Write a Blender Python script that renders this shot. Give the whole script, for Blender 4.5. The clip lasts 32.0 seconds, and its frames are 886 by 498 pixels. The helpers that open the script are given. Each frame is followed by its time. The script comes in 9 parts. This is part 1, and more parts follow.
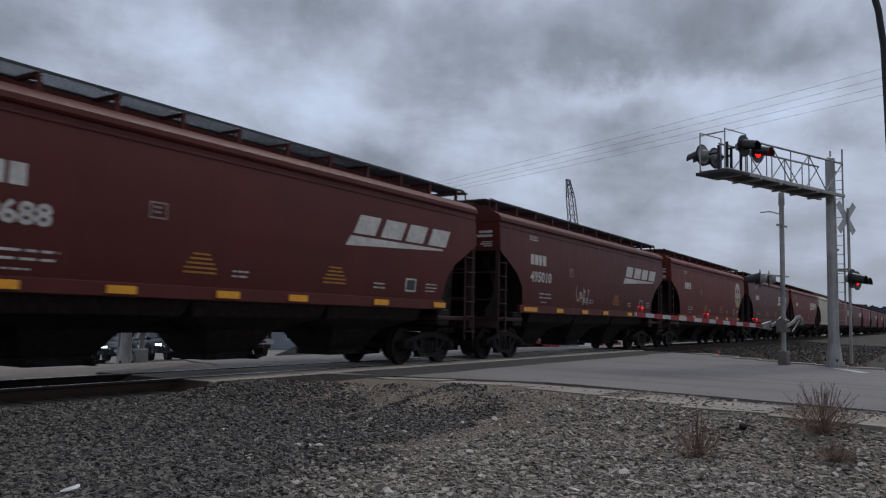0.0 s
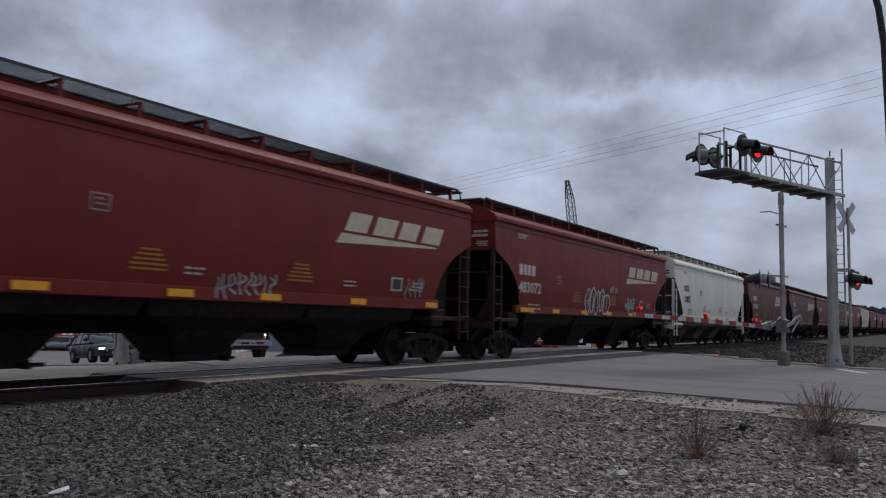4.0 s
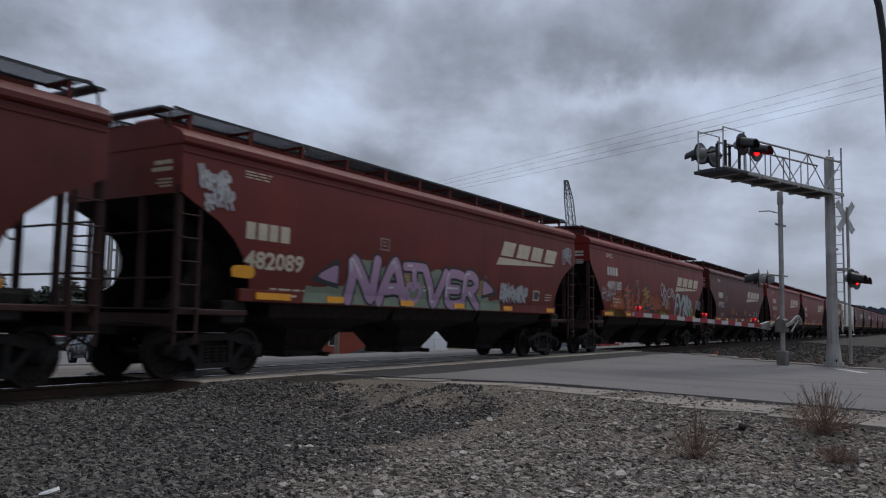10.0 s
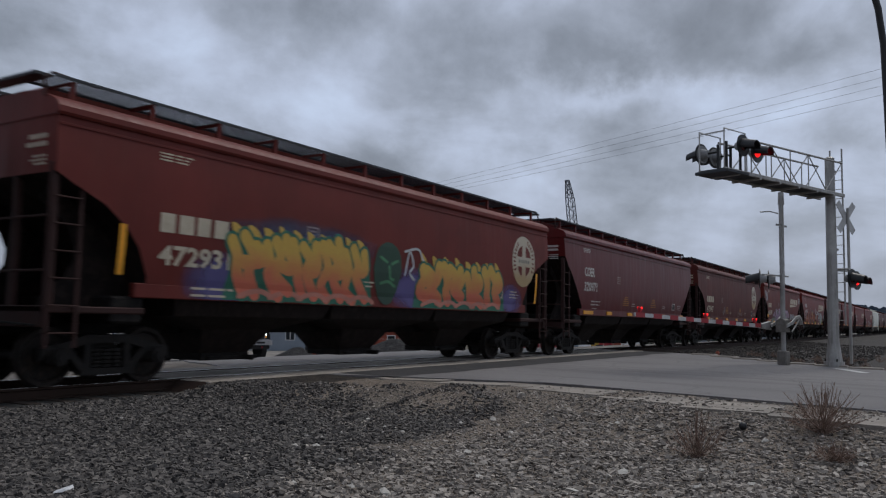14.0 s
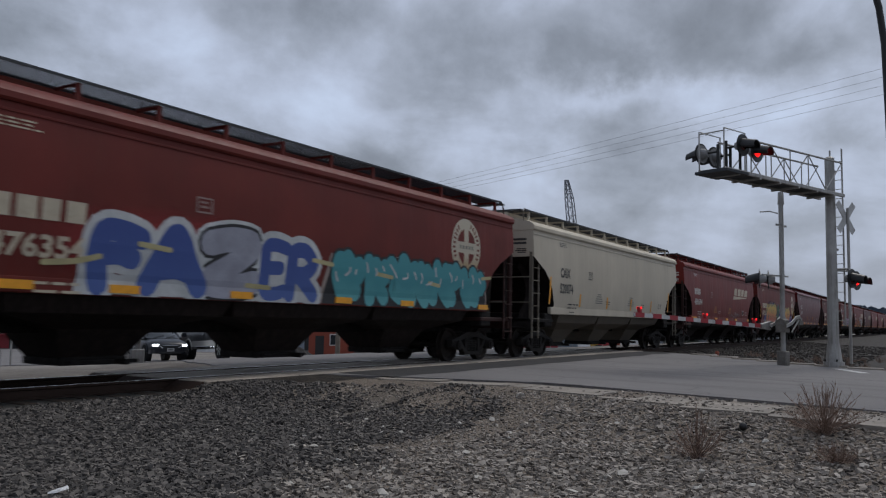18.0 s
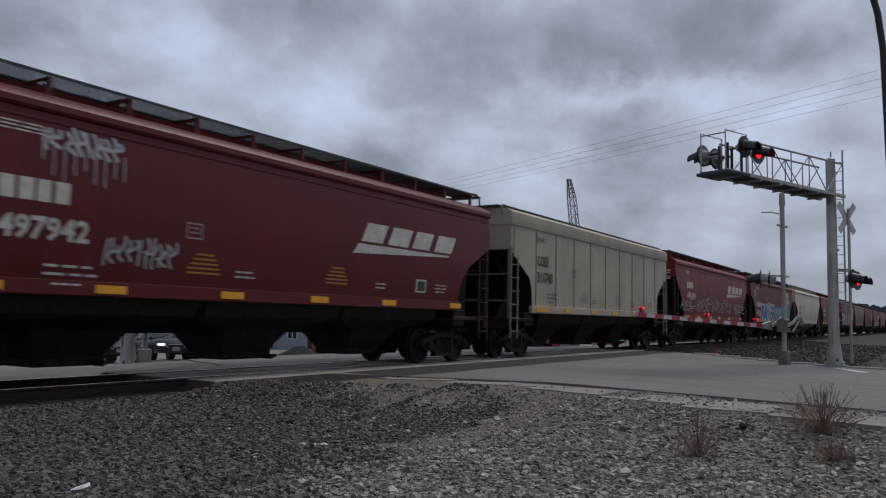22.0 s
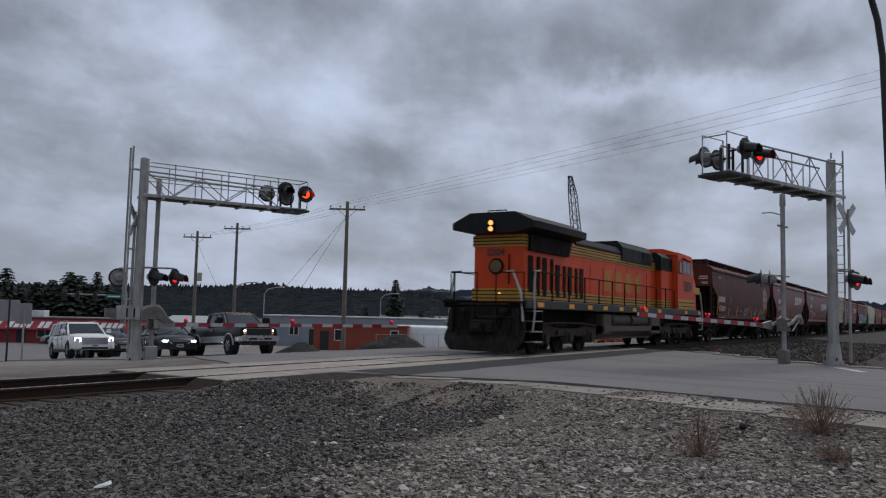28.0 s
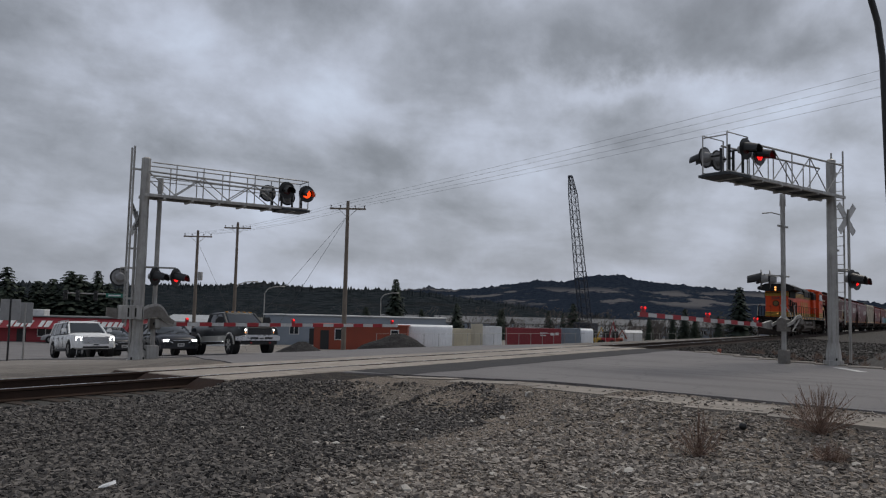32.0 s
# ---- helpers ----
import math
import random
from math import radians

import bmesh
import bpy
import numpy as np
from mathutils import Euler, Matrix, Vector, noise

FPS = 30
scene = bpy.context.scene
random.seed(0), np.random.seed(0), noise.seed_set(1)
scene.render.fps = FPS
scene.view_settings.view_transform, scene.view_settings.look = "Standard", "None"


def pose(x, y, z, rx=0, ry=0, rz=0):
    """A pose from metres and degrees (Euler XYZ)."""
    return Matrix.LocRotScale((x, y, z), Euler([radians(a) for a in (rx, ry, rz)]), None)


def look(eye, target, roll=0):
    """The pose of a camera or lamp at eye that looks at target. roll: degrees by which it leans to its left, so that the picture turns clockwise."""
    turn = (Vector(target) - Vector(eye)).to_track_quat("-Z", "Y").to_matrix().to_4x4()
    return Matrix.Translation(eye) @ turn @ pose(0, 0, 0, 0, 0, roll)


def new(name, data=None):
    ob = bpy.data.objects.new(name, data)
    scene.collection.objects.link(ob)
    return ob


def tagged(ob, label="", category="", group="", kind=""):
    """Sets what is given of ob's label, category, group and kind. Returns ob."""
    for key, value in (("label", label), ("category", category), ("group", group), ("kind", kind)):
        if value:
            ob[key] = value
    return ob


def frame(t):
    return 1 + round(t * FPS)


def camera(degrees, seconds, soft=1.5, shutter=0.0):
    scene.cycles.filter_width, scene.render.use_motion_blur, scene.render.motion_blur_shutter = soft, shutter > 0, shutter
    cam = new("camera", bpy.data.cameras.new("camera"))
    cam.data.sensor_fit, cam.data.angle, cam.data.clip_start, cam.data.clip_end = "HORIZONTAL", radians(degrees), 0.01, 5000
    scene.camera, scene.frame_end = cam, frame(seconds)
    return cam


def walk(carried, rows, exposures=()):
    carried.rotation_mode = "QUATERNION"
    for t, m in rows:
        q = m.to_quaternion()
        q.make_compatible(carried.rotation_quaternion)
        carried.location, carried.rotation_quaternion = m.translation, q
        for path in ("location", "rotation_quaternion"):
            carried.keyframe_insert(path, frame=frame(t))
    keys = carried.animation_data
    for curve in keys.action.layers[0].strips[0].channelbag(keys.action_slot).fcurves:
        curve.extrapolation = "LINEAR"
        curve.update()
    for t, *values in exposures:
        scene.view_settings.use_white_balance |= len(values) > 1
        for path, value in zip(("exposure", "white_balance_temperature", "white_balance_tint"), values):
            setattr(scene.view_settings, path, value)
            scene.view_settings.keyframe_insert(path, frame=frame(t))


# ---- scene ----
# The camera: eye x, y, z, then pan (left of the track), tilt and lean in degrees.
cam = camera(57.64, 32.0, soft=1.2, shutter=0.22)
PATH = [
    (0, -0.019, -12.516, 1.152, 31.786, 4.984, 1.153),
    (0.5, 0.099, -12.484, 1.131, 31.730, 5.067, 1.104),
    (1, 0.020, -12.515, 1.137, 31.800, 5.068, 1.080),
    (1.5, -0.067, -12.540, 1.156, 31.831, 4.999, 1.109),
    (2, 0.022, -12.508, 1.141, 31.781, 5.008, 1.147),
    (2.5, -0.046, -12.534, 1.153, 31.824, 5.005, 1.096),
    (3, -0.061, -12.536, 1.156, 31.826, 4.996, 1.127),
    (3.5, 0.129, -12.478, 1.124, 31.727, 5.100, 1.089),
    (5.5, -0.071, -12.540, 1.159, 31.831, 4.973, 1.108),
    (6, 0.025, -12.511, 1.142, 31.776, 5.018, 1.108),
    (6.5, -0.079, -12.543, 1.159, 31.834, 4.986, 1.113),
    (7, -0.113, -12.556, 1.163, 31.865, 4.961, 1.142),
    (7.5, -0.048, -12.539, 1.155, 31.835, 5.007, 1.108),
    (8, -0.007, -12.522, 1.149, 31.805, 5.022, 1.092),
    (8.5, 0.100, -12.483, 1.132, 31.721, 5.054, 1.129),
    (9, -0.000, -12.518, 1.150, 31.799, 5.026, 1.110),
    (9.5, -0.123, -12.557, 1.171, 31.858, 4.964, 1.107),
    (10, 0.192, -12.461, 1.118, 31.670, 5.082, 1.106),
    (10.5, 0.089, -12.488, 1.135, 31.736, 5.046, 1.126),
    (11, -0.122, -12.559, 1.169, 31.867, 4.969, 1.097),
    (11.5, -0.100, -12.553, 1.167, 31.857, 4.968, 1.115),
    (12, -0.109, -12.554, 1.167, 31.848, 4.968, 1.099),
    (12.5, -0.057, -12.536, 1.157, 31.825, 5.000, 1.108),
    (13, 0.311, -12.419, 1.097, 31.602, 5.141, 1.109),
    (13.5, 0.070, -12.488, 1.139, 31.722, 5.035, 1.119),
    (14, 0.048, -12.501, 1.136, 31.753, 5.046, 1.096),
    (14.5, 0.049, -12.494, 1.145, 31.729, 5.023, 1.109),
    (16.5, -0.125, -12.555, 1.165, 31.852, 4.958, 1.133),
    (17, 0.065, -12.496, 1.131, 31.755, 5.056, 1.103),
    (17.5, 0.151, -12.470, 1.124, 31.705, 5.074, 1.117),
    (18, 0.105, -12.475, 1.129, 31.706, 5.058, 1.134),
    (18.5, 0.111, -12.478, 1.128, 31.717, 5.064, 1.128),
    (19, 0.018, -12.516, 1.142, 31.793, 5.023, 1.114),
    (19.5, -0.001, -12.515, 1.145, 31.786, 5.007, 1.133),
    (20, 0.035, -12.501, 1.140, 31.760, 5.031, 1.105),
    (20.5, 0.000, -12.516, 1.143, 31.795, 5.024, 1.135),
    (21, 0.065, -12.497, 1.128, 31.764, 5.069, 1.100),
    (21.5, -0.004, -12.517, 1.146, 31.790, 5.007, 1.129),
    (22, -0.132, -12.553, 1.167, 31.855, 4.952, 1.135),
    (22.5, 0.084, -12.490, 1.128, 31.747, 5.069, 1.093),
    (23, -0.082, -12.540, 1.154, 31.832, 5.005, 1.089),
    (23.5, -0.077, -12.542, 1.157, 31.836, 4.992, 1.106),
    (24, 0.095, -12.477, 1.132, 31.709, 5.046, 1.138),
    (24.5, -0.047, -12.532, 1.153, 31.825, 5.012, 1.104),
    (25, 0.076, -12.488, 1.126, 31.734, 5.054, 1.133),
    (25.5, 0.295, -12.416, 1.086, 31.591, 5.183, 1.046),
    (27.5, -0.096, -12.551, 1.161, 31.858, 4.964, 1.106),
    (28, -0.389, -12.606, 1.246, 31.890, 4.663, 1.316),
    (28.5, -0.445, -12.616, 1.263, 31.896, 4.606, 1.356),
    (29.5, -0.445, -12.616, 1.263, 31.896, 4.606, 1.356),
    (31, -0.445, -12.616, 1.263, 31.896, 4.606, 1.356),
    (32, -0.445, -12.616, 1.263, 31.896, 4.606, 1.356),
]


def aim(x, y, z, pan, tilt, lean):
    a, b = radians(pan), radians(tilt)
    way = Vector((math.cos(a) * math.cos(b), math.sin(a) * math.cos(b), math.sin(b)))
    eye = Vector((x, y, z))
    return look(eye, eye + way, lean)


# the camera cools its picture while the dark train fills it
walk(cam, [(t, aim(*row)) for t, *row in PATH], [(0, 0.0, 6380, 10), (24, 0.0, 6420, 10), (28, 0.0, 6450, 10), (29.5, 0.0, 6800, 10), (32, 0.0, 6850, 10)])


# ---- sky, sun and exposure ----
SUN_UP, SUN_TURN = radians(56), radians(105)
world = bpy.data.worlds.new("overcast_sky")
scene.world = world
world.use_nodes = True
wn, wl = world.node_tree.nodes, world.node_tree.links
wn.clear()


def wnode(kind, **inputs):
    n = wn.new(kind)
    for k, v in inputs.items():
        n.inputs[k.replace("_", " ")].default_value = v
    return n


def wmath(op, a, b=None, c=None):
    n = wn.new("ShaderNodeMath")
    n.operation = op
    for i, v in enumerate((a, b, c)):
        if v is None:
            continue
        if isinstance(v, (int, float)):
            n.inputs[i].default_value = v
        else:
            wl.new(v, n.inputs[i])
    return n.outputs[0]


sky = wn.new("ShaderNodeTexSky")
sky.sky_type, sky.sun_disc = "NISHITA", False
sky.sun_elevation, sky.sun_rotation = SUN_UP, SUN_TURN
sky.air_density, sky.dust_density = 1.4, 3.0
way = wn.new("ShaderNodeTexCoord").outputs["Generated"]
split = wn.new("ShaderNodeSeparateXYZ")
wl.new(way, split.inputs[0])
wx, wy, wz = split.outputs
up = wmath("MAXIMUM", wz, 0.0)
lift = wmath("ADD", up, 0.30)
plane = wn.new("ShaderNodeCombineXYZ")
wl.new(wmath("DIVIDE", wx, lift), plane.inputs[0])
wl.new(wmath("DIVIDE", wy, lift), plane.inputs[1])


def cloud(scale, detail, rough, shift, warp):
    m = wn.new("ShaderNodeMapping")
    m.inputs["Location"].default_value = shift
    m.inputs["Rotation"].default_value = (0, 0, radians(-40))
    m.inputs["Scale"].default_value = (1.0, 1.15, 1.0)
    wl.new(plane.outputs[0], m.inputs[0])
    n = wnode("ShaderNodeTexNoise", Scale=scale, Detail=detail, Roughness=rough, Distortion=warp)
    wl.new(m.outputs[0], n.inputs["Vector"])
    return n.outputs["Fac"]


# directions wander a little, so that the cloud masses get ragged rims
puff = wnode("ShaderNodeTexNoise", Scale=9.0, Detail=6.0, Roughness=0.6)
wl.new(way, puff.inputs["Vector"])
wander = wn.new("ShaderNodeVectorMath")
wander.operation = "MULTIPLY_ADD"
wl.new(puff.outputs["Color"], wander.inputs[0])
wander.inputs[1].default_value = (0.11, 0.11, 0.11)
wander.inputs[2].default_value = (-0.055, -0.055, -0.055)
ragged = wn.new("ShaderNodeVectorMath")
wl.new(way, ragged.inputs[0])
wl.new(wander.outputs[0], ragged.inputs[1])


def lump(pan, tilt, wide, tall):
    """A soft cloud mass round one direction: 1 in its middle, 0 outside."""
    a, b = radians(pan), radians(tilt)
    f = Vector((math.cos(a) * math.cos(b), math.sin(a) * math.cos(b), math.sin(b)))
    r = Vector((math.sin(a), -math.cos(a), 0))
    u = r.cross(f)
    out = []
    for axis, size in ((r, wide), (u, tall)):
        d = wn.new("ShaderNodeVectorMath")
        d.operation = "DOT_PRODUCT"
        wl.new(ragged.outputs[0], d.inputs[0])
        d.inputs[1].default_value = axis / math.sin(radians(size))
        out.append(wmath("POWER", wmath("ABSOLUTE", d.outputs["Value"]), 2.0))
    return wmath("POWER", 2.718, wmath("MULTIPLY", wmath("ADD", *out), -1.0))


big = cloud(1.15, 3.0, 0.5, (3.1, 1.7, 0.0), 0.0)
fine = cloud(2.6, 9.0, 0.54, (1.9, 3.2, 2.0), 0.2)
shade = wmath("ADD", wmath("MULTIPLY", big, 0.54), wmath("MULTIPLY", fine, 0.46))
# the deck of clouds closes to an even veil towards the horizon
open_up = wmath("MINIMUM", wmath("ADD", wmath("MULTIPLY", up, 5.0), 0.4), 1.4)
shade = wmath("ADD", wmath("MULTIPLY", wmath("SUBTRACT", shade, 0.5), open_up), 0.522)
soft_puffs = wmath("MULTIPLY", wmath("SUBTRACT", puff.outputs["Fac"], 0.5), wmath("MULTIPLY", open_up, 0.20))
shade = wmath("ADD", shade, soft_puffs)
MASSES = ((17, 19.8, 10, 2.7, -0.17), (11, 17.4, 4.5, 1.2, -0.07), (44, 21, 6, 3.0, -0.07), (18.5, 15.6, 5.0, 1.2, 0.15), (25.5, 16.0, 3.5, 1.6, 0.08),
          (9.5, 12.6, 2.5, 1.4, 0.07), (43.5, 11.7, 3.5, 1.3, 0.05), (37, 11.0, 3.0, 1.8, -0.05), (26, 11, 7, 3, 0.03), (56, 17, 9, 6.0, 0.08), (34, 1.8, 13, 1.6, 0.10), (10, 9, 5, 4, 0.08))
for pan, tilt, wide, tall, much in MASSES:
    shade = wmath("ADD", shade, wmath("MULTIPLY", lump(pan, tilt, wide, tall), much))
ramp = wn.new("ShaderNodeValToRGB")
els = ramp.color_ramp.elements
els[0].position, els[0].color = 0.30, (0.1447, 0.162, 0.195, 1)
els[1].position, els[1].color = 0.74, (0.4825, 0.56, 0.71, 1)
for pos, col in ((0.42, (0.2094, 0.235, 0.284, 1)), (0.52, (0.2934, 0.328, 0.4, 1)), (0.62, (0.3908, 0.44, 0.55, 1))):
    e = els.new(pos)
    e.color = col
wl.new(shade, ramp.inputs[0])
skyback = wn.new("ShaderNodeBackground")
skyback.inputs["Strength"].default_value = 0.1
wl.new(sky.outputs[0], skyback.inputs[0])
cloudback = wn.new("ShaderNodeBackground")
cloudback.inputs["Strength"].default_value = 1.18
wl.new(ramp.outputs[0], cloudback.inputs[0])
veil = wn.new("ShaderNodeMixShader")
veil.inputs[0].default_value = 0.95
wl.new(skyback.outputs[0], veil.inputs[1])
wl.new(cloudback.outputs[0], veil.inputs[2])
wl.new(veil.outputs[0], wn.new("ShaderNodeOutputWorld").inputs[0])

sun = new("sun", bpy.data.lights.new("sun", "SUN"))
sun.data.energy, sun.data.angle, sun.data.color = 1.3, radians(22), (1.0, 0.95, 0.88)
# the brighter part of the clouds stands high over the line
sun.matrix_world = look((53.5, -11.7, 66.7), (10, 0, 0))
scene.view_settings.exposure = 0.0


# ---- kit: shapes, parts, materials ----
class Shape:
    """Vertices and faces gathered into one mesh."""

    def __init__(self):
        self.v, self.f = [], []

    def add(self, verts, faces):
        n = len(self.v)
        self.v.extend(verts)
        self.f.extend([tuple(i + n for i in f) for f in faces])
        return self

    def box(self, x0, x1, y0, y1, z0, z1, c=0.0):
        """A box with chamfered edges of width c."""
        if c <= 0:
            v = [(x, y, z) for x in (x0, x1) for y in (y0, y1) for z in (z0, z1)]
            return self.add(v, [(0, 1, 3, 2), (4, 6, 7, 5), (0, 4, 5, 1), (2, 3, 7, 6), (0, 2, 6, 4), (1, 5, 7, 3)])
        lo, hi = (x0, y0, z0), (x1, y1, z1)
        v, ix = [], {}
        for sx in (0, 1):
            for sy in (0, 1):
                for sz in (0, 1):
                    s = (sx, sy, sz)
                    for axis in range(3):
                        p = [hi[k] if s[k] else lo[k] for k in range(3)]
                        for k in range(3):
                            if k != axis:
                                p[k] += -c if s[k] else c
                        ix[s, axis] = len(v)
                        v.append(tuple(p))
        f = []
        for axis in range(3):
            a, b = [k for k in range(3) if k != axis]
            for s in (0, 1):
                loop = []
                for sa, sb in ((0, 0), (1, 0), (1, 1), (0, 1)):
                    key = [0, 0, 0]
                    key[axis], key[a], key[b] = s, sa, sb
                    loop.append(ix[tuple(key), axis])
                f.append(tuple(loop if (s == 1) ^ (axis == 1) else loop[::-1]))
            for sa in (0, 1):
                for sb in (0, 1):
                    k0, k1 = [0, 0, 0], [0, 0, 0]
                    k0[a] = k1[a] = sa
                    k0[b] = k1[b] = sb
                    k1[axis] = 1
                    k0, k1 = tuple(k0), tuple(k1)
                    loop = [ix[k0, a], ix[k1, a], ix[k1, b], ix[k0, b]]
                    f.append(tuple(loop if (sa ^ sb) ^ (axis == 1) ^ 1 else loop[::-1]))
        for sx in (0, 1):
            for sy in (0, 1):
                for sz in (0, 1):
                    s = (sx, sy, sz)
                    loop = [ix[s, 0], ix[s, 1], ix[s, 2]]
                    f.append(tuple(loop if (sx + sy + sz) % 2 == 1 else loop[::-1]))
        return self.add(v, f)

    def rod(self, p, q, r, n=8, r2=None, cap=True):
        """A round bar from p to q, of radius r at p and r2 at q."""
        p, q = Vector(p), Vector(q)
        r2 = r if r2 is None else r2
        d = (q - p).normalized()
        a = d.orthogonal().normalized()
        b = d.cross(a)
        v = []
        for c, rr in ((p, r), (q, r2)):
            for i in range(n):
                t = 2 * math.pi * i / n
                v.append(tuple(c + (a * math.cos(t) + b * math.sin(t)) * rr))
        f = [(i, (i + 1) % n, n + (i + 1) % n, n + i) for i in range(n)]
        if cap:
            f += [tuple(range(n))[::-1], tuple(range(n, 2 * n))]
        return self.add(v, f)

    def tube(self, pts, r, n=6):
        """A bent pipe through pts."""
        pts = [Vector(p) for p in pts]
        v, side = [], None
        for i, p in enumerate(pts):
            d = (pts[min(i + 1, len(pts) - 1)] - pts[max(i - 1, 0)]).normalized()
            side = d.orthogonal().normalized() if side is None else (side - d * side.dot(d)).normalized()
            b = d.cross(side)
            for k in range(n):
                t = 2 * math.pi * k / n
                v.append(tuple(p + (side * math.cos(t) + b * math.sin(t)) * r))
        f = []
        for i in range(len(pts) - 1):
            f += [(i * n + k, i * n + (k + 1) % n, (i + 1) * n + (k + 1) % n, (i + 1) * n + k) for k in range(n)]
        f += [tuple(range(n))[::-1], tuple(range((len(pts) - 1) * n, len(pts) * n))]
        return self.add(v, f)

    def slab(self, pts, y0, y1):
        """An outline in x and z, given thickness from y0 to y1."""
        n = len(pts)
        v = [(x, y0, z) for x, z in pts] + [(x, y1, z) for x, z in pts]
        f = [tuple(range(n)), tuple(range(n, 2 * n))[::-1]]
        f += [(i, n + i, n + (i + 1) % n, (i + 1) % n) for i in range(n)]
        return self.add(v, f)

    def plate(self, pts, z0, z1):
        """An outline in x and y, given height from z0 to z1."""
        n = len(pts)
        v = [(x, y, z0) for x, y in pts] + [(x, y, z1) for x, y in pts]
        f = [tuple(range(n))[::-1], tuple(range(n, 2 * n))]
        f += [(i, (i + 1) % n, n + (i + 1) % n, n + i) for i in range(n)]
        return self.add(v, f)

    def loft(self, rings, cap=True):
        """Skins rings of equally many points."""
        n = len(rings[0])
        v = [p for r in rings for p in r]
        f = []
        for k in range(len(rings) - 1):
            f += [(k * n + i, k * n + (i + 1) % n, (k + 1) * n + (i + 1) % n, (k + 1) * n + i) for i in range(n)]
        if cap:
            f += [tuple(range(n))[::-1], tuple(range((len(rings) - 1) * n, len(rings) * n))]
        return self.add(v, f)

    def ball(self, c, r, n=10, m=6, squash=(1, 1, 1)):
        rings = []
        for j in range(m + 1):
            t = math.pi * (j + 0.001) / (m + 0.002)
            rings.append([(c[0] + squash[0] * r * math.sin(t) * math.cos(2 * math.pi * i / n),
                           c[1] + squash[1] * r * math.sin(t) * math.sin(2 * math.pi * i / n),
                           c[2] - squash[2] * r * math.cos(t)) for i in range(n)])
        return self.loft(rings)

    def turn(self, m):
        self.v = [tuple(m @ Vector(p)) for p in self.v]
        return self

    def mesh(self, name, material, smooth=0.0):
        me = bpy.data.meshes.new(name)
        me.from_pydata(self.v, [], self.f)
        if material:
            me.materials.append(material)
        if smooth:
            me.polygons.foreach_set("use_smooth", [True] * len(me.polygons))
            me.set_sharp_from_angle(angle=radians(smooth))
        me.update()
        return me


def part(name, shape, material, parent=None, label="", smooth=0.0):
    """One mesh object, under a thing or a part."""
    me = shape if isinstance(shape, bpy.types.Mesh) else shape.mesh(name, material, smooth)
    ob = new(name, me)
    if parent:
        ob.parent = parent
    if label:
        tagged(ob, label)
    return ob


def thing(name, label, category, at=None, group="", kind=""):
    ob = new(name)
    ob.empty_display_size = 0.2
    if at is not None:
        ob.matrix_basis = at
    return tagged(ob, label, category, group, kind)


def solid(name, shape, material, label, category="", kind="", smooth=0.0, group=""):
    ob = part(name, shape, material, None, "", smooth)
    return tagged(ob, label, category, group, kind)


class Nodes:
    """A material under way: its node tree and a few short cuts."""

    def __init__(self, name):
        self.mat = bpy.data.materials.new(name)
        self.mat.use_nodes = True
        self.n, self.l = self.mat.node_tree.nodes, self.mat.node_tree.links
        self.out = self.n["Material Output"]
        self.bsdf = self.n["Principled BSDF"]
        self.place = self.n.new("ShaderNodeTexCoord").outputs["Object"]

    def noise(self, scale, detail=4.0, rough=0.55, stretch=None, warp=0.0, space=None):
        n = self.n.new("ShaderNodeTexNoise")
        for k, v in (("Scale", scale), ("Detail", detail), ("Roughness", rough), ("Distortion", warp)):
            n.inputs[k].default_value = v
        src = space or self.place
        if stretch:
            m = self.n.new("ShaderNodeMapping")
            m.inputs["Scale"].default_value = stretch
            self.l.new(src, m.inputs[0])
            src = m.outputs[0]
        self.l.new(src, n.inputs["Vector"])
        return n.outputs["Fac"]

    def fit(self, v, a, b, c=0.0, d=1.0):
        n = self.n.new("ShaderNodeMapRange")
        for k, x in zip(("From Min", "From Max", "To Min", "To Max"), (a, b, c, d)):
            n.inputs[k].default_value = x
        self.l.new(v, n.inputs["Value"])
        return n.outputs[0]

    def blend(self, fac, a, b, how="MIX"):
        n = self.n.new("ShaderNodeMix")
        n.data_type, n.blend_type = "RGBA", how
        for sock, x in ((n.inputs["Factor"], fac), (n.inputs[6], a), (n.inputs[7], b)):
            if isinstance(x, (int, float)):
                sock.default_value = x
            elif isinstance(x, (tuple, list)):
                sock.default_value = (*x[:3], 1)
            else:
                self.l.new(x, sock)
        return n.outputs[2]

    def maths(self, op, a, b):
        n = self.n.new("ShaderNodeMath")
        n.operation = op
        for i, x in enumerate((a, b)):
            if isinstance(x, (int, float)):
                n.inputs[i].default_value = x
            else:
                self.l.new(x, n.inputs[i])
        return n.outputs[0]

    def luck(self):
        return self.n.new("ShaderNodeObjectInfo").outputs["Random"]

    def isle(self):
        return self.n.new("ShaderNodeNewGeometry").outputs["Random Per Island"]

    def bump(self, height, strength, depth=0.02):
        n = self.n.new("ShaderNodeBump")
        n.inputs["Strength"].default_value, n.inputs["Distance"].default_value = strength, depth
        self.l.new(height, n.inputs["Height"])
        self.l.new(n.outputs[0], self.bsdf.inputs["Normal"])

    def set(self, **kw):
        for k, v in kw.items():
            s = self.bsdf.inputs[k.replace("_", " ")]
            if isinstance(v, (int, float)):
                s.default_value = v
            elif isinstance(v, (tuple, list)):
                s.default_value = (*v[:3], 1)
            else:
                self.l.new(v, s)
        return self.mat


def tone(c, k):
    return tuple(min(1.0, x * k) for x in c)


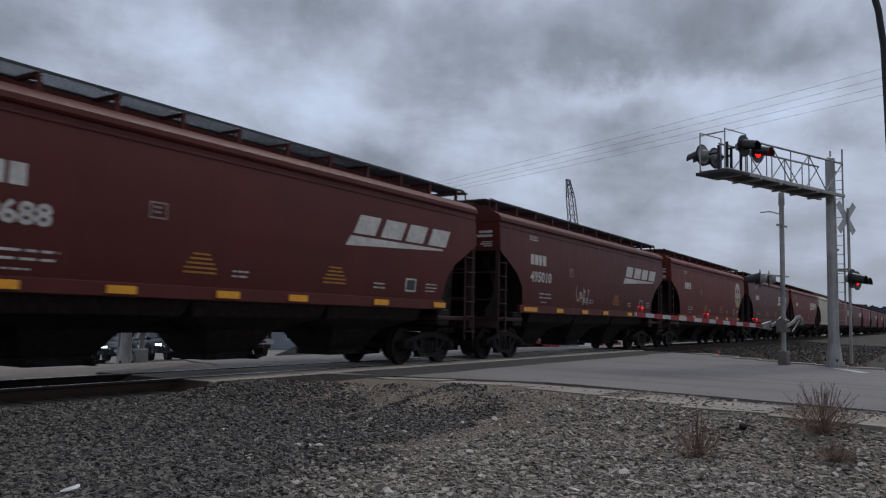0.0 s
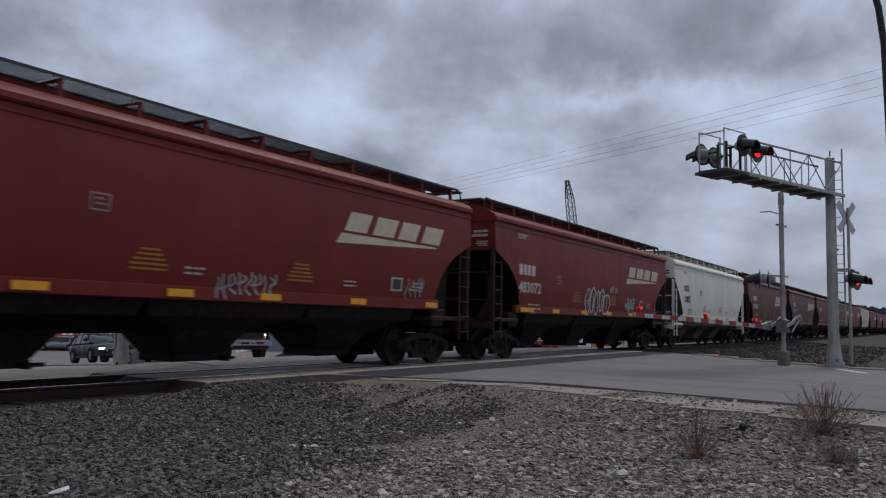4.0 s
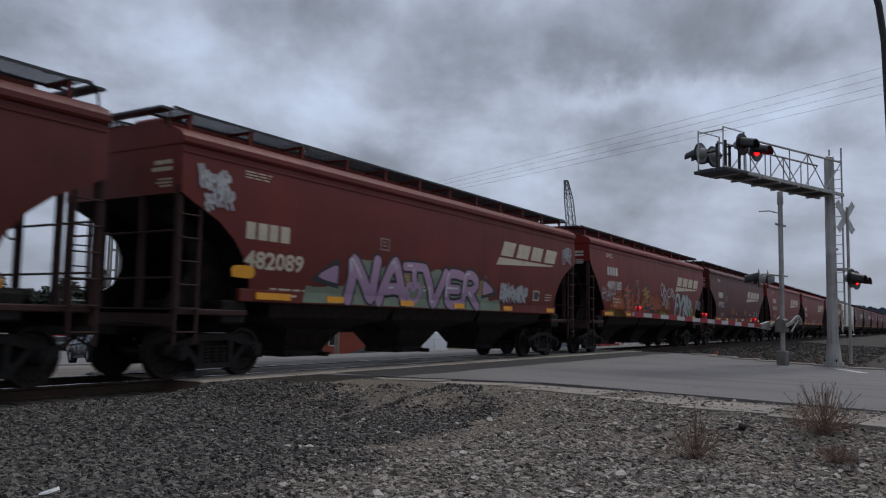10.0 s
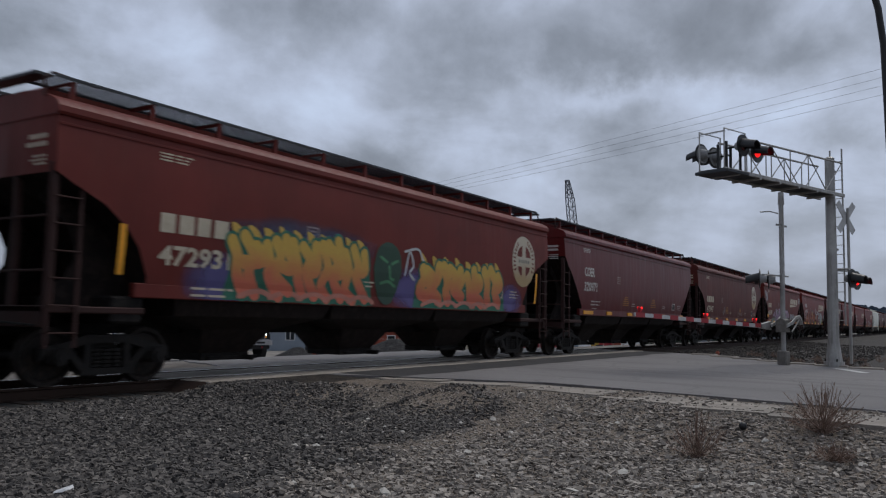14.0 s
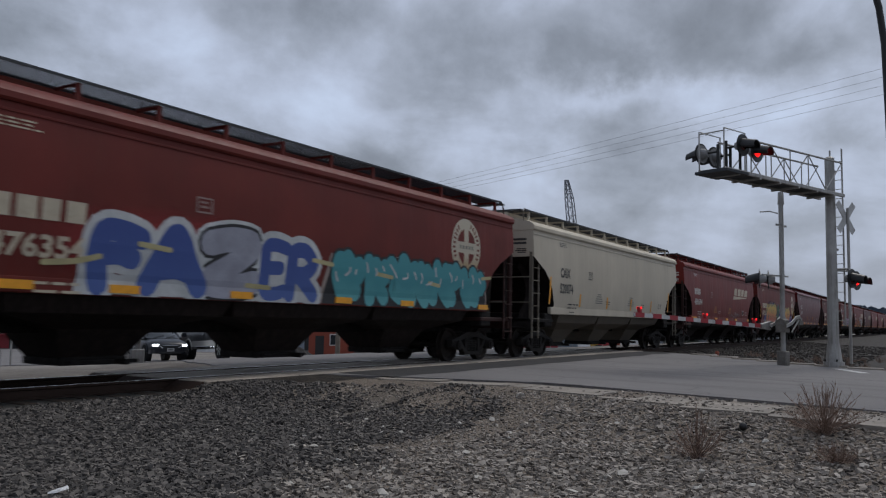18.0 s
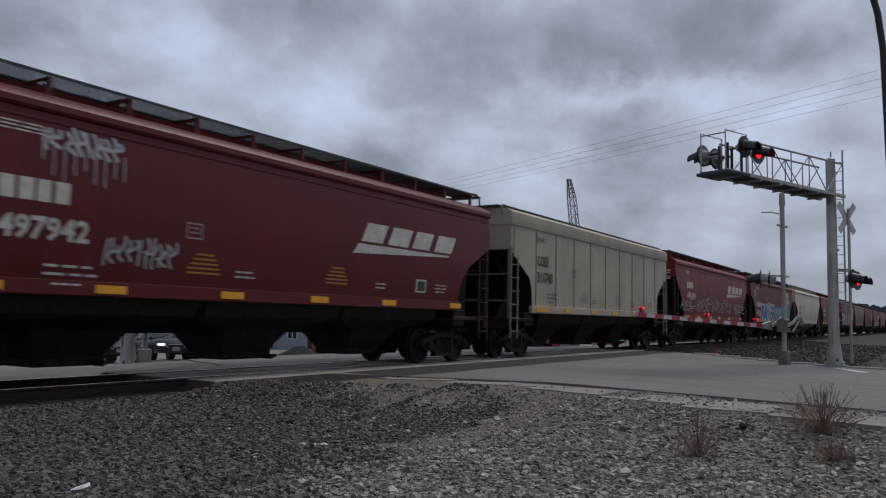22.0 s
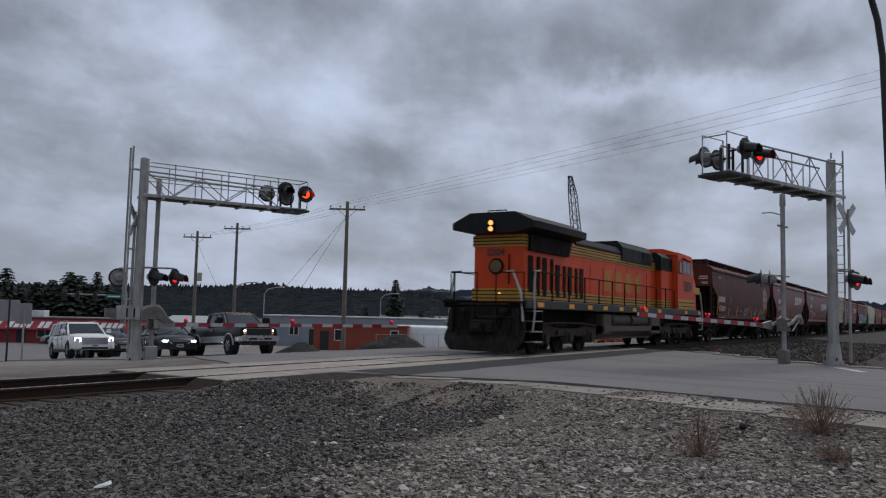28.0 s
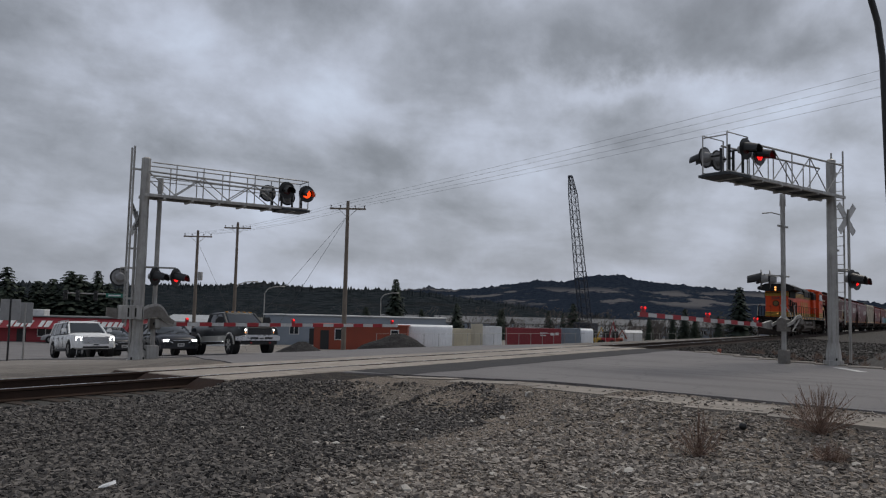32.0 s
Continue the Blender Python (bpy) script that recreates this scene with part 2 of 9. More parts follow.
def surf(name, base, rough=0.6, metal=0.0, var=0.25, scale=1.3, grain=30.0, bump=0.15, depth=0.01, dirt=None, much=0.35, streak=False, odd=0.0):
    """A worn surface: broad stains, fine grain, relief; dirt in patches or in streaks that run down."""
    m = Nodes(name)
    wide, fine = m.noise(scale, 5.0, 0.6), m.noise(grain, 3.0, 0.6)
    col = m.blend(m.fit(wide, 0.3, 0.7), tone(base, 1 - var), tone(base, 1 + var * 0.6))
    col = m.blend(m.fit(fine, 0.3, 0.75, 0.0, 0.5), col, tone(base, 1 - var * 1.4))
    if dirt:
        d = m.noise(2.2, 6.0, 0.65, (5.0, 5.0, 0.35)) if streak else m.noise(scale * 2.3, 7.0, 0.7)
        col = m.blend(m.fit(d, 0.45, 0.72, 0.0, much), col, dirt)
    if odd:
        col = m.blend(m.fit(m.luck(), 0, 1, 0.0, odd), col, tone(base, 0.35))
    m.bump(m.maths("ADD", fine, m.maths("MULTIPLY", wide, 0.5)), bump, depth)
    return m.set(Base_Color=col, Specular_IOR_Level=0.22 if rough > 0.62 and max(base) < 0.1 else 0.5, Roughness=m.fit(wide, 0.2, 0.8, max(0.05, rough - 0.12), min(1, rough + 0.12)), Metallic=metal)


def glow(name, colour, strength, base=(0.2, 0.02, 0.02)):
    m = Nodes(name)
    return m.set(Base_Color=base, Emission_Color=colour, Emission_Strength=strength, Roughness=0.3)


DUST = (0.15, 0.11, 0.09)
PAINT = {}


def car_paint(key, base, fade=0.3, rough=0.5):
    """Freight car enamel, faded in patches, with rain streaks and road dust."""
    if key in PAINT:
        return PAINT[key]
    m = Nodes("paint_" + key)
    wide, fine = m.noise(0.7, 5.0, 0.6), m.noise(45.0, 3.0)
    rain = m.noise(1.4, 6.0, 0.65, (4.0, 4.0, 0.28))
    panel = m.noise(0.9, 2.0, 0.5, (1.0, 0.1, 0.05))
    col = m.blend(m.fit(wide, 0.3, 0.7), tone(base, 1 - fade * 0.5), tone(base, 1 + fade * 0.4))
    col = m.blend(m.fit(panel, 0.35, 0.65, 0.0, 0.35), col, tone(base, 0.75))
    col = m.blend(m.fit(rain, 0.5, 0.75, 0.0, 0.22), col, tuple(0.5 * b + 0.5 * d for b, d in zip(base, DUST)))
    col = m.blend(m.fit(fine, 0.6, 0.8, 0.0, 0.25), col, tone(base, 0.5))
    m.bump(m.maths("ADD", wide, m.maths("MULTIPLY", fine, 0.06)), 0.12, 0.03)
    PAINT[key] = m.set(Specular_IOR_Level=0.24, Base_Color=col, Roughness=m.fit(rain, 0.3, 0.7, rough - 0.05, rough + 0.15))
    return PAINT[key]


RED = car_paint("oxide_red", (0.166, 0.0165, 0.0122), 0.35, 0.45)
RED2 = car_paint("old_red", (0.14, 0.0215, 0.0155), 0.45)
BROWN = car_paint("brown", (0.092, 0.0155, 0.0122), 0.3, 0.45)
RUSTBROWN = car_paint("rust_brown", (0.082, 0.0185, 0.013), 0.5)
OLDRED = car_paint("sooty_red", (0.104, 0.0195, 0.0143), 0.5)
MAROON = car_paint("maroon", (0.11, 0.011, 0.0112), 0.25, 0.36)
WHITE = car_paint("off_white", (0.76, 0.76, 0.68), 0.12)
CREAM = car_paint("cream_grey", (0.54, 0.485, 0.385), 0.15)
BEIGE = car_paint("beige", (0.425, 0.362, 0.278), 0.35)
ORANGE = car_paint("orange", (0.66, 0.066, 0.012), 0.3, 0.42)
GOLD = car_paint("ochre_yellow", (0.50, 0.27, 0.04), 0.25, 0.45)
FADEDGOLD = car_paint("faded_gold", (0.50, 0.20, 0.035), 0.4, 0.5)
BLACKP = car_paint("engine_black", (0.009, 0.009, 0.0095), 0.3, 0.55)
# underframe and chute grime, with the shade beneath the cars put into the colour
UNDER = surf("underframe_shade_grime", (0.009, 0.0075, 0.007), 0.8, 0.0, 0.4, 3.0, 40, 0.3, 0.01, (0.05, 0.042, 0.035), 0.4)
GRIME = surf("chute_shade_grime", (0.013, 0.008, 0.007), 0.75, 0.0, 0.4, 1.5, 30, 0.2, 0.01, (0.055, 0.04, 0.033), 0.4, True)
CHUTEW = surf("chute_tan", (0.105, 0.09, 0.068), 0.75, 0.0, 0.35, 1.5, 30, 0.2, 0.01, (0.10, 0.07, 0.05), 0.6, True)
GRIMYTAN = surf("grimy_tan", (0.18, 0.155, 0.12), 0.7, 0.0, 0.35, 3.0, 40, 0.1, 0.006, (0.05, 0.04, 0.032), 0.55, True)
DUSTYTAN = surf("dusty_tan", (0.22, 0.195, 0.15), 0.7, 0.0, 0.3, 3.0, 40, 0.1, 0.006, (0.10, 0.08, 0.06), 0.5, True)
IRON = surf("truck_iron", (0.020, 0.018, 0.0165), 0.72, 0.1, 0.4, 4.0, 60, 0.35, 0.01, (0.055, 0.043, 0.034), 0.4)
WHEEL = surf("wheel_steel", (0.020, 0.017, 0.0155), 0.65, 0.3, 0.4, 5.0, 60, 0.2, 0.01, (0.10, 0.07, 0.05), 0.4)
TREAD = surf("bright_tread", (0.55, 0.54, 0.52), 0.25, 1.0, 0.1, 8.0, 80, 0.05)
GRATE = surf("walkway_grating", (0.055, 0.060, 0.066), 0.55, 0.6, 0.3, 3.0, 90, 0.4, 0.01)
YELLOW = surf("reflector_yellow", (0.85, 0.37, 0.01), 0.45, 0.0, 0.15, 6.0, 60, 0.05, 0.004, (0.3, 0.14, 0.03), 0.25)
WHITEPAINT = surf("stencil_white", (0.60, 0.58, 0.54), 0.6, 0.0, 0.25, 4.0, 60, 0.03, 0.003, (0.25, 0.14, 0.12), 0.45)
CREAMPAINT = surf("stencil_cream", (0.58, 0.51, 0.38), 0.6, 0.0, 0.2, 3.0, 60, 0.03, 0.003, (0.3, 0.2, 0.13), 0.4)
OCHRE = surf("warning_ochre", (0.46, 0.19, 0.015), 0.55, 0.0, 0.3, 5.0, 60, 0.03, 0.003, (0.2, 0.08, 0.03), 0.5)
FAINTPAINT = surf("stencil_faint", (0.33, 0.24, 0.22), 0.6, 0.0, 0.3, 4.0, 60, 0.03, 0.003, (0.16, 0.08, 0.07), 0.5)
FAINTBLACK = surf("stencil_faint_black", (0.24, 0.23, 0.20), 0.6, 0.0, 0.3, 4.0, 60, 0.03, 0.003)
RIBTAN = surf("rib_tan", (0.25, 0.205, 0.15), 0.65, 0.0, 0.3, 3.0, 40, 0.05, 0.004, (0.12, 0.09, 0.065), 0.5, True)
DARKPAINT = surf("stencil_black", (0.05, 0.05, 0.05), 0.6, 0.0, 0.3, 4.0, 60, 0.03, 0.003)
GALV = surf("galvanised_steel", (0.44, 0.43, 0.41), 0.55, 0.3, 0.3, 2.4, 45, 0.12, 0.006, (0.13, 0.115, 0.10), 0.6, True)
BLACK = surf("signal_black", (0.014, 0.014, 0.015), 0.45, 0.0, 0.3, 5.0, 60, 0.05)
GLASS = Nodes("dark_glass").set(Base_Color=(0.02, 0.025, 0.03), Roughness=0.06, Metallic=0.0, Specular_IOR_Level=0.4)
REDLIT = glow("lit_red_lens", (1.0, 0.012, 0.012), 1.3)
ORANGELIT = glow("lit_amber_red_lens", (1.0, 0.07, 0.012), 1.6)
REDOFF = Nodes("unlit_red_lens").set(Base_Color=(0.05, 0.006, 0.006), Roughness=0.2)
LAMPLIT = glow("lit_warm_lamp", (1.0, 0.45, 0.13), 1.5)
HEADLIT = glow("lit_headlamp", (0.90, 0.95, 1.0), 7.0)
CHROME = Nodes("chrome").set(Base_Color=(0.6, 0.6, 0.6), Roughness=0.15, Metallic=1.0)
RUBBER = surf("tyre_rubber", (0.018, 0.018, 0.018), 0.85, 0.0, 0.3, 6.0, 60, 0.1)


# ---- the ground, the road and the track ----
def ramp1(v, table):
    """Straight-line interpolation in a table of (v, value)."""
    if v <= table[0][0]:
        return table[0][1]
    for (a, p), (b, q) in zip(table, table[1:]):
        if v <= b:
            return p + (q - p) * (v - a) / (b - a)
    return table[-1][1]


FALL = [(3, -0.22), (8, -0.34), (16, -0.93), (26, -1.5), (42, -2.6), (80, -3.2), (200, -3.6)]
NEARSIDE = [(-60, -0.55), (-12, -0.46), (-6, -0.42), (-4, -0.36), (-2.7, -0.24), (-1.9, -0.20), (3, -0.22)]
ROADTOP = [(-60, -0.3), (-12, -0.10), (-3, -0.02), (3, -0.02), (8, -0.28), (16, -0.88), (26, -1.45), (42, -2.55), (80, -3.15)]


def slide(x, y):
    return y + 0.25 * max(0.0, x - 30) * min(1.0, max(0.0, (y - 3) / 12))


def road_left(y):
    return ramp1(y, [(-60, 12.0), (-12, 14.0), (-6, 14.8), (-2.5, 13.4), (0, 12.5), (4, 14.5), (9, 18.4), (16, 21.5), (26, 23.2), (60, 31), (90, 38)])


def road_right(y):
    return ramp1(y, [(-60, 24), (-20, 25.3), (-11, 27.3), (-9, 28.4), (-7, 30.2), (-4.5, 32.9), (0, 34.0), (6, 34.5), (16, 36.5), (26, 39), (60, 52), (90, 62)])


def road_z(x, y):
    return ramp1(slide(x, y), ROADTOP)


def land(x, y):
    """Height of the ground."""
    s = slide(x, y)
    z = ramp1(s, NEARSIDE) if s < 3 else ramp1(s, FALL)
    if y < -3:
        z += 0.05 * noise.noise((x * 0.35, y * 0.35, 0.0)) + 0.015 * noise.noise((x * 1.7, y * 1.7, 3.0))
    gap = road_left(y) - x
    if -14 < y < -2.6 and 0 < gap < 5:
        k = min(1.0, max(0.0, (gap - ramp1(y, [(-12, 1.5), (-6, 1.1), (-3, 0.4)])) / 3.4))
        k = k * k * (3 - 2 * k)
        z = (road_z(x, y) - 0.022) * (1 - k) + z * k
    if 1.6 < y < 16 and -0.7 < gap < 3.5:
        # the dirt lot meets the road edge without a step
        k = min(1.0, max(0.0, gap / 3.5))
        k = k * k * (3 - 2 * k)
        z = (road_z(x, y) - 0.03) * (1 - k) + z * k
    if -3.6 < y < -1.55 and 9.0 < x < 13.6:
        # packed dirt and tar banked up against the crossing panels
        k = min(1.0, (x - 9.0) / 1.2) * min(1.0, max(0.0, (y + 3.6) / 1.7))
        z = max(z, z + (-0.045 - z) * k * k * (3 - 2 * k))
    if -60 < y < 90 and road_left(y) + 0.65 < x < road_right(y) + 0.4:
        z = min(z, road_z(x, y) - 0.07)
    return z


def steps(lo, hi, near_lo, near_hi, fine, grow=1.22):
    out, v, d = [], near_lo, fine
    while v < near_hi:
        out.append(v)
        v += fine
    while v < hi:
        out.append(v)
        d *= grow
        v += d
    out.append(hi)
    v, d = near_lo - fine, fine
    while v > lo:
        out.insert(0, v)
        d *= grow
        v -= d
    out.insert(0, lo)
    return out


def grid_sheet(xs, ys, height):
    s = Shape()
    s.v = [(x, y, height(x, y)) for x in xs for y in ys]
    n = len(ys)
    s.f = [(i * n + j, (i + 1) * n + j, (i + 1) * n + j + 1, i * n + j + 1) for i in range(len(xs) - 1) for j in range(n - 1)]
    return s


def ground_material():
    m = Nodes("gravel_and_dirt")
    sep = m.n.new("ShaderNodeSeparateXYZ")
    m.l.new(m.place, sep.inputs[0])
    edge = m.noise(0.9, 5.0, 0.6)
    # track ballast close to the rails, brown dirt further off
    side = m.maths("SUBTRACT", m.maths("ADD", sep.outputs[1], 6.3), m.maths("MULTIPLY", m.maths("SUBTRACT", sep.outputs[0], 5.0), 0.55))
    mask = m.fit(m.maths("ADD", side, m.maths("MULTIPLY", m.maths("SUBTRACT", edge, 0.5), 3.0)), -2.6, -0.4)
    # packed dirt again where carts turn off beside the panels
    turnout = m.maths("MAXIMUM", m.fit(sep.outputs[0], 10.4, 9.2), m.fit(sep.outputs[1], -3.3, -4.6))
    mask = m.maths("MULTIPLY", mask, turnout)
    cells = m.n.new("ShaderNodeTexVoronoi")
    cells.inputs["Scale"].default_value = 26.0
    m.l.new(m.place, cells.inputs["Vector"])
    tint = m.n.new("ShaderNodeSeparateColor")
    m.l.new(cells.outputs["Color"], tint.inputs[0])
    grit = m.noise(60.0, 4.0, 0.65)
    wide = m.noise(0.35, 5.0, 0.6)
    # ballast ground coloured dark, standing for shade in the gaps between loose stones
    stone = m.blend(m.fit(tint.outputs[0], 0, 1), (0.022, 0.021, 0.0195), (0.075, 0.071, 0.063))
    dirt = m.blend(m.fit(wide, 0.3, 0.7), (0.080, 0.058, 0.042), (0.134, 0.101, 0.074))
    dirt = m.blend(m.fit(grit, 0.45, 0.7), dirt, (0.25, 0.205, 0.16))
    dirt = m.blend(m.fit(m.noise(2.6, 5.0, 0.7), 0.5, 0.7, 0.0, 0.6), dirt, (0.075, 0.056, 0.041))
    grains = m.n.new("ShaderNodeTexVoronoi")
    grains.inputs["Scale"].default_value = 55.0
    m.l.new(m.place, grains.inputs["Vector"])
    pick = m.n.new("ShaderNodeSeparateColor")
    m.l.new(grains.outputs["Color"], pick.inputs[0])
    gravel = m.blend(m.fit(pick.outputs[1], 0.1, 0.95), (0.032, 0.025, 0.020), (0.33, 0.28, 0.228))
    dirt = m.blend(m.fit(pick.outputs[2], 0.45, 0.6, 0.0, 0.75), dirt, gravel)
    near = m.blend(mask, dirt, stone)
    # beyond the rails: pale packed gravel, then dry grass
    yon = m.fit(sep.outputs[1], 2.0, 3.0)
    lot = m.blend(m.fit(m.noise(0.35, 6.0, 0.7), 0.35, 0.65), (0.165, 0.148, 0.13), (0.28, 0.255, 0.225))
    lot = m.blend(m.fit(m.noise(5.0, 5.0, 0.75), 0.45, 0.65, 0.0, 0.7), lot, (0.10, 0.09, 0.08))
    wild = m.blend(m.fit(m.noise(0.03, 6.0, 0.65), 0.4, 0.6), (0.06, 0.058, 0.04), (0.12, 0.105, 0.075))
    # darker trodden dirt close to the rails
    trod = m.blend(m.fit(m.noise(1.3, 6.0, 0.7), 0.4, 0.62), (0.052, 0.044, 0.037), (0.150, 0.128, 0.106))
    trod = m.blend(m.fit(grit, 0.5, 0.72, 0.0, 0.7), trod, (0.22, 0.195, 0.165))
    lot = m.blend(m.fit(sep.outputs[1], 9.0, 4.0, 0.0, 0.85), lot, trod)
    lot = m.blend(m.fit(sep.outputs[1], 90.0, 140.0), lot, wild)
    # the strip beside the rails beyond the road is rough ballast and weeds
    weeds = m.blend(m.fit(m.noise(2.5, 7.0, 0.75), 0.4, 0.65), (0.016, 0.015, 0.014), (0.058, 0.047, 0.036))
    near = m.blend(m.fit(sep.outputs[0], 30.0, 33.0), near, weeds)
    col = m.blend(yon, near, lot)
    h = m.maths("ADD", m.maths("MULTIPLY", cells.outputs["Distance"], -0.6), m.maths("MULTIPLY", grit, 0.5))
    m.bump(h, 0.7, 0.03)
    return m.set(Base_Color=col, Roughness=0.92)


GROUND = ground_material()
xs = steps(-2600, 3600, -2, 46, 0.4, 1.2)
ys = steps(-900, 3600, -14, 30, 0.4, 1.2)
solid("ground", grid_sheet(xs, ys, land), GROUND, "grey-brown gravel and dirt ground beside the track", "ground", "structure", 60)


def asphalt():
    m = Nodes("worn_asphalt")
    wide, grit = m.noise(0.25, 5.0, 0.6), m.noise(70.0, 3.0, 0.6)
    lane = m.noise(0.5, 4.0, 0.6, (2.2, 0.15, 1.0))
    col = m.blend(m.fit(wide, 0.3, 0.7), (0.134, 0.126, 0.126), (0.185, 0.175, 0.172))
    col = m.blend(m.fit(lane, 0.5, 0.7, 0.0, 0.55), col, (0.082, 0.075, 0.075))
    col = m.blend(m.fit(grit, 0.55, 0.75, 0.0, 0.6), col, (0.23, 0.215, 0.205))
    cr = m.n.new("ShaderNodeTexVoronoi")
    cr.feature = "DISTANCE_TO_EDGE"
    cr.inputs["Scale"].default_value = 0.35
    wave = m.n.new("ShaderNodeTexNoise")
    wave.inputs["Scale"].default_value, wave.inputs["Detail"].default_value = 1.3, 5.0
    m.l.new(m.place, wave.inputs["Vector"])
    bend = m.n.new("ShaderNodeVectorMath")
    bend.operation = "ADD"
    m.l.new(m.place, bend.inputs[0])
    m.l.new(wave.outputs["Color"], bend.inputs[1])
    m.l.new(bend.outputs[0], cr.inputs["Vector"])
    col = m.blend(m.fit(cr.outputs["Distance"], 0.0, 0.010, 0.5, 0.0), col, (0.045, 0.044, 0.044))
    m.bump(grit, 0.35, 0.01)
    return m.set(Base_Color=col, Roughness=m.fit(wide, 0.2, 0.8, 0.75, 0.95))


ASPHALT = asphalt()
TARPATCH = surf("tar_patch", (0.045, 0.044, 0.046), 0.85, 0.0, 0.3, 0.8, 60, 0.3, 0.01, (0.085, 0.078, 0.07), 0.45)
CONCRETE = surf("pale_concrete", (0.31, 0.275, 0.235), 0.85, 0.0, 0.3, 0.9, 40, 0.4, 0.012, (0.13, 0.11, 0.09), 0.75)
PANEL = surf("crossing_concrete", (0.42, 0.37, 0.315), 0.85, 0.0, 0.35, 1.1, 30, 0.4, 0.012, (0.14, 0.11, 0.09), 0.75, odd=0.35)
LINEPAINT = surf("road_line_white", (0.62, 0.62, 0.60), 0.7, 0.0, 0.2, 2.0, 40, 0.1, 0.004, (0.15, 0.15, 0.15), 0.5)


def road_sheet(y0, y1, n, top=0.0):
    s, k = Shape(), 24
    rows = []
    for i in range(n + 1):
        y = y0 + (y1 - y0) * i / n
        a, b = road_left(y), road_right(y)
        wob = 0.05 * noise.noise((y * 0.9, 0, 0))
        rows.append([(a + wob + (b - a - wob) * j / k, y, road_z(a + (b - a) * j / k, y) + top) for j in range(k + 1)])
    for r in rows:
        s.v += r
    for i in range(n):
        for j in range(k):
            p = i * (k + 1) + j
            s.f.append((p, p + 1, p + k + 2, p + k + 1))
    # a rim that goes down into the ground
    for col in (0, k):
        base = len(s.v)
        for i in range(n + 1):
            x, y, z = rows[i][col]
            s.v.append((x, y, z - 0.25))
        for i in range(n):
            p, q = i * (k + 1) + col, (i + 1) * (k + 1) + col
            s.f.append((p, q, base + i + 1, base + i))
    return s


solid("road", road_sheet(-60, -1.62, 70), ASPHALT, "worn grey asphalt road leading over the railway crossing", "road", "structure")
solid("road", road_sheet(1.62, 90, 90), ASPHALT, "worn grey asphalt road beyond the railway crossing", "road", "structure")

# darker repair strip beside the panels
s = Shape()
for i in range(30):
    x0, x1 = 13.5 + i * 0.67, 13.5 + (i + 1) * 0.67
    w = lambda x: -3.1 + 0.22 * noise.noise((x * 0.6, 1, 0))
    s.add([(x0, w(x0), -0.018), (x1, w(x1), -0.018), (x1, -1.64, -0.012), (x0, -1.64, -0.012)], [(0, 1, 2, 3)])
solid("tar_strip", s, TARPATCH, "dark tar repair strip in the road along the rails", "road patch", "structure")

# broken concrete edging along the near side of the road, cracked into uneven pieces
s = Shape()
y = -16.0
while y < -2.9:
    ln = random.choice((random.uniform(0.15, 0.5), random.uniform(0.5, 1.7)))
    y1 = min(y + ln, -2.85)
    wide = ramp1(y, [(-12, 1.7), (-6, 1.15), (-3, 0.35)])
    cut = 0.28
    wide *= 1.25
    while cut < 0.97:
        nxt = min(1.0, cut + random.uniform(0.22, 0.8))
        lim = random.uniform(0.72, 1.12)
        if cut > 0.55 and random.random() < 0.3:
            break
        zt = road_z(14, y) - random.uniform(-0.004, 0.016)
        g = 0.012
        ring = []
        for yy, kk in ((y + g, nxt), (y + g, cut), (y1 - g, cut), (y1 - g, nxt)):
            ring.append((road_left(yy) - 0.03 - wide * min(kk, lim) + random.uniform(-0.12, 0.12) * (kk > 0.3) + g * (kk == cut), yy + random.uniform(-0.04, 0.04)))
        rim = []
        for p, q in zip(ring, ring[1:] + ring[:1]):
            rim.append(p)
            for k in (0.3, 0.7):
                rim.append((p[0] + (q[0] - p[0]) * k + random.uniform(-0.05, 0.05), p[1] + (q[1] - p[1]) * k + random.uniform(-0.03, 0.03)))
        s.plate(rim, zt - 0.3, zt)
        cut = nxt
    y = y1
solid("road_edging", s, CONCRETE, "broken pale concrete edging along the road", "kerb", "structure")

# tar and packed dirt beside the panels' near edge
s = Shape()
for i in range(24):
    xa, xb = 10.05 + i * 0.17, 10.05 + (i + 1) * 0.17
    rim = lambda x: -2.05 - 0.85 * min(1.0, max(0.0, (x - 10.0) / 2.6)) + 0.28 * noise.noise((x * 1.3, 4.0, 0.0))
    pts = [(x, -1.60 + (rim(x) + 1.60) * k, 0.0) for x in (xa, xb) for k in (0.0, 0.5, 1.0)]
    pts = [(x, y, (-0.022 if k % 3 == 0 else land(x, y) + 0.008 if k % 3 == 1 else land(x, y) - 0.02)) for k, (x, y, _) in enumerate(pts)]
    s.add(pts, [(0, 1, 4, 3), (1, 2, 5, 4)])
solid("tar_apron", s, surf("crumbled_tar", (0.026, 0.022, 0.019), 0.95, 0.0, 0.4, 1.6, 50, 0.7, 0.02, (0.115, 0.092, 0.072), 0.45), "dark tar and dirt apron beside the crossing panels", "road patch", "structure", 60)

# kerb strip at the far corner and the white bar painted there
s = Shape()
for i in range(16):
    y0, y1 = -20 + i, -19.05 + i
    s.box(road_right(y0) + 0.05, road_right(y0) + 0.5, y0, y1, -0.4, road_z(28, y0) + 0.05, 0.02)
solid("kerb", s, CONCRETE, "low pale concrete kerb along the road", "kerb", "structure")
s = Shape().add([(25.0, -10.55, -0.078), (25.2, -10.8, -0.084), (26.9, -9.95, -0.078), (26.7, -9.7, -0.072)], [(0, 1, 2, 3)])
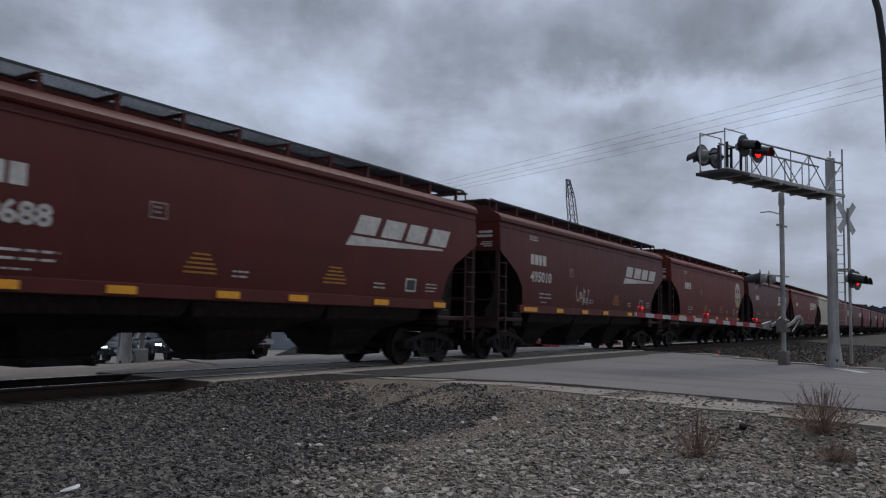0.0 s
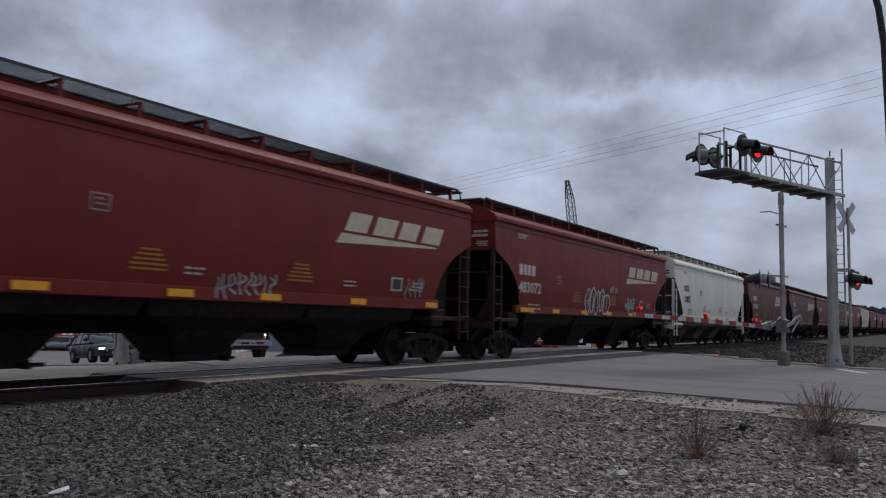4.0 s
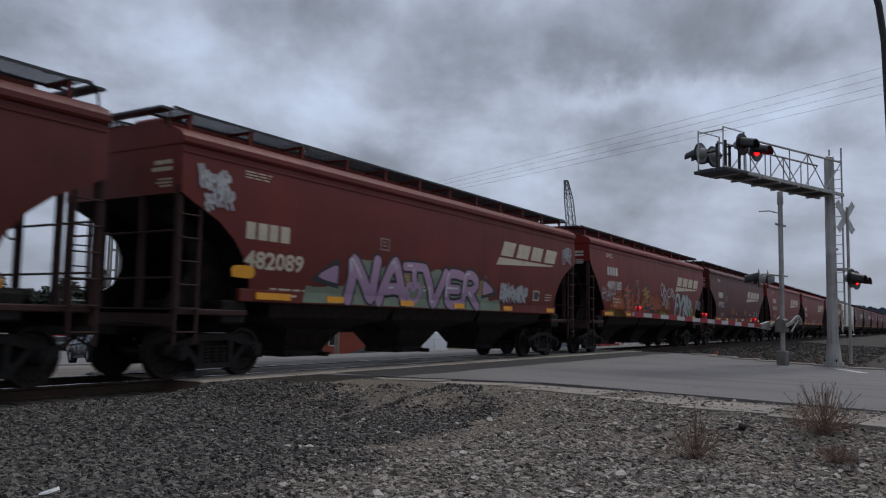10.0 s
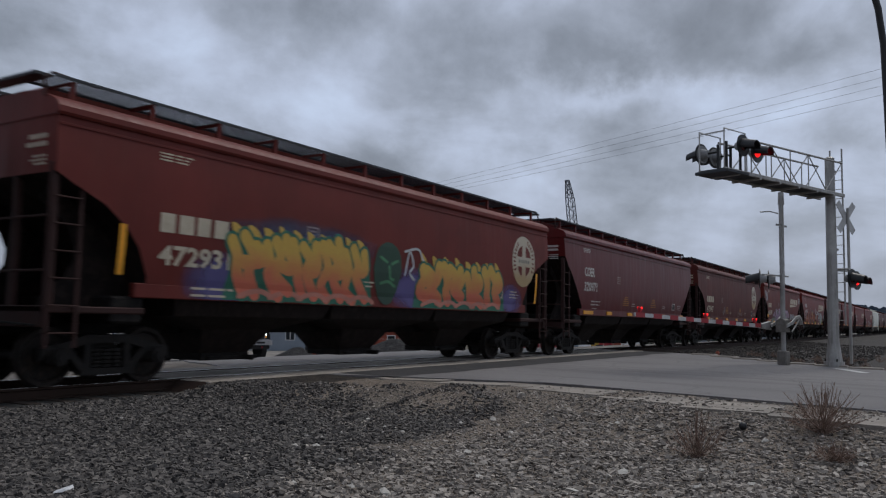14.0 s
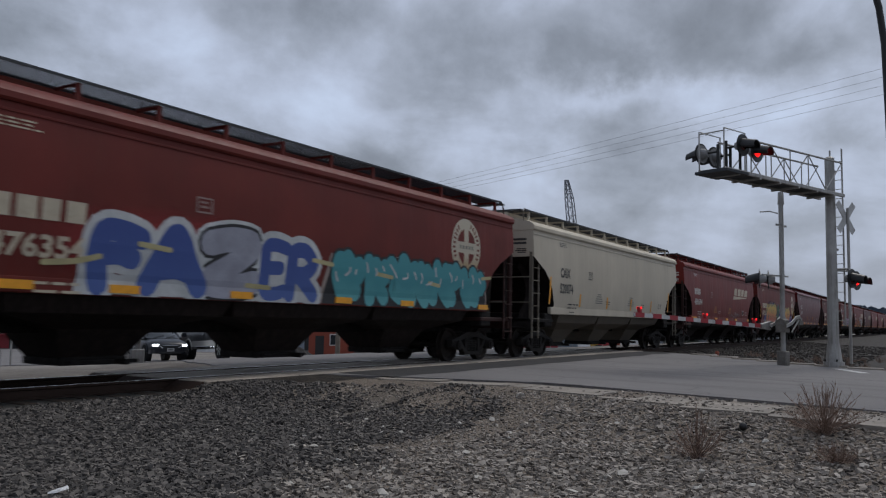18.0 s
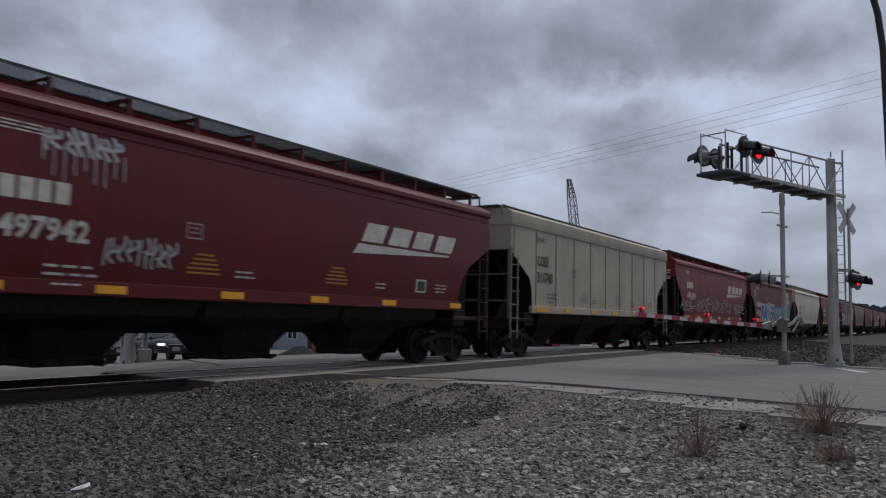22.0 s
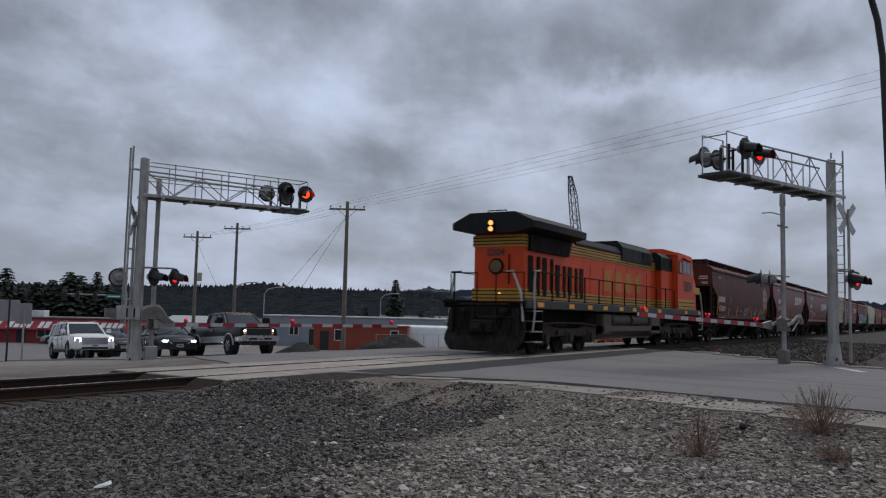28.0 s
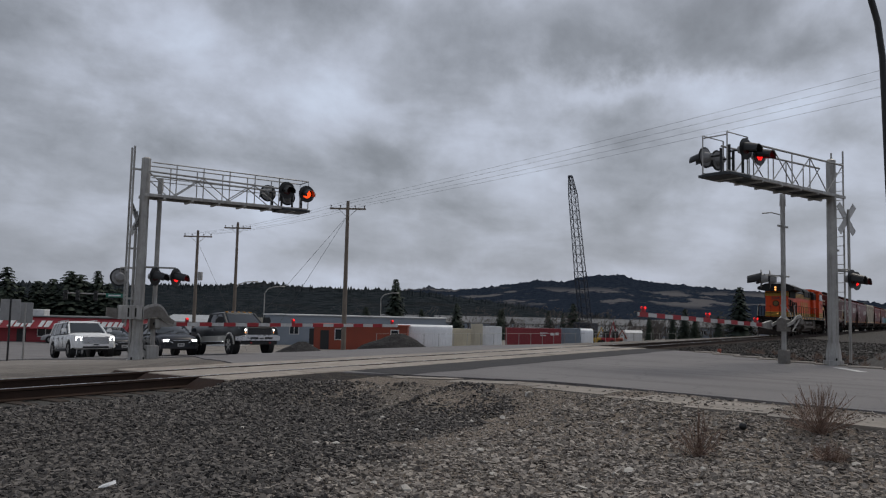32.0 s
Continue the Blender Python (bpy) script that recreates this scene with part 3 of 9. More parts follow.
solid("stop_bar", s, LINEPAINT, "worn white stop bar painted on the road", "road marking", "structure")

# rails
def rail_shape(x0, x1, y):
    prof = [(-0.07, -0.185), (0.07, -0.185), (0.07, -0.17), (0.012, -0.15), (0.010, -0.05), (0.037, -0.035), (0.037, -0.006), (0.030, 0.0), (-0.030, 0.0), (-0.037, -0.006), (-0.037, -0.035), (-0.010, -0.05), (-0.012, -0.15), (-0.07, -0.17)]
    return Shape().loft([[(x, y + a, b) for a, b in prof] for x in (x0, x1)])


RAIL = surf("rail_rust", (0.048, 0.030, 0.023), 0.75, 0.4, 0.3, 3.0, 60, 0.2, 0.01)
for y in (-0.75, 0.75):
    solid("rail", rail_shape(-200, 900, y), RAIL, "rusty steel rail with a polished top", "rail", "structure")
    solid("rail_head", Shape().box(-200, 900, y - 0.026, y + 0.026, -0.003, 0.003), TREAD, "bright worn running band on the rail", "rail", "structure")
TIE = surf("tie_wood", (0.060, 0.046, 0.037), 0.9, 0.0, 0.4, 2.0, 40, 0.5, 0.02, (0.12, 0.10, 0.085), 0.5)
tie_mesh = Shape().box(-0.115, 0.115, -1.3, 1.3, -0.36, -0.185, 0.012).mesh("sleeper", TIE)
ties = thing("track_sleepers", "weathered dark wooden sleepers under the rails", "sleepers", kind="structure")
for i in range(150):
    x = -20 + i * 0.53
    if 9.8 < x < 34.2:
        continue
    t = part("sleeper", tie_mesh, None, ties)
    t.matrix_basis = pose(x + random.uniform(-0.03, 0.03), random.uniform(-0.05, 0.05), random.uniform(-0.01, 0.01), 0, 0, random.uniform(-1.2, 1.2))
s = Shape()
for i in range(700):
    x = 59 + i * 0.53
    s.box(x - 0.11, x + 0.11, -1.3, 1.3, -0.36, -0.185)
solid("far_sleepers", s, TIE, "weathered wooden sleepers of the track far off", "sleepers", "stuff")

# concrete panels of the crossing
xing = thing("crossing_panels", "pale worn concrete panels between and beside the rails", "crossing panel", kind="structure")
mesh_field = Shape().box(-1.2, 1.2, -0.385, 0.385, -0.3, -0.004, 0.02).mesh("panel", PANEL)
mesh_gauge = Shape().box(-1.2, 1.2, -0.61, 0.61, -0.3, -0.004, 0.02).mesh("panel", PANEL)
for i in range(10):
    x = 11.2 + i * 2.42
    for y, me in ((-1.205, mesh_field), (0.0, mesh_gauge), (1.205, mesh_field)):
        p = part("panel", me, None, xing)
        p.matrix_basis = pose(x, y, random.uniform(-0.008, 0.004), random.uniform(-0.3, 0.3), random.uniform(-0.2, 0.2), 0)
s = Shape()
for y0, y1 in ((-1.56, -0.86), (-0.60, 0.60), (0.86, 1.56)):
    s.loft([[(9.55, y0, -0.36), (9.55, y1, -0.36), (9.97, y1, -0.36), (9.97, y0, -0.36)], [(9.55, y0, -0.22), (9.55, y1, -0.22), (9.97, y1, -0.02), (9.97, y0, -0.02)]])
solid("panel_ramp", s, surf("ramp_rust", (0.034, 0.019, 0.014), 0.9, 0.0, 0.4, 6.0, 50, 0.3, 0.01), "rusty dark end ramps of the crossing panels", "ramp", "structure")


# ---- the train: covered hopper cars ----
SPEED = 13.207
train, wheelsets, loco_wheels = [], [], []

# levels of the side: height, half width for smooth bowed sides and for flat ribbed ones
BOWED = [(1.45, 1.50), (1.75, 1.55), (2.2, 1.59), (2.8, 1.615), (3.4, 1.61), (3.8, 1.585), (4.06, 1.56)]
FLAT = [(1.45, 1.545), (1.75, 1.55), (2.2, 1.55), (2.8, 1.55), (3.4, 1.55), (3.8, 1.55), (4.06, 1.55)]
# how far the side sheet stops short of the car's end, by height
CUTS = {
    "curve": [(1.45, 1.72), (1.75, 1.70), (2.2, 1.50), (2.5, 1.25), (2.8, 0.85), (3.05, 0.30), (3.2, 0.0)],
    "angle": [(1.45, 1.80), (1.75, 1.62), (2.2, 1.20), (2.8, 0.62), (3.1, 0.25), (3.4, 0.0)],
    "poly": [(1.45, 1.65), (1.75, 1.62), (2.2, 1.50), (2.6, 1.10), (2.95, 0.45), (3.1, 0.15), (3.2, 0.0)],
    "rib": [(1.45, 1.55), (1.75, 1.50), (2.2, 1.45), (2.5, 1.30), (2.9, 0.60), (3.2, 0.12), (3.3, 0.0)],
}


# near-black grime that also carries the shade inside the car ends
INNER = surf("slope_sheet_shade_grime", (0.010, 0.007, 0.006), 0.85, 0.0, 0.4, 2.0, 40, 0.2, 0.01, (0.06, 0.04, 0.033), 0.4)
DARKRED = surf("sooty_ladder_paint", (0.050, 0.024, 0.021), 0.7, 0.0, 0.35, 3.0, 40, 0.1)


def side_y(levels, z):
    return -ramp1(z, levels)


def text_mesh(words, size, weight=0.022):
    """Lettering as a flat mesh: points in x and y, and faces."""
    cu = bpy.data.curves.new("lettering", "FONT")
    cu.body, cu.size, cu.resolution_u, cu.offset = words, size, 2, size * weight
    ob = new("lettering", cu)
    me = bpy.data.meshes.new_from_object(ob)
    pts, faces = [tuple(v.co[:2]) for v in me.vertices], [tuple(p.vertices) for p in me.polygons]
    bpy.data.objects.remove(ob)
    bpy.data.curves.remove(cu)
    bpy.data.meshes.remove(me)
    return pts, faces


def clip_band(poly, lo, hi):
    for keep, at in ((1, lo), (-1, hi)):
        out = []
        for (x0, z0), (x1, z1) in zip(poly, poly[1:] + poly[:1]):
            a, b = keep * (z0 - at), keep * (z1 - at)
            if a >= 0:
                out.append((x0, z0))
            if a * b < 0:
                k = a / (a - b)
                out.append((x0 + (x1 - x0) * k, z0 + (z1 - z0) * k))
        poly = out
        if len(poly) < 3:
            return []
    return poly


# how far the paint of the car in hand lies from the middle of its side
art = {"shift": 0.0}


def decal(polys, levels, lift=0.006):
    """Paint on the side: outlines in x and z laid over the bowed sheet and the sill below it."""
    s = Shape()
    d = art["shift"]
    sill = ramp1(1.5, levels) + 0.026
    marks = [1.41, 1.643] + [z for z, _ in levels if z > 1.65] + [4.4]
    for poly in polys:
        for lo, hi in zip(marks, marks[1:]):
            p = clip_band(list(poly), lo, hi)
            if p:
                s.add([(x + d, (-sill if hi < 1.65 else side_y(levels, z)) - lift, z) for x, z in p], [tuple(range(len(p)))])
    return s


def bars(x, z, rows, long=0.5, high=0.035, gap=0.07, seed=0):
    """Rows of small stencilled words that cannot be read, as short bars."""
    r = random.Random(seed)
    out = []
    for i in range(rows):
        a, stop, zz = x, x + long * r.uniform(0.75, 1.0), z - i * gap
        while a < stop:
            b = min(stop, a + long * r.uniform(0.16, 0.42))
            out.append([(a, zz), (b, zz), (b, zz + high), (a, zz + high)])
            a = b + long * 0.07
    return out


def lettered(words, x, z, high, wide, levels, lift=0.008, weight=0.03):
    """Stencilled characters of a given height and total width."""
    pts, faces = text_mesh(words, high / 0.69, weight)
    x0, x1 = min(a for a, _ in pts), max(a for a, _ in pts)
    k = wide / (x1 - x0)
    return Shape().add([(x + art["shift"] + (a - x0) * k, side_y(levels, z + b) - lift, z + b) for a, b in pts], faces)


def block_mark(x, z, wide, high, lean=0.0):
    """Four plain solid blocks where the owner's mark stands."""
    out, w = [], wide / 4
    for i in range(4):
        a, b = x + i * w, x + (i + (0.78, 0.82, 0.76, 0.84)[i]) * w
        out.append([(a, z), (b, z), (b + lean, z + high), (a + lean, z + high)])
    return out


def wedge_logo(x, z):
    """A leaning block row over a long wedge."""
    return block_mark(x, z, 4.0, 0.43, 0.24) + [[(x - 0.28, z - 0.29), (x + 3.72, z - 0.10), (x + 3.72, z - 0.06), (x - 0.10, z - 0.06)]]


def disc(x, z, r, n=28, k=1.0):
    return [(x + r * k * math.cos(2 * math.pi * i / n), z + r * math.sin(2 * math.pi * i / n)) for i in range(n)]


# hand-drawn letters as strokes in a unit square; each stroke is a bent line
GLYPHS = {
    "A": (((0.02, 0.0), (0.22, 0.55), (0.46, 1.0), (0.60, 0.95), (0.80, 0.45), (0.98, 0.0)), ((0.22, 0.32), (0.55, 0.36), (0.80, 0.30))),
    "D": (((0.12, 0.0), (0.16, 1.0)), ((0.05, 1.0), (0.60, 0.92), (0.92, 0.55), (0.75, 0.12), (0.10, 0.0))),
    "E": (((0.95, 0.96), (0.50, 1.0), (0.16, 0.92), (0.10, 0.50), (0.16, 0.08), (0.55, 0.0), (0.98, 0.06)), ((0.14, 0.52), (0.75, 0.54))),
    "F": (((0.20, -0.04), (0.10, 0.45), (0.22, 0.95), (0.60, 1.0), (0.98, 0.90)), ((0.14, 0.50), (0.50, 0.56), (0.80, 0.50))),
    "H": (((0.10, 0.0), (0.14, 0.55), (0.10, 1.0)), ((0.88, 1.02), (0.84, 0.5), (0.92, 0.0)), ((0.12, 0.48), (0.86, 0.54))),
    "K": (((0.12, 0.0), (0.16, 0.55), (0.12, 1.02)), ((0.92, 1.02), (0.55, 0.66), (0.26, 0.50), (0.62, 0.30), (1.0, -0.02))),
    "L": (((0.16, 1.02), (0.10, 0.45), (0.16, 0.05), (0.55, 0.0), (0.95, 0.08))),
    "M": (((0.05, 0.0), (0.12, 0.9), (0.36, 0.9), (0.50, 0.35), (0.64, 0.9), (0.88, 0.92), (0.96, 0.0)),),
    "N": (((0.08, 0.0), (0.12, 0.55), (0.12, 1.02), (0.50, 0.50), (0.86, 0.02), (0.86, 0.55), (0.92, 1.04)),),
    "O": (((0.50, 1.0), (0.14, 0.75), (0.10, 0.3), (0.45, 0.0), (0.86, 0.25), (0.88, 0.72), (0.50, 1.0)),),
    "R": (((0.14, 0.0), (0.10, 0.5), (0.16, 0.96), (0.62, 1.0), (0.88, 0.74), (0.62, 0.50), (0.24, 0.46)), ((0.40, 0.46), (0.70, 0.22), (1.0, -0.02))),
    "S": (((0.92, 0.90), (0.50, 1.0), (0.14, 0.78), (0.45, 0.54), (0.86, 0.32), (0.60, 0.02), (0.04, 0.08)),),
    "T": (((0.0, 0.92), (0.50, 1.0), (1.0, 0.94)), ((0.50, 0.95), (0.46, 0.5), (0.54, 0.0))),
    "U": (((0.10, 1.02), (0.10, 0.40), (0.30, 0.04), (0.66, 0.04), (0.86, 0.40), (0.92, 1.04)),),
    "V": (((0.02, 1.02), (0.28, 0.45), (0.48, 0.0), (0.70, 0.45), (0.98, 1.04)),),
    "W": (((0.02, 1.0), (0.16, 0.3), (0.28, 0.0), (0.42, 0.4), (0.52, 0.66), (0.62, 0.3), (0.76, 0.0), (0.88, 0.4), (1.0, 1.04)),),
    "Y": (((0.04, 1.02), (0.30, 0.62), (0.50, 0.50), (0.92, 1.02)), ((0.55, 0.52), (0.46, 0.2), (0.36, -0.06))),
    "Z": (((0.02, 0.88), (0.45, 1.0), (0.94, 0.90), (0.55, 0.50), (0.08, 0.08), (0.52, 0.0), (1.0, 0.10))),
}
GLYPHS["L"], GLYPHS["Z"] = (GLYPHS["L"],), (GLYPHS["Z"],)


def bent(pts, n=5):
    """More points along a smooth line through pts."""
    if len(pts) < 3:
        return [tuple(p) for p in pts]
    p = [pts[0], *pts, pts[-1]]
    out = []
    for i in range(1, len(p) - 2):
        for k in range(n):
            t = k / n
            out.append(tuple(0.5 * (2 * b + (c - a) * t + (2 * a - 5 * b + 4 * c - d) * t * t + (3 * b - a - 3 * c + d) * t ** 3) for a, b, c, d in zip(p[i - 1], p[i], p[i + 1], p[i + 2])))
    return out + [tuple(pts[-1])]


def ribbon(pts, w, cap=True):
    """A sprayed line of width w along pts: quads, round joints and round ends."""
    out, r = [], w / 2
    side = []
    for i, (x, z) in enumerate(pts):
        (xa, za), (xb, zb) = pts[max(i - 1, 0)], pts[min(i + 1, len(pts) - 1)]
        d = math.hypot(xb - xa, zb - za) or 1.0
        side.append((-(zb - za) / d * r, (xb - xa) / d * r))
    for (p, q), (a, b) in zip(zip(pts, pts[1:]), zip(side, side[1:])):
        out.append([(p[0] + a[0], p[1] + a[1]), (p[0] - a[0], p[1] - a[1]), (q[0] - b[0], q[1] - b[1]), (q[0] + b[0], q[1] + b[1])])
    if cap:
        for x, z in (pts[0], pts[-1]):
            out.append([(x + r * math.cos(k * math.pi / 5), z + r * math.sin(k * math.pi / 5)) for k in range(10)])
    return out


def layered(polys, levels, lift):
    """Decal of many overlapping outlines, each a hair above the one before."""
    s = Shape()
    for i, p in enumerate(polys):
        t = decal([p], levels, lift + 0.00006 * i)
        s.add(t.v, t.f)
    return s


def scribble(x0, x1, z0, z1, rng, loops, width=0.05):
    """A looping hand-drawn line, as short quads."""
    pts, n = [], loops * 14
    ph, sq = rng.uniform(0, 6), rng.uniform(0.8, 1.2)
    for i in range(n):
        k = i / (n - 1)
        a = 2 * math.pi * loops * k + ph
        amp = (z1 - z0) / 2 * (0.65 + 0.35 * math.sin(a * 0.37 + ph))
        pts.append((x0 + (x1 - x0) * k + 0.55 * (x1 - x0) / loops * math.cos(a) * sq, (z0 + z1) / 2 + amp * math.sin(a * (1 + 0.12 * math.sin(i)))))
    out = []
    for (xa, za), (xb, zb) in zip(pts, pts[1:]):
        dx, dz = xb - xa, zb - za
        d = math.hypot(dx, dz) or 1
        ox, oz = -dz / d * width / 2, dx / d * width / 2
        out.append([(xa + ox, za + oz), (xa - ox, za - oz), (xb - ox, zb - oz), (xb + ox, zb + oz)])
    return out


SPRAY = {}


def spray(key, col):
    if key not in SPRAY:
        SPRAY[key] = surf("spray_" + key, col, 0.5, 0.0, 0.3, 1.6, 40, 0.03, 0.003, tone(col, 0.5), 0.35)
    return SPRAY[key]


def faded(key, top, low, z0, z1):
    """Spray paint that runs from one colour above to another below."""
    if key not in SPRAY:
        m = Nodes("spray_" + key)
        sep = m.n.new("ShaderNodeSeparateXYZ")
        m.l.new(m.place, sep.inputs[0])
        z = m.maths("ADD", sep.outputs[2], m.maths("MULTIPLY", m.maths("SUBTRACT", m.noise(1.6, 3.0), 0.5), 0.7))
        col = m.blend(m.fit(z, z0, z1), low, top)
        col = m.blend(m.fit(m.noise(30.0, 3.0), 0.5, 0.8, 0.0, 0.3), col, tone(low, 0.5))
        SPRAY[key] = m.set(Base_Color=col, Roughness=0.5)
    return SPRAY[key]


def haze(key, cx, cz, rx, rz, col):
    """A thin cloud of spray that lets the car's paint show through towards its rim."""
    if key not in SPRAY:
        m = Nodes("haze_" + key)
        sep = m.n.new("ShaderNodeSeparateXYZ")
        m.l.new(m.place, sep.inputs[0])
        dx = m.maths("DIVIDE", m.maths("SUBTRACT", sep.outputs[0], cx + art["shift"]), rx)
        dz = m.maths("DIVIDE", m.maths("SUBTRACT", sep.outputs[2], cz), rz)
        d = m.maths("ADD", m.maths("MULTIPLY", dx, dx), m.maths("MULTIPLY", dz, dz))
        d = m.maths("ADD", d, m.maths("MULTIPLY", m.maths("SUBTRACT", m.noise(2.2, 4.0), 0.5), 0.9))
        m.set(Base_Color=col, Roughness=0.6, Alpha=m.fit(d, 0.15, 0.95, 0.85, 0.0))
        SPRAY[key] = m.mat
    return SPRAY[key]


def mist(car, levels, key, cx, cz, rx, rz, col):
    z0, z1 = max(1.42, cz - rz), cz + rz
    box = [(cx - rx, z0), (cx + rx, z0), (cx + rx, z1), (cx - rx, z1)]
    part("graffiti_haze", decal([box], levels, 0.0035), haze(key, cx, cz, rx, rz, col), car, "soft cloud of sprayed colour")


def glyph_lines(ch, x0, x1, z0, z1, rng, lean=0.0):
    w, h = x1 - x0, z1 - z0
    out = []
    if ch == "*":
        # a letter that cannot be read: one upright bend and one crossing bend
        u = rng.uniform
        lines = [[(u(-0.05, 0.2), u(0.85, 1.1)), (u(0.1, 0.3), u(0.5, 0.7)), (u(-0.05, 0.25), u(0.2, 0.4)), (u(0.2, 0.5), u(-0.05, 0.1))],
                 [(u(0.35, 0.5), u(0.9, 1.1)), (u(0.55, 0.75), u(0.55, 0.75)), (u(0.4, 0.6), u(0.3, 0.5)), (u(0.7, 0.95), u(-0.05, 0.15))],
                 [(u(0.75, 0.9), u(0.8, 1.1)), (u(0.85, 1.05), u(0.5, 0.7)), (u(0.3, 0.6), u(0.4, 0.6))]]
    else:
        lines = GLYPHS[ch]
    for line in lines:
        j = [(a + rng.uniform(-0.04, 0.04), b + rng.uniform(-0.03, 0.03)) for a, b in line]
        out.append(bent([(x0 + a * w + lean * b * h, z0 + b * h) for a, b in j]))
    return out


def big_letter(car, levels, ch, x0, x1, z0, z1, fill, edge, rim, seed, fat=0.34, lift=0.006, lean=0.05, shine=True, colour=""):
    """One thick sprayed letter: pale or dark rim, outline, fill, light streaks."""
    rng = random.Random(seed)
    w = fat * 0.78 * min(x1 - x0, (z1 - z0) * 1.1)
    lines = glyph_lines(ch, x0 + w * 0.35, x1 - w * 0.35, z0 + w * 0.5, z1 - w * 0.5, rng, lean)
    if rim:
        part("graffiti_rim", layered([q for l in lines for q in ribbon(l, w + 0.26)], levels, lift - 0.002), rim, car)["kind"] = "stuff"
    part("graffiti_outline", layered([q for l in lines for q in ribbon(l, w + 0.12)], levels, lift + 0.0006), edge, car)["kind"] = "stuff"
    part("graffiti_letter", layered([q for l in lines for q in ribbon(l, w)], levels, lift + 0.0045), fill, car, "thick sprayed %s graffiti letter" % colour)["kind"] = "stuff"
    if shine:
        streaks = []
        for l in lines:
            a = int(len(l) * rng.uniform(0.1, 0.4))
            streaks += ribbon([(x - w * 0.22, z + w * 0.10) for x, z in l[a:a + max(3, len(l) // 3)]], 0.05)
        part("graffiti_shine", layered(streaks, levels, lift + 0.0085), spray("white", (0.62, 0.62, 0.62)), car)["kind"] = "stuff"


def backing(car, levels, x0, x1, z0, z1, mat, seed, lift=0.0042, rough=0.22, step=0.28):
    """A cloud of paint behind a piece, with an uneven upper edge."""
    rng = random.Random(seed)
    n = int((x1 - x0) / step)
    top = [(x0 + (x1 - x0) * i / n, z1 + rng.uniform(-rough, rough)) for i in range(n + 1)]
    top = bent(top, 3)
    quads = [[(a[0], z0), (b[0], z0), b, a] for a, b in zip(top, top[1:])]
    quads += [[(x0, z0), (x0, top[0][1]), (x0 - 0.22, z0 + 0.35), (x0 - 0.30, z0)], [(x1, z0), (x1 + 0.30, z0), (x1 + 0.22, z0 + 0.3), (x1, top[-1][1])]]
    part("graffiti_backing", decal(quads, levels, lift), mat, car)["kind"] = "stuff"


def drawn(car, levels, lines, width, mat, lift=0.012, label=""):
    """Free sprayed lines, each a list of points."""
    part("graffiti_line", layered([q for l in lines for q in ribbon(bent(l), width)], levels, lift), mat, car, label)["kind"] = "stuff"


def filled(car, levels, outline, mat, lift, label=""):
    """A filled sprayed shape with a smooth outline, fanned from its middle."""
    pts = bent(outline + outline[:1], 3)[:-1]
    cx, cz = sum(p[0] for p in pts) / len(pts), sum(p[1] for p in pts) / len(pts)
    part("graffiti_shape", decal([[(cx, cz), a, b] for a, b in zip(pts, pts[1:] + pts[:1])], levels, lift), mat, car, label)["kind"] = "stuff"


def scrawl(car, levels, words, x0, x1, z, high, seed, width=0.055, lean=0.35):
    """Hand-sprayed words in one thin line, each letter a little out of line."""
    rng = random.Random(seed)
    w = (x1 - x0) / len(words)
    lines = []
    for i, ch in enumerate(words):
        if ch == " ":
            continue
        h, dz = high * rng.uniform(0.8, 1.15), rng.uniform(-0.05, 0.08)
        a = x0 + i * w + rng.uniform(-0.06, 0.06)
        lines += glyph_lines(ch, a, a + w * rng.uniform(0.86, 1.05), z + dz, z + dz + h, rng, lean)
    part("graffiti_tag", layered([q for l in lines for q in ribbon(l, width)], levels, 0.016), spray("chalk_white", (0.42, 0.42, 0.43)), car, "hand-sprayed scrawled words")["kind"] = "stuff"


# shared meshes of running gear
def side_frame_mesh():
    s = Shape()
    s.slab([(-1.16, 0.40), (-1.16, 0.60), (-0.78, 0.68), (-0.40, 0.80), (0.40, 0.80), (0.78, 0.68), (1.16, 0.60), (1.16, 0.40), (1.02, 0.56), (0.74, 0.56), (0.36, 0.67), (-0.36, 0.67), (-0.74, 0.56), (-1.02, 0.56)], -0.09, 0.09)
    for k in (-1, 1):
        s.slab([(k * 0.80, 0.58), (k * 0.66, 0.60), (k * 0.34, 0.26), (k * 0.44, 0.20)][::k], -0.08, 0.08)
        s.slab([(k * 0.42, 0.68), (k * 0.30, 0.68), (k * 0.30, 0.25), (k * 0.42, 0.25)][::k], -0.08, 0.08)
        s.box(min(k * 0.75, k * 1.05), max(k * 0.75, k * 1.05), -0.12, 0.12, 0.36, 0.60, 0.03)
        s.rod((k * 0.89, -0.20, 0.457), (k * 0.89, 0.12, 0.457), 0.13, 14)
        s.rod((k * 0.89, -0.23, 0.457), (k * 0.89, -0.19, 0.457), 0.08, 10)
    s.slab([(-0.50, 0.17), (0.50, 0.17), (0.44, 0.27), (-0.44, 0.27)], -0.09, 0.09)
    return s.mesh("side_frame", IRON)


def spring_mesh():
    s = Shape()
    prof = [(0.27, 0.05)]
    for k in range(5):
        prof += [(0.285 + k * 0.062, 0.085), (0.325 + k * 0.062, 0.085), (0.334 + k * 0.062, 0.062)]
    s.loft([[(r * math.cos(2 * math.pi * i / 10), -0.05 + r * math.sin(2 * math.pi * i / 10), z) for i in range(10)] for z, r in prof])
    return s.mesh("spring", IRON)


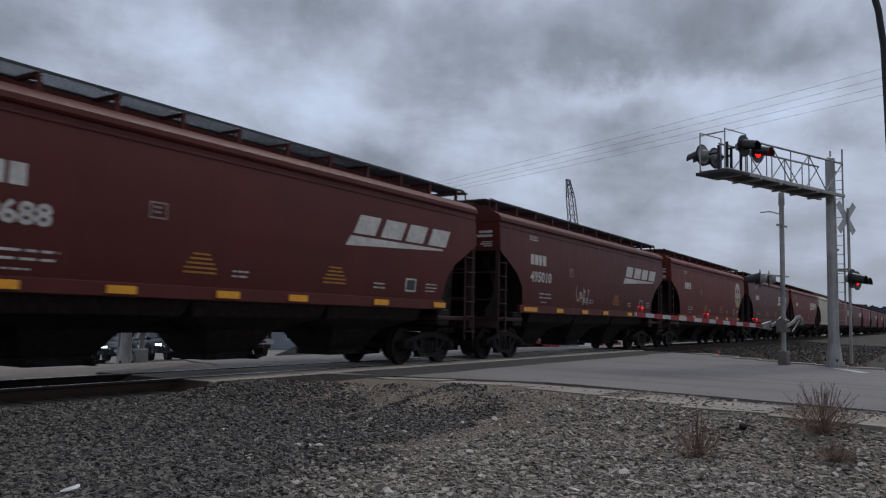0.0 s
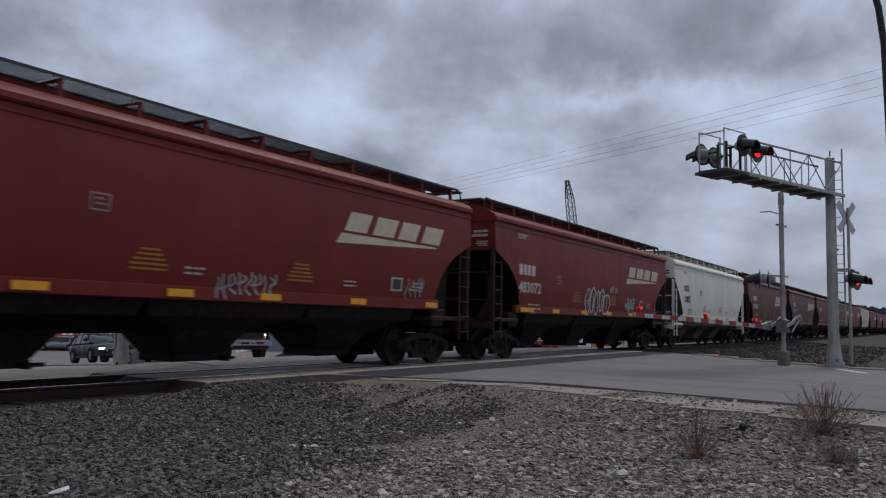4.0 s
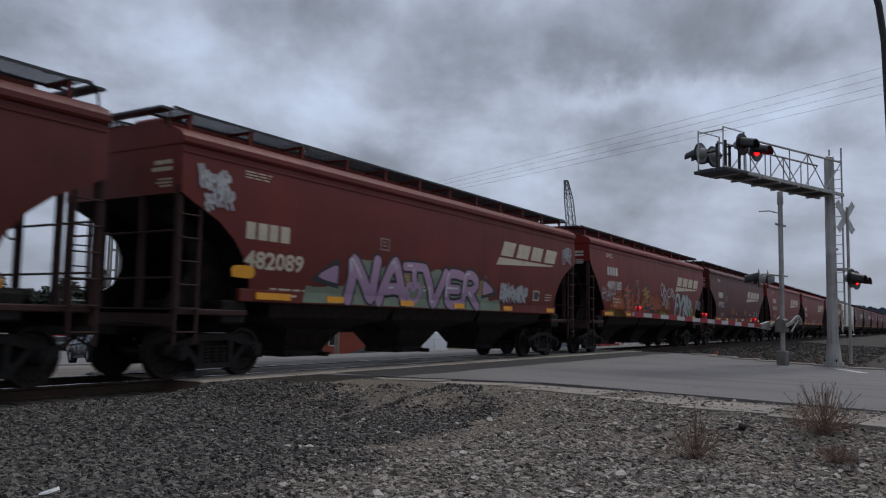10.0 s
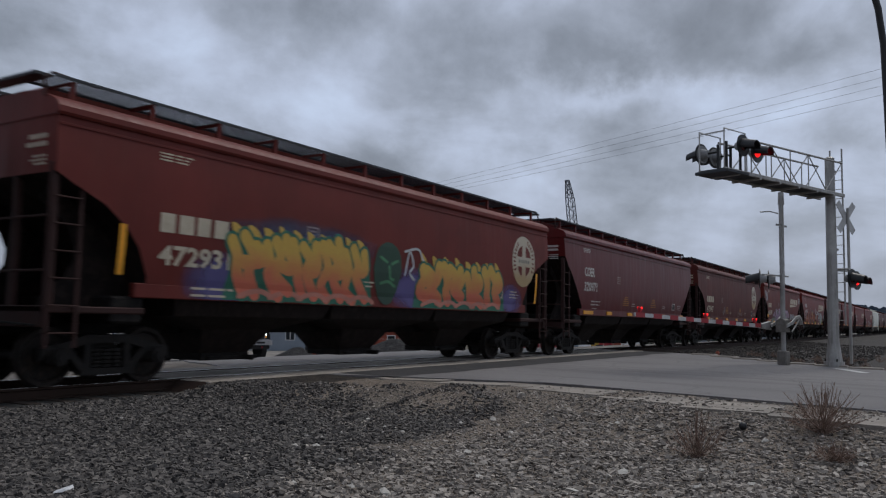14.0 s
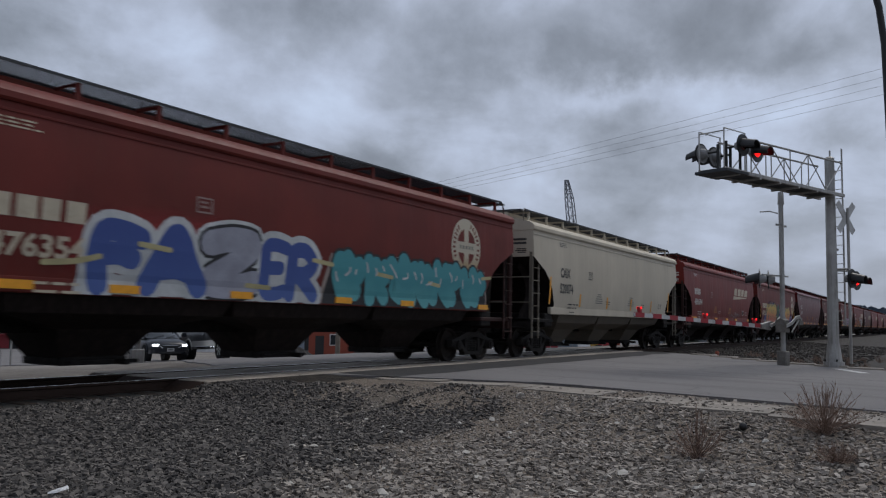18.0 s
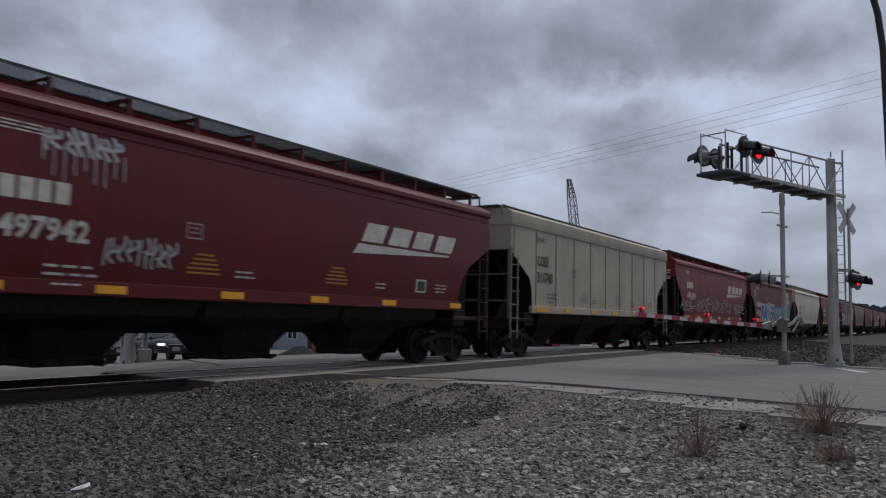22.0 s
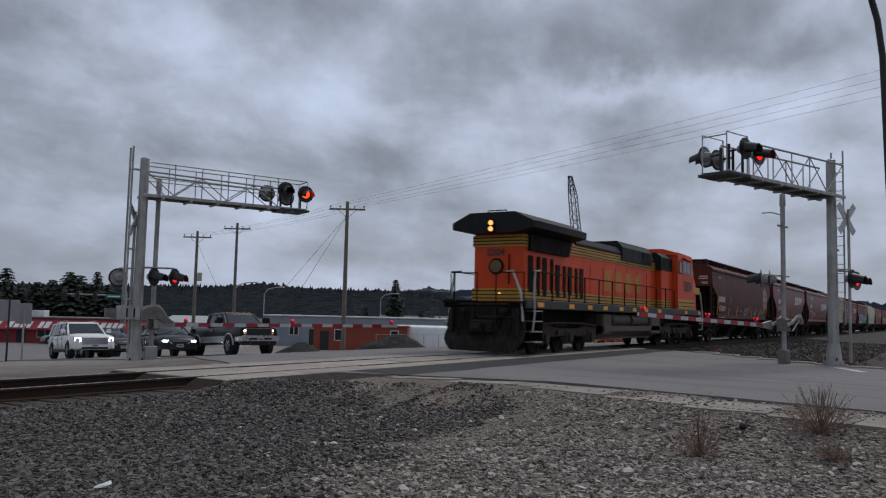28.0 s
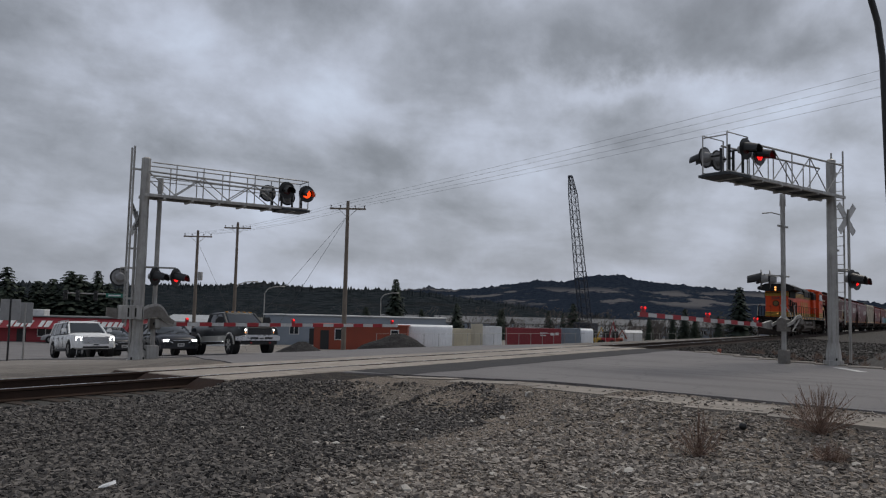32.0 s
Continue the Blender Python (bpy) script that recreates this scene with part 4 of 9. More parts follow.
def wheelset_mesh(r, half=0.75, axle_r=0.08):
    s = Shape()
    for k in (-1, 1):
        prof = [(0.0, 0.10), (0.04, r * 0.30), (0.055, r * 0.78), (0.0, r * 0.86), (0.0, r), (0.115, r * 1.01), (0.125, r + 0.028), (0.15, r + 0.025), (0.15, r * 0.84), (0.09, r * 0.76), (0.085, r * 0.34), (0.14, r * 0.24), (0.14, 0.10)]
        rings = []
        for a, rr in prof:
            y = k * (half + 0.07 - a)
            rings.append([(rr * math.cos(2 * math.pi * i / 28), y, rr * math.sin(2 * math.pi * i / 28)) for i in range(28)])
        s.loft(rings, cap=False)
    s.rod((0, -half - 0.25, 0), (0, half + 0.25, 0), axle_r, 12)
    return s.mesh("wheelset", WHEEL, 35)


def coupler_mesh():
    s = Shape()
    s.box(-0.85, 0.0, -0.10, 0.10, 0.76, 0.96, 0.02)
    s.slab([(-0.12, 0.72), (0.10, 0.74), (0.16, 0.85), (0.10, 0.99), (-0.12, 1.0)], -0.16, 0.14)
    s.tube([(-0.5, -0.28, 0.95), (-0.2, -0.30, 0.72), (0.12, -0.24, 0.56), (0.22, -0.1, 0.55)], 0.028, 6)
    s.rod((-0.7, 0.25, 1.0), (-0.7, 1.35, 0.95), 0.018, 6)
    return s.mesh("coupler", IRON)


SIDEFRAME, SPRING, WHEELSET, COUPLER = side_frame_mesh(), spring_mesh(), wheelset_mesh(0.457), coupler_mesh()
BOLSTER = Shape().box(-0.28, 0.28, -0.92, 0.92, 0.55, 0.80, 0.04).box(-0.2, 0.2, -0.2, 0.2, 0.8, 1.0).mesh("bolster", IRON)
CAP = {k: Shape().rod((0, -0.245, 0), (0, -0.232, 0), 0.085, 12).mesh("bearing_cap", m) for k, m in (("dark", IRON), ("blue", surf("cap_blue", (0.03, 0.09, 0.20), 0.5)))}


def truck(car, x, blue=False):
    t = part("truck", BOLSTER, None, car)
    t.location = (x, 0, 0)
    for k in (-1, 1):
        f = part("side_frame", SIDEFRAME, None, t)
        f.matrix_basis = pose(0, k * 0.98, 0, 0, 0, 0 if k < 0 else 180)
        for d in (-0.19, 0.0, 0.19):
            n = part("spring", SPRING, None, t)
            n.location = (d, k * 0.98 + 0.05, 0)
    c = part("bearing_cap", CAP["blue" if blue else "dark"], None, t)
    c.location = (0.89, -0.98, 0.457)
    for k in (-1, 1):
        w = part("wheelset", WHEELSET, None, t)
        w.matrix_parent_inverse = Matrix.Translation((k * 0.89, 0, 0.457))
        wheelsets.append(w)
    return t


def ladder_mesh(z0, z1, w, paint, key, store={}):
    k = (z0, z1, w, key)
    if k not in store:
        s = Shape()
        for x in (0, w):
            s.box(x - 0.03, x + 0.03, -0.02, 0.02, z0, z1, 0.006)
        n = int((z1 - z0) / 0.40)
        for i in range(n):
            z = z0 + 0.22 + i * 0.40
            s.tube([(0, 0, z), (0, -0.05, z), (w, -0.05, z), (w, 0, z)], 0.014, 6)
        store[k] = s.mesh("ladder", paint)
    return store[k]


STANCHION = {}


def hopper(rear, front, paint, cut="curve", ladder=None, chutes=3, chute=None, number="", ink=None, logo="wedge", marks=True, label="", walk_drop=0.0, seed=1, yellow=True, stripes=(), blue=False, near=True, mark="", at=(-6.0, 2.93), fit=(1.2, 1.6), logo_at=None, frame_at=(-2.9, 2.70), slip=0.0):
    """A covered hopper car, its middle at x = 0."""
    pitch = front - rear
    half = pitch / 2
    end = half - 0.72
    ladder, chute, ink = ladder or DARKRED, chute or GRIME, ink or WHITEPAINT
    levels = FLAT if cut == "rib" else BOWED
    art["shift"] = slip
    rng = random.Random(seed)
    car = thing("hopper_car", label, "freight car", group="cars of the train")
    train.append((car, (rear + front) / 2))
    table = CUTS[cut]
    zs = sorted({z for z, _ in levels} | {z for z, _ in table})
    rings = []
    for z in zs:
        e, w = end - ramp1(z, table), ramp1(z, levels)
        rings.append([(-e, -w, z), (e, -w, z), (e, w, z), (-e, w, z)])
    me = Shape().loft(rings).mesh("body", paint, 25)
    # lower end faces: shade behind the cut corners is put into a darker colour
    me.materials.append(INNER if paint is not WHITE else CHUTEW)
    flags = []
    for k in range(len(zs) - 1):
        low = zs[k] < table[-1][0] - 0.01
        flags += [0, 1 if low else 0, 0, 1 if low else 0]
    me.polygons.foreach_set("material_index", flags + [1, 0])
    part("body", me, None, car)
    # roof with its rounded shoulder
    top = [(-1.60, 4.05), (-1.625, 4.09), (-1.62, 4.18), (-1.55, 4.27), (-1.30, 4.38), (-0.75, 4.50), (0.75, 4.50), (1.30, 4.38), (1.55, 4.27), (1.62, 4.18), (1.625, 4.09), (1.60, 4.05)]
    if cut == "rib":
        top = [(-1.58, 4.05), (-1.60, 4.10), (-1.58, 4.45), (-1.40, 4.56), (-0.7, 4.62), (0.7, 4.62), (1.40, 4.56), (1.58, 4.45), (1.60, 4.10), (1.58, 4.05)]
    part("roof", Shape().loft([[(x, y, z) for y, z in top] for x in (-end - 0.02, end + 0.02)]), paint, car, smooth=30)
    part("roof_hatch", Shape().box(-end + 0.5, end - 0.5, -0.45, 0.45, 4.45, 4.77 - walk_drop, 0.05), paint, car, "long trough hatch on the roof")
    # running boards on stanchions
    zb = 4.69 - walk_drop
    for k in (-1, 1):
        y0, y1 = min(k * 0.50, k * 1.26), max(k * 0.50, k * 1.26)
        if near:
            # open grating: edge angles and flat cross bars
            s = Shape().box(-end + 0.1, end - 0.1, y0, y0 + 0.025, zb, zb + 0.045).box(-end + 0.1, end - 0.1, y1 - 0.025, y1, zb, zb + 0.045)
            n = int((2 * end - 0.3) / 0.105)
            for i in range(n):
                x = -end + 0.14 + (2 * end - 0.3) * i / n
                s.box(x, x + 0.070, y0 + 0.02, y1 - 0.02, zb + 0.022, zb + 0.030)
        else:
            s = Shape().box(-end + 0.1, end - 0.1, y0, y1, zb, zb + 0.045)
        part("running_board", s, GRATE, car, "dark steel grating walkway along the roof")
        key = (paint.name, k, walk_drop)
        if key not in STANCHION:
            st = Shape()
            st.slab([(-0.05, 4.30), (0.05, 4.30), (0.03, zb), (-0.03, zb)], min(k * 1.16, k * 1.22), max(k * 1.16, k * 1.22))
            st.box(-0.03, 0.03, min(k * 0.6, k * 1.2), max(k * 0.6, k * 1.2), zb - 0.05, zb - 0.002)
            STANCHION[key] = st.mesh("stanchion", paint)
        n = 12 if cut != "rib" else 9
        for i in range(n if k < 0 or near else 0):
            q = part("stanchion", STANCHION[key], None, car)
            q.location = (-end + 0.45 + (2 * end - 0.9) * i / (n - 1), 0, 0)
        for e in (-1, 1):
            part("end_rail", Shape().tube([(e * (end - 0.9), k * 1.2, zb + 0.02), (e * (end - 0.1), k * 1.2, zb + 0.06), (e * (end + 0.02), k * 1.22, zb - 0.05), (e * (end + 0.03), k * 1.25, 4.35)], 0.022, 6), ladder, car)
    for e in (-1, 1):
        part("crossover_board", Shape().box(min(e * (end - 0.1), e * (end + 0.18)), max(e * (end - 0.1), e * (end + 0.18)), -1.2, 1.2, zb - 0.02, zb + 0.025), GRATE, car)
    # side sills
    for k in (-1, 1):
        w0 = ramp1(1.5, levels)
        part("side_sill", Shape().box(-end + 1.5, end - 1.5, min(k * (w0 - 0.1), k * (w0 + 0.025)), max(k * (w0 - 0.1), k * (w0 + 0.025)), 1.40, 1.64, 0.015), paint, car)
    ys = -(ramp1(1.5, levels) + 0.052)
    if yellow and near:
        spots = [-end + 1.75, -end + 4.1, -end + 6.6, 0.6, 3.2, end - 2.1]
        for i, x in enumerate(spots):
            x += rng.uniform(-0.15, 0.15)
            s = Shape().box(x, x + (0.95 if i == 0 else 0.55), ys, ys + 0.02, 1.45, 1.58)
            part("reflector", s, YELLOW, car, "yellow reflective strip" if i == 0 else "")
    for i, (x, low_z, high_z) in enumerate(stripes):
        part("reflector", decal([[(x - 0.06, low_z), (x + 0.06, low_z), (x + 0.06, high_z), (x - 0.06, high_z)]], levels, 0.012), YELLOW, car, "upright yellow reflective strip" if i == 0 else "")
    if near and cut != "rib":
        for k in (-1, 1):
            part("eave_strip", Shape().box(-end + 0.02, end - 0.02, min(k * 1.55, k * 1.59), max(k * 1.55, k * 1.59), 3.90, 3.945, 0.008), paint, car)
        marks_end = Shape()
        for w, z in ((0.46, 3.72), (0.52, 3.60), (0.34, 3.44), (0.4, 3.38), (0.3, 3.32)):
            marks_end.box(-end - 0.008, -end + 0.01, -1.34, -1.34 + w, z, z + (0.07 if z > 3.5 else 0.03))
        part("end_stencil", marks_end, ink, car)
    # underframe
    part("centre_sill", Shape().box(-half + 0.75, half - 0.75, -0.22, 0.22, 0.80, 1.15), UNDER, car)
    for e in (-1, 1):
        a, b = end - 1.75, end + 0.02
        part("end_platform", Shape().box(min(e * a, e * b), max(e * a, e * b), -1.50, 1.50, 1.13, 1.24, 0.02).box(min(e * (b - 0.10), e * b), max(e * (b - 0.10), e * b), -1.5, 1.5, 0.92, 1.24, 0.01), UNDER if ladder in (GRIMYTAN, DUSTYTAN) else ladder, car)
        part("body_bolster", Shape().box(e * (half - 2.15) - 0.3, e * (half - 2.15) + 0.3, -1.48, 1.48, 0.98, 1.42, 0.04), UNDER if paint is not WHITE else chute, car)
        for k in (-1, 1):
            lm = ladder_mesh(0.62 if k < 0 else 1.0, 3.15, 0.46, ladder, ladder.name)
            ld = part("ladder", lm, None, car)
            ld.matrix_basis = pose(e * (end - 0.02) - (0.46 if e > 0 else 0), k * 1.55, 0, 0, 0, 0)
            part("corner_post", Shape().box(e * (end - 0.05) - 0.06, e * (end - 0.05) + 0.06, k * 1.50 - 0.05, k * 1.50 + 0.05, 1.2, 3.35, 0.01), ladder, car)
        for y in (-0.55, 0.55):
            part("end_post", Shape().slab([(e * (end - 0.12), 1.2), (e * (end - 0.02), 1.2), (e * (end - 0.02), 3.3), (e * (end - 0.12), 3.3)][::e], y - 0.05, y + 0.05), UNDER if ladder in (GRIMYTAN, DUSTYTAN) else ladder, car)
        # gusset plates that carry the sloping end sheet
        # (the sooty red car has an open bay in front, with a narrow plate in the middle)
        bare = e > 0 and paint is OLDRED
        for y in (0.0,) if bare else (-0.95, 0.95):
            rise = [(e * (end - c), z) for z, c in reversed(table[1:-1]) if e < 0 or z > 2.1]
            if e < 0:
                # free edge cut out in a round bay
                pts = [(-end + 1.78, 1.23), (-end + 0.20, 1.23), (-end + 0.36, 1.50), (-end + 0.64, 1.70), (-end + 0.78, 1.95), (-end + 0.79, 2.2), (-end + 0.66, 2.48), (-end + 0.40, 2.70), (-end + 0.16, 2.86)] + rise
            else:
                # a small gap is left at the foot of the slope
                edge = 0.75 if bare else 0.20
                pts = [(end - 1.30, 1.23), (end - edge - 0.02, 1.23), (end - edge, 2.1), (end - edge + 0.10, 2.75)] + (rise[1:] if bare else rise)
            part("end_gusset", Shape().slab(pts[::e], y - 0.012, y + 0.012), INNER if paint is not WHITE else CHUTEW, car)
        for z in (1.75, 2.55):
            part("end_rail", Shape().tube([(e * (end + 0.03), -1.5, z), (e * (end + 0.03), 1.5, z)], 0.02, 6), ladder, car)
        cp = part("coupler", COUPLER, None, car)
        cp.matrix_basis = pose(e * half, 0, 0, 0, 0, 0 if e > 0 else 180)
        truck(car, e * (half - 2.15), blue and e > 0)
    part("brake_reservoir", Shape().rod((end - 1.35, 0.2, 1.55), (end - 0.6, 0.2, 1.55), 0.22, 14).rod((end - 0.95, -0.5, 1.35), (end - 0.5, -0.5, 1.35), 0.14, 12), UNDER, car)
    wheel = Shape()
    wheel.tube([(end - 0.02 + 0.05, 0.9 + 0.25 * math.cos(a * math.pi / 7), 2.6 + 0.25 * math.sin(a * math.pi / 7)) for a in range(15)], 0.018, 6)
    wheel.rod((end - 0.1, 0.9, 2.6), (end + 0.05, 0.9, 2.6), 0.05, 8)
    part("brake_wheel", wheel, UNDER, car)
    # discharge chutes
    span = (2 * half - 2 * 3.1) / chutes
    for i in range(chutes):
        cx = -half + 3.1 + span * (i + 0.5)
        ww = span / 2 - 0.02
        rings = []
        for z, hx, hy in ((0.42, min(0.62, ww * 0.40), 0.48), (0.88, min(0.90, ww * 0.52), 0.82), (1.12, ww * 0.95, 1.30), (1.42, ww, 1.44), (1.47, ww, 1.46)):
            rings.append([(cx - hx, -hy, z), (cx + hx, -hy, z), (cx + hx, hy, z), (cx - hx, hy, z)])
        s = Shape().loft(rings)
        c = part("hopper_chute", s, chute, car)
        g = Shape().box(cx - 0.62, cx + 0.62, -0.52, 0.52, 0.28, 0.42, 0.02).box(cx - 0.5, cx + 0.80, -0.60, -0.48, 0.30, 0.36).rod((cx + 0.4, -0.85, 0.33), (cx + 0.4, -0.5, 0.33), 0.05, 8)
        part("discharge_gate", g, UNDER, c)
    if cut == "rib":
        for i in range(10):
            x = -7.42 + i * 1.56 + slip
            lo = max(1.66, 3.35 - max(0.0, (end - abs(x)) / 1.55) * 1.9) if end - abs(x) < 1.5 else 1.64
            for k in ((-1, 1) if near else (-1,)):
                part("rib", Shape().slab([(x - 0.022, lo), (x + 0.022, lo), (x + 0.022, 4.05), (x - 0.022, 4.05)], min(k * 1.54, k * 1.568), max(k * 1.54, k * 1.568)), RIBTAN, car)
    # lettering
    if marks:
        xm, zm = at
        small = bars(xm + 0.75, zm - 0.92, 2, 1.0, 0.04, 0.12, seed) + bars(xm + 0.9, zm - 1.18, 1, 0.5, 0.03, 0.10, seed + 5)
        small += bars(end - 2.4, 2.0, 3, 0.6, 0.03, 0.085, seed + 1) + bars(-1.0, 1.93, 2, 0.5, 0.035, 0.09, seed + 2) + bars(3.3, 1.92, 2, 0.45, 0.035, 0.09, seed + 3)
        small += bars(xm - 0.05, 3.80, 3, 0.75, 0.025, 0.055, seed + 4)
        lift = 0.03 if cut == "rib" else 0.006
        part("stencil", decal(small, levels, lift), ink, car, "rows of small stencilled lettering as bars")["kind"] = "stuff"
        if mark:
            part("owner_mark", lettered(mark, xm, zm, 0.31, fit[0], levels, lift + 0.002), ink, car, "stencilled reporting letters")
        else:
            part("owner_mark", decal(block_mark(xm, zm, fit[0], 0.32), levels, lift), ink, car, "stencilled owner's mark as plain blocks")
        if number:
            part("car_number", lettered(number, xm, zm - 0.53, 0.31, fit[1], levels, lift + 0.002), ink, car, "stencilled car number")
        fx, fz = frame_at
        lines = [[(fx, fz), (fx + 0.36, fz), (fx + 0.36, fz + 0.03), (fx, fz + 0.03)], [(fx, fz + 0.25), (fx + 0.36, fz + 0.25), (fx + 0.36, fz + 0.28), (fx, fz + 0.28)], [(fx, fz + 0.03), (fx + 0.03, fz + 0.03), (fx + 0.03, fz + 0.25), (fx, fz + 0.25)], [(fx + 0.33, fz + 0.03), (fx + 0.36, fz + 0.03), (fx + 0.36, fz + 0.25), (fx + 0.33, fz + 0.25)]]
        part("panel_frame", decal(lines + bars(fx + 0.08, fz + 0.17, 2, 0.22, 0.04, 0.08, seed + 6), levels), FAINTPAINT if ink is not DARKPAINT else ink, car)
        warn = []
        for xw in (-1.75, 1.9):
            warn += [[(xw - a, z), (xw + a, z), (xw + a, z + 0.035), (xw - a, z + 0.035)] for z, a in ((2.18, 0.20), (2.10, 0.25), (2.02, 0.31), (1.94, 0.37), (1.86, 0.37))]
        part("warning_stencil", decal(warn, levels, 0.007), OCHRE if ink is not DARKPAINT else FAINTBLACK, car, "warning lettering in short bars")["kind"] = "stuff"
        if ink is not DARKPAINT:
            part("plate_box", decal([[(end - 3.3, 1.80), (end - 2.85, 1.80), (end - 2.85, 2.12), (end - 3.3, 2.12)]], levels), ink, car)
            part("plate_panel", decal([[(end - 3.25, 1.84), (end - 2.9, 1.84), (end - 2.9, 2.08), (end - 3.25, 2.08)]], levels, 0.009), DARKPAINT, car)
    if logo == "wedge":
        part("logo", decal(wedge_logo(*(logo_at or (2.9, 3.02))), levels), CREAMPAINT if seed % 2 else WHITEPAINT, car, "leaning block logo over a long wedge")
    elif logo == "round":
        (x, z), r = logo_at or (6.25, 3.0), 0.78
        worn = paint is RUSTBROWN
        cream, ochre = ((0.36, 0.33, 0.27), (0.30, 0.20, 0.085)) if worn else ((0.48, 0.43, 0.33), (0.40, 0.28, 0.13))
        part("logo", decal([disc(x, z, r)], levels), faded("emblem_" + ("dull" if worn else "bright"), cream, ochre, 2.45, 3.0), car, "faded round cream emblem with a cross")
        # car colour shows between the arms of the cross, more above than below
        gaps = []
        for sx in (-1, 1):
            gaps.append([(x + sx * 0.12, z + 0.14)] + [(x + sx * 0.50 * math.cos(t), z + 0.50 * math.sin(t)) for t in (0.28, 0.6, 0.95, 1.32)][::1])
            gaps.append([(x + sx * 0.12, z - 0.16), (x + sx * 0.42, z - 0.16), (x + sx * 0.36, z - 0.30), (x + sx * 0.14, z - 0.48)])
        if worn:
            gaps += [[(x - 0.36, z + 0.56), (x - 0.13, z + 0.42), (x - 0.13, z + r + 0.01), (x - 0.34, z + r - 0.06)], [(x + 0.14, z + 0.46), (x + 0.40, z + 0.50), (x + 0.30, z + r - 0.05), (x + 0.14, z + r)]]
        part("name_bar", decal([[(x - 0.36 + i * 0.155, z - 0.05), (x - 0.26 + i * 0.155, z - 0.05), (x - 0.26 + i * 0.155, z + 0.05), (x - 0.36 + i * 0.155, z + 0.05)] for i in range(5)], levels, 0.011), FAINTBLACK, car)["kind"] = "stuff"
        part("logo_ground", decal(gaps, levels, 0.009), paint, car)["kind"] = "stuff"
        arcs = [0.15 + 0.19 * i for i in range(6)] + [math.pi - 0.95 + 0.19 * i for i in range(8)] + [-0.5, -0.3, -0.1]
        ring = [[(x + q * r * math.cos(t), z + q * r * math.sin(t)) for q, t in ((0.74, a), (0.90, a), (0.90, a + 0.09), (0.74, a + 0.09))] for a in arcs]
        part("logo_ring", decal(ring, levels, 0.009), paint, car)["kind"] = "stuff"
    return car, levels, end


def tags(car, levels, spots, colour=("chalk_white", (0.55, 0.56, 0.58)), width=0.05):
    """Hand-sprayed scribbles: (x0, x1, z0, z1, loops, seed)."""
    for x0, x1, z0, z1, loops, seed in spots:
        polys = scribble(x0, x1, z0, z1, random.Random(seed), loops, width)
        part("graffiti_tag", decal(polys, levels, 0.018), spray(*colour), car, "looping sprayed graffiti tag")


BLACKS = ("black", (0.015, 0.015, 0.018))
FLAME, AMBER, SUNNY = ("flame_red", (0.50, 0.085, 0.03)), ("amber", (0.48, 0.22, 0.03)), ("yellow", (0.60, 0.38, 0.06))
PALE, GREEN, SALMON = ("pale_white", (0.60, 0.62, 0.62)), ("deep_green", (0.02, 0.15, 0.09)), ("salmon", (0.52, 0.20, 0.14))

# cars ahead, far down the line
ahead = [(BROWN, "poly"), (RED2, "curve"), (BROWN, "curve"), (RED2, "angle"), (CREAM, "curve"), (RED2, "curve"), (BROWN, "poly"), (RED, "curve"), (BROWN, "curve"), (RED2, "angle"), (BROWN, "curve"), (RED, "curve")]
u = 20.04
for i, (p, c) in enumerate(ahead):
    ln = 17.53 if i == 0 else 18.1
    car, lv, en = hopper(u, u + ln, p, c, number="495010" if i == 0 else "", label="dusty %s covered grain hopper car in the train" % ("cream" if p is CREAM else "red-brown"), seed=40 + i, near=i < 2, logo="wedge" if i % 3 != 1 else "round", marks=i < 4)
    if i == 0:
        tags(car, lv, [(-2.2, -1.2, 1.75, 2.45, 3, 4)], PALE, 0.035)
    u += ln

SILVERS, LILAC = ("silver", (0.45, 0.47, 0.47)), ("pale_lilac", (0.36, 0.37, 0.44))
c, lv, en = hopper(2.88, 20.04, BROWN, "poly", number="498688", label="dark red-brown grain hopper car with white stencils", seed=2, at=(-6.14, 2.90), fit=(1.2, 1.58), logo_at=(2.45, 3.0), slip=-0.06)
c, lv, en = hopper(-14.55, 2.88, WHITE, "angle", WHITE, 3, CHUTEW, "520821", DARKPAINT, None, label="clean white grain hopper car with black stencils", seed=3, mark="SOXX", at=(-5.93, 2.82), fit=(0.92, 1.2), slip=-0.39)

c, lv, en = hopper(-32.98, -14.55, RED, "curve", number="483072", label="red grain hopper car with small white graffiti tags", seed=5, at=(-6.42, 2.58), fit=(1.18, 1.62), logo_at=(3.62, 3.05), frame_at=(-3.55, 2.43), slip=-0.53)
bubbles = [[(x + r * (1 + 0.25 * math.sin(3 * a + x)) * math.cos(a), z + 0.42 * (1 + 0.2 * math.sin(2 * a + x)) * math.sin(a)) for a in [k * math.pi / 5 for k in range(11)]] for x, z, r in ((-0.72, 1.92, 0.26), (-0.30, 1.98, 0.24), (0.15, 1.9, 0.27), (0.62, 2.0, 0.25), (1.12, 1.86, 0.34))]
drawn(c, lv, bubbles + [[(x, 1.7), (x + 0.06, 1.95), (x + 0.02, 2.2)] for x in (-0.75, -0.3, 0.15, 0.6, 1.1)], 0.06, spray(*PALE), 0.014, "white outlined bubble shapes")
scrawl(c, lv, "***", 1.4, 2.2, 2.28, 0.25, 12, 0.035)
scrawl(c, lv, "***", 3.3, 4.5, 1.7, 0.5, 13, 0.06, 0.1)
scrawl(c, lv, "***", 3.4, 4.4, 1.62, 0.35, 14, 0.05, 0.1)
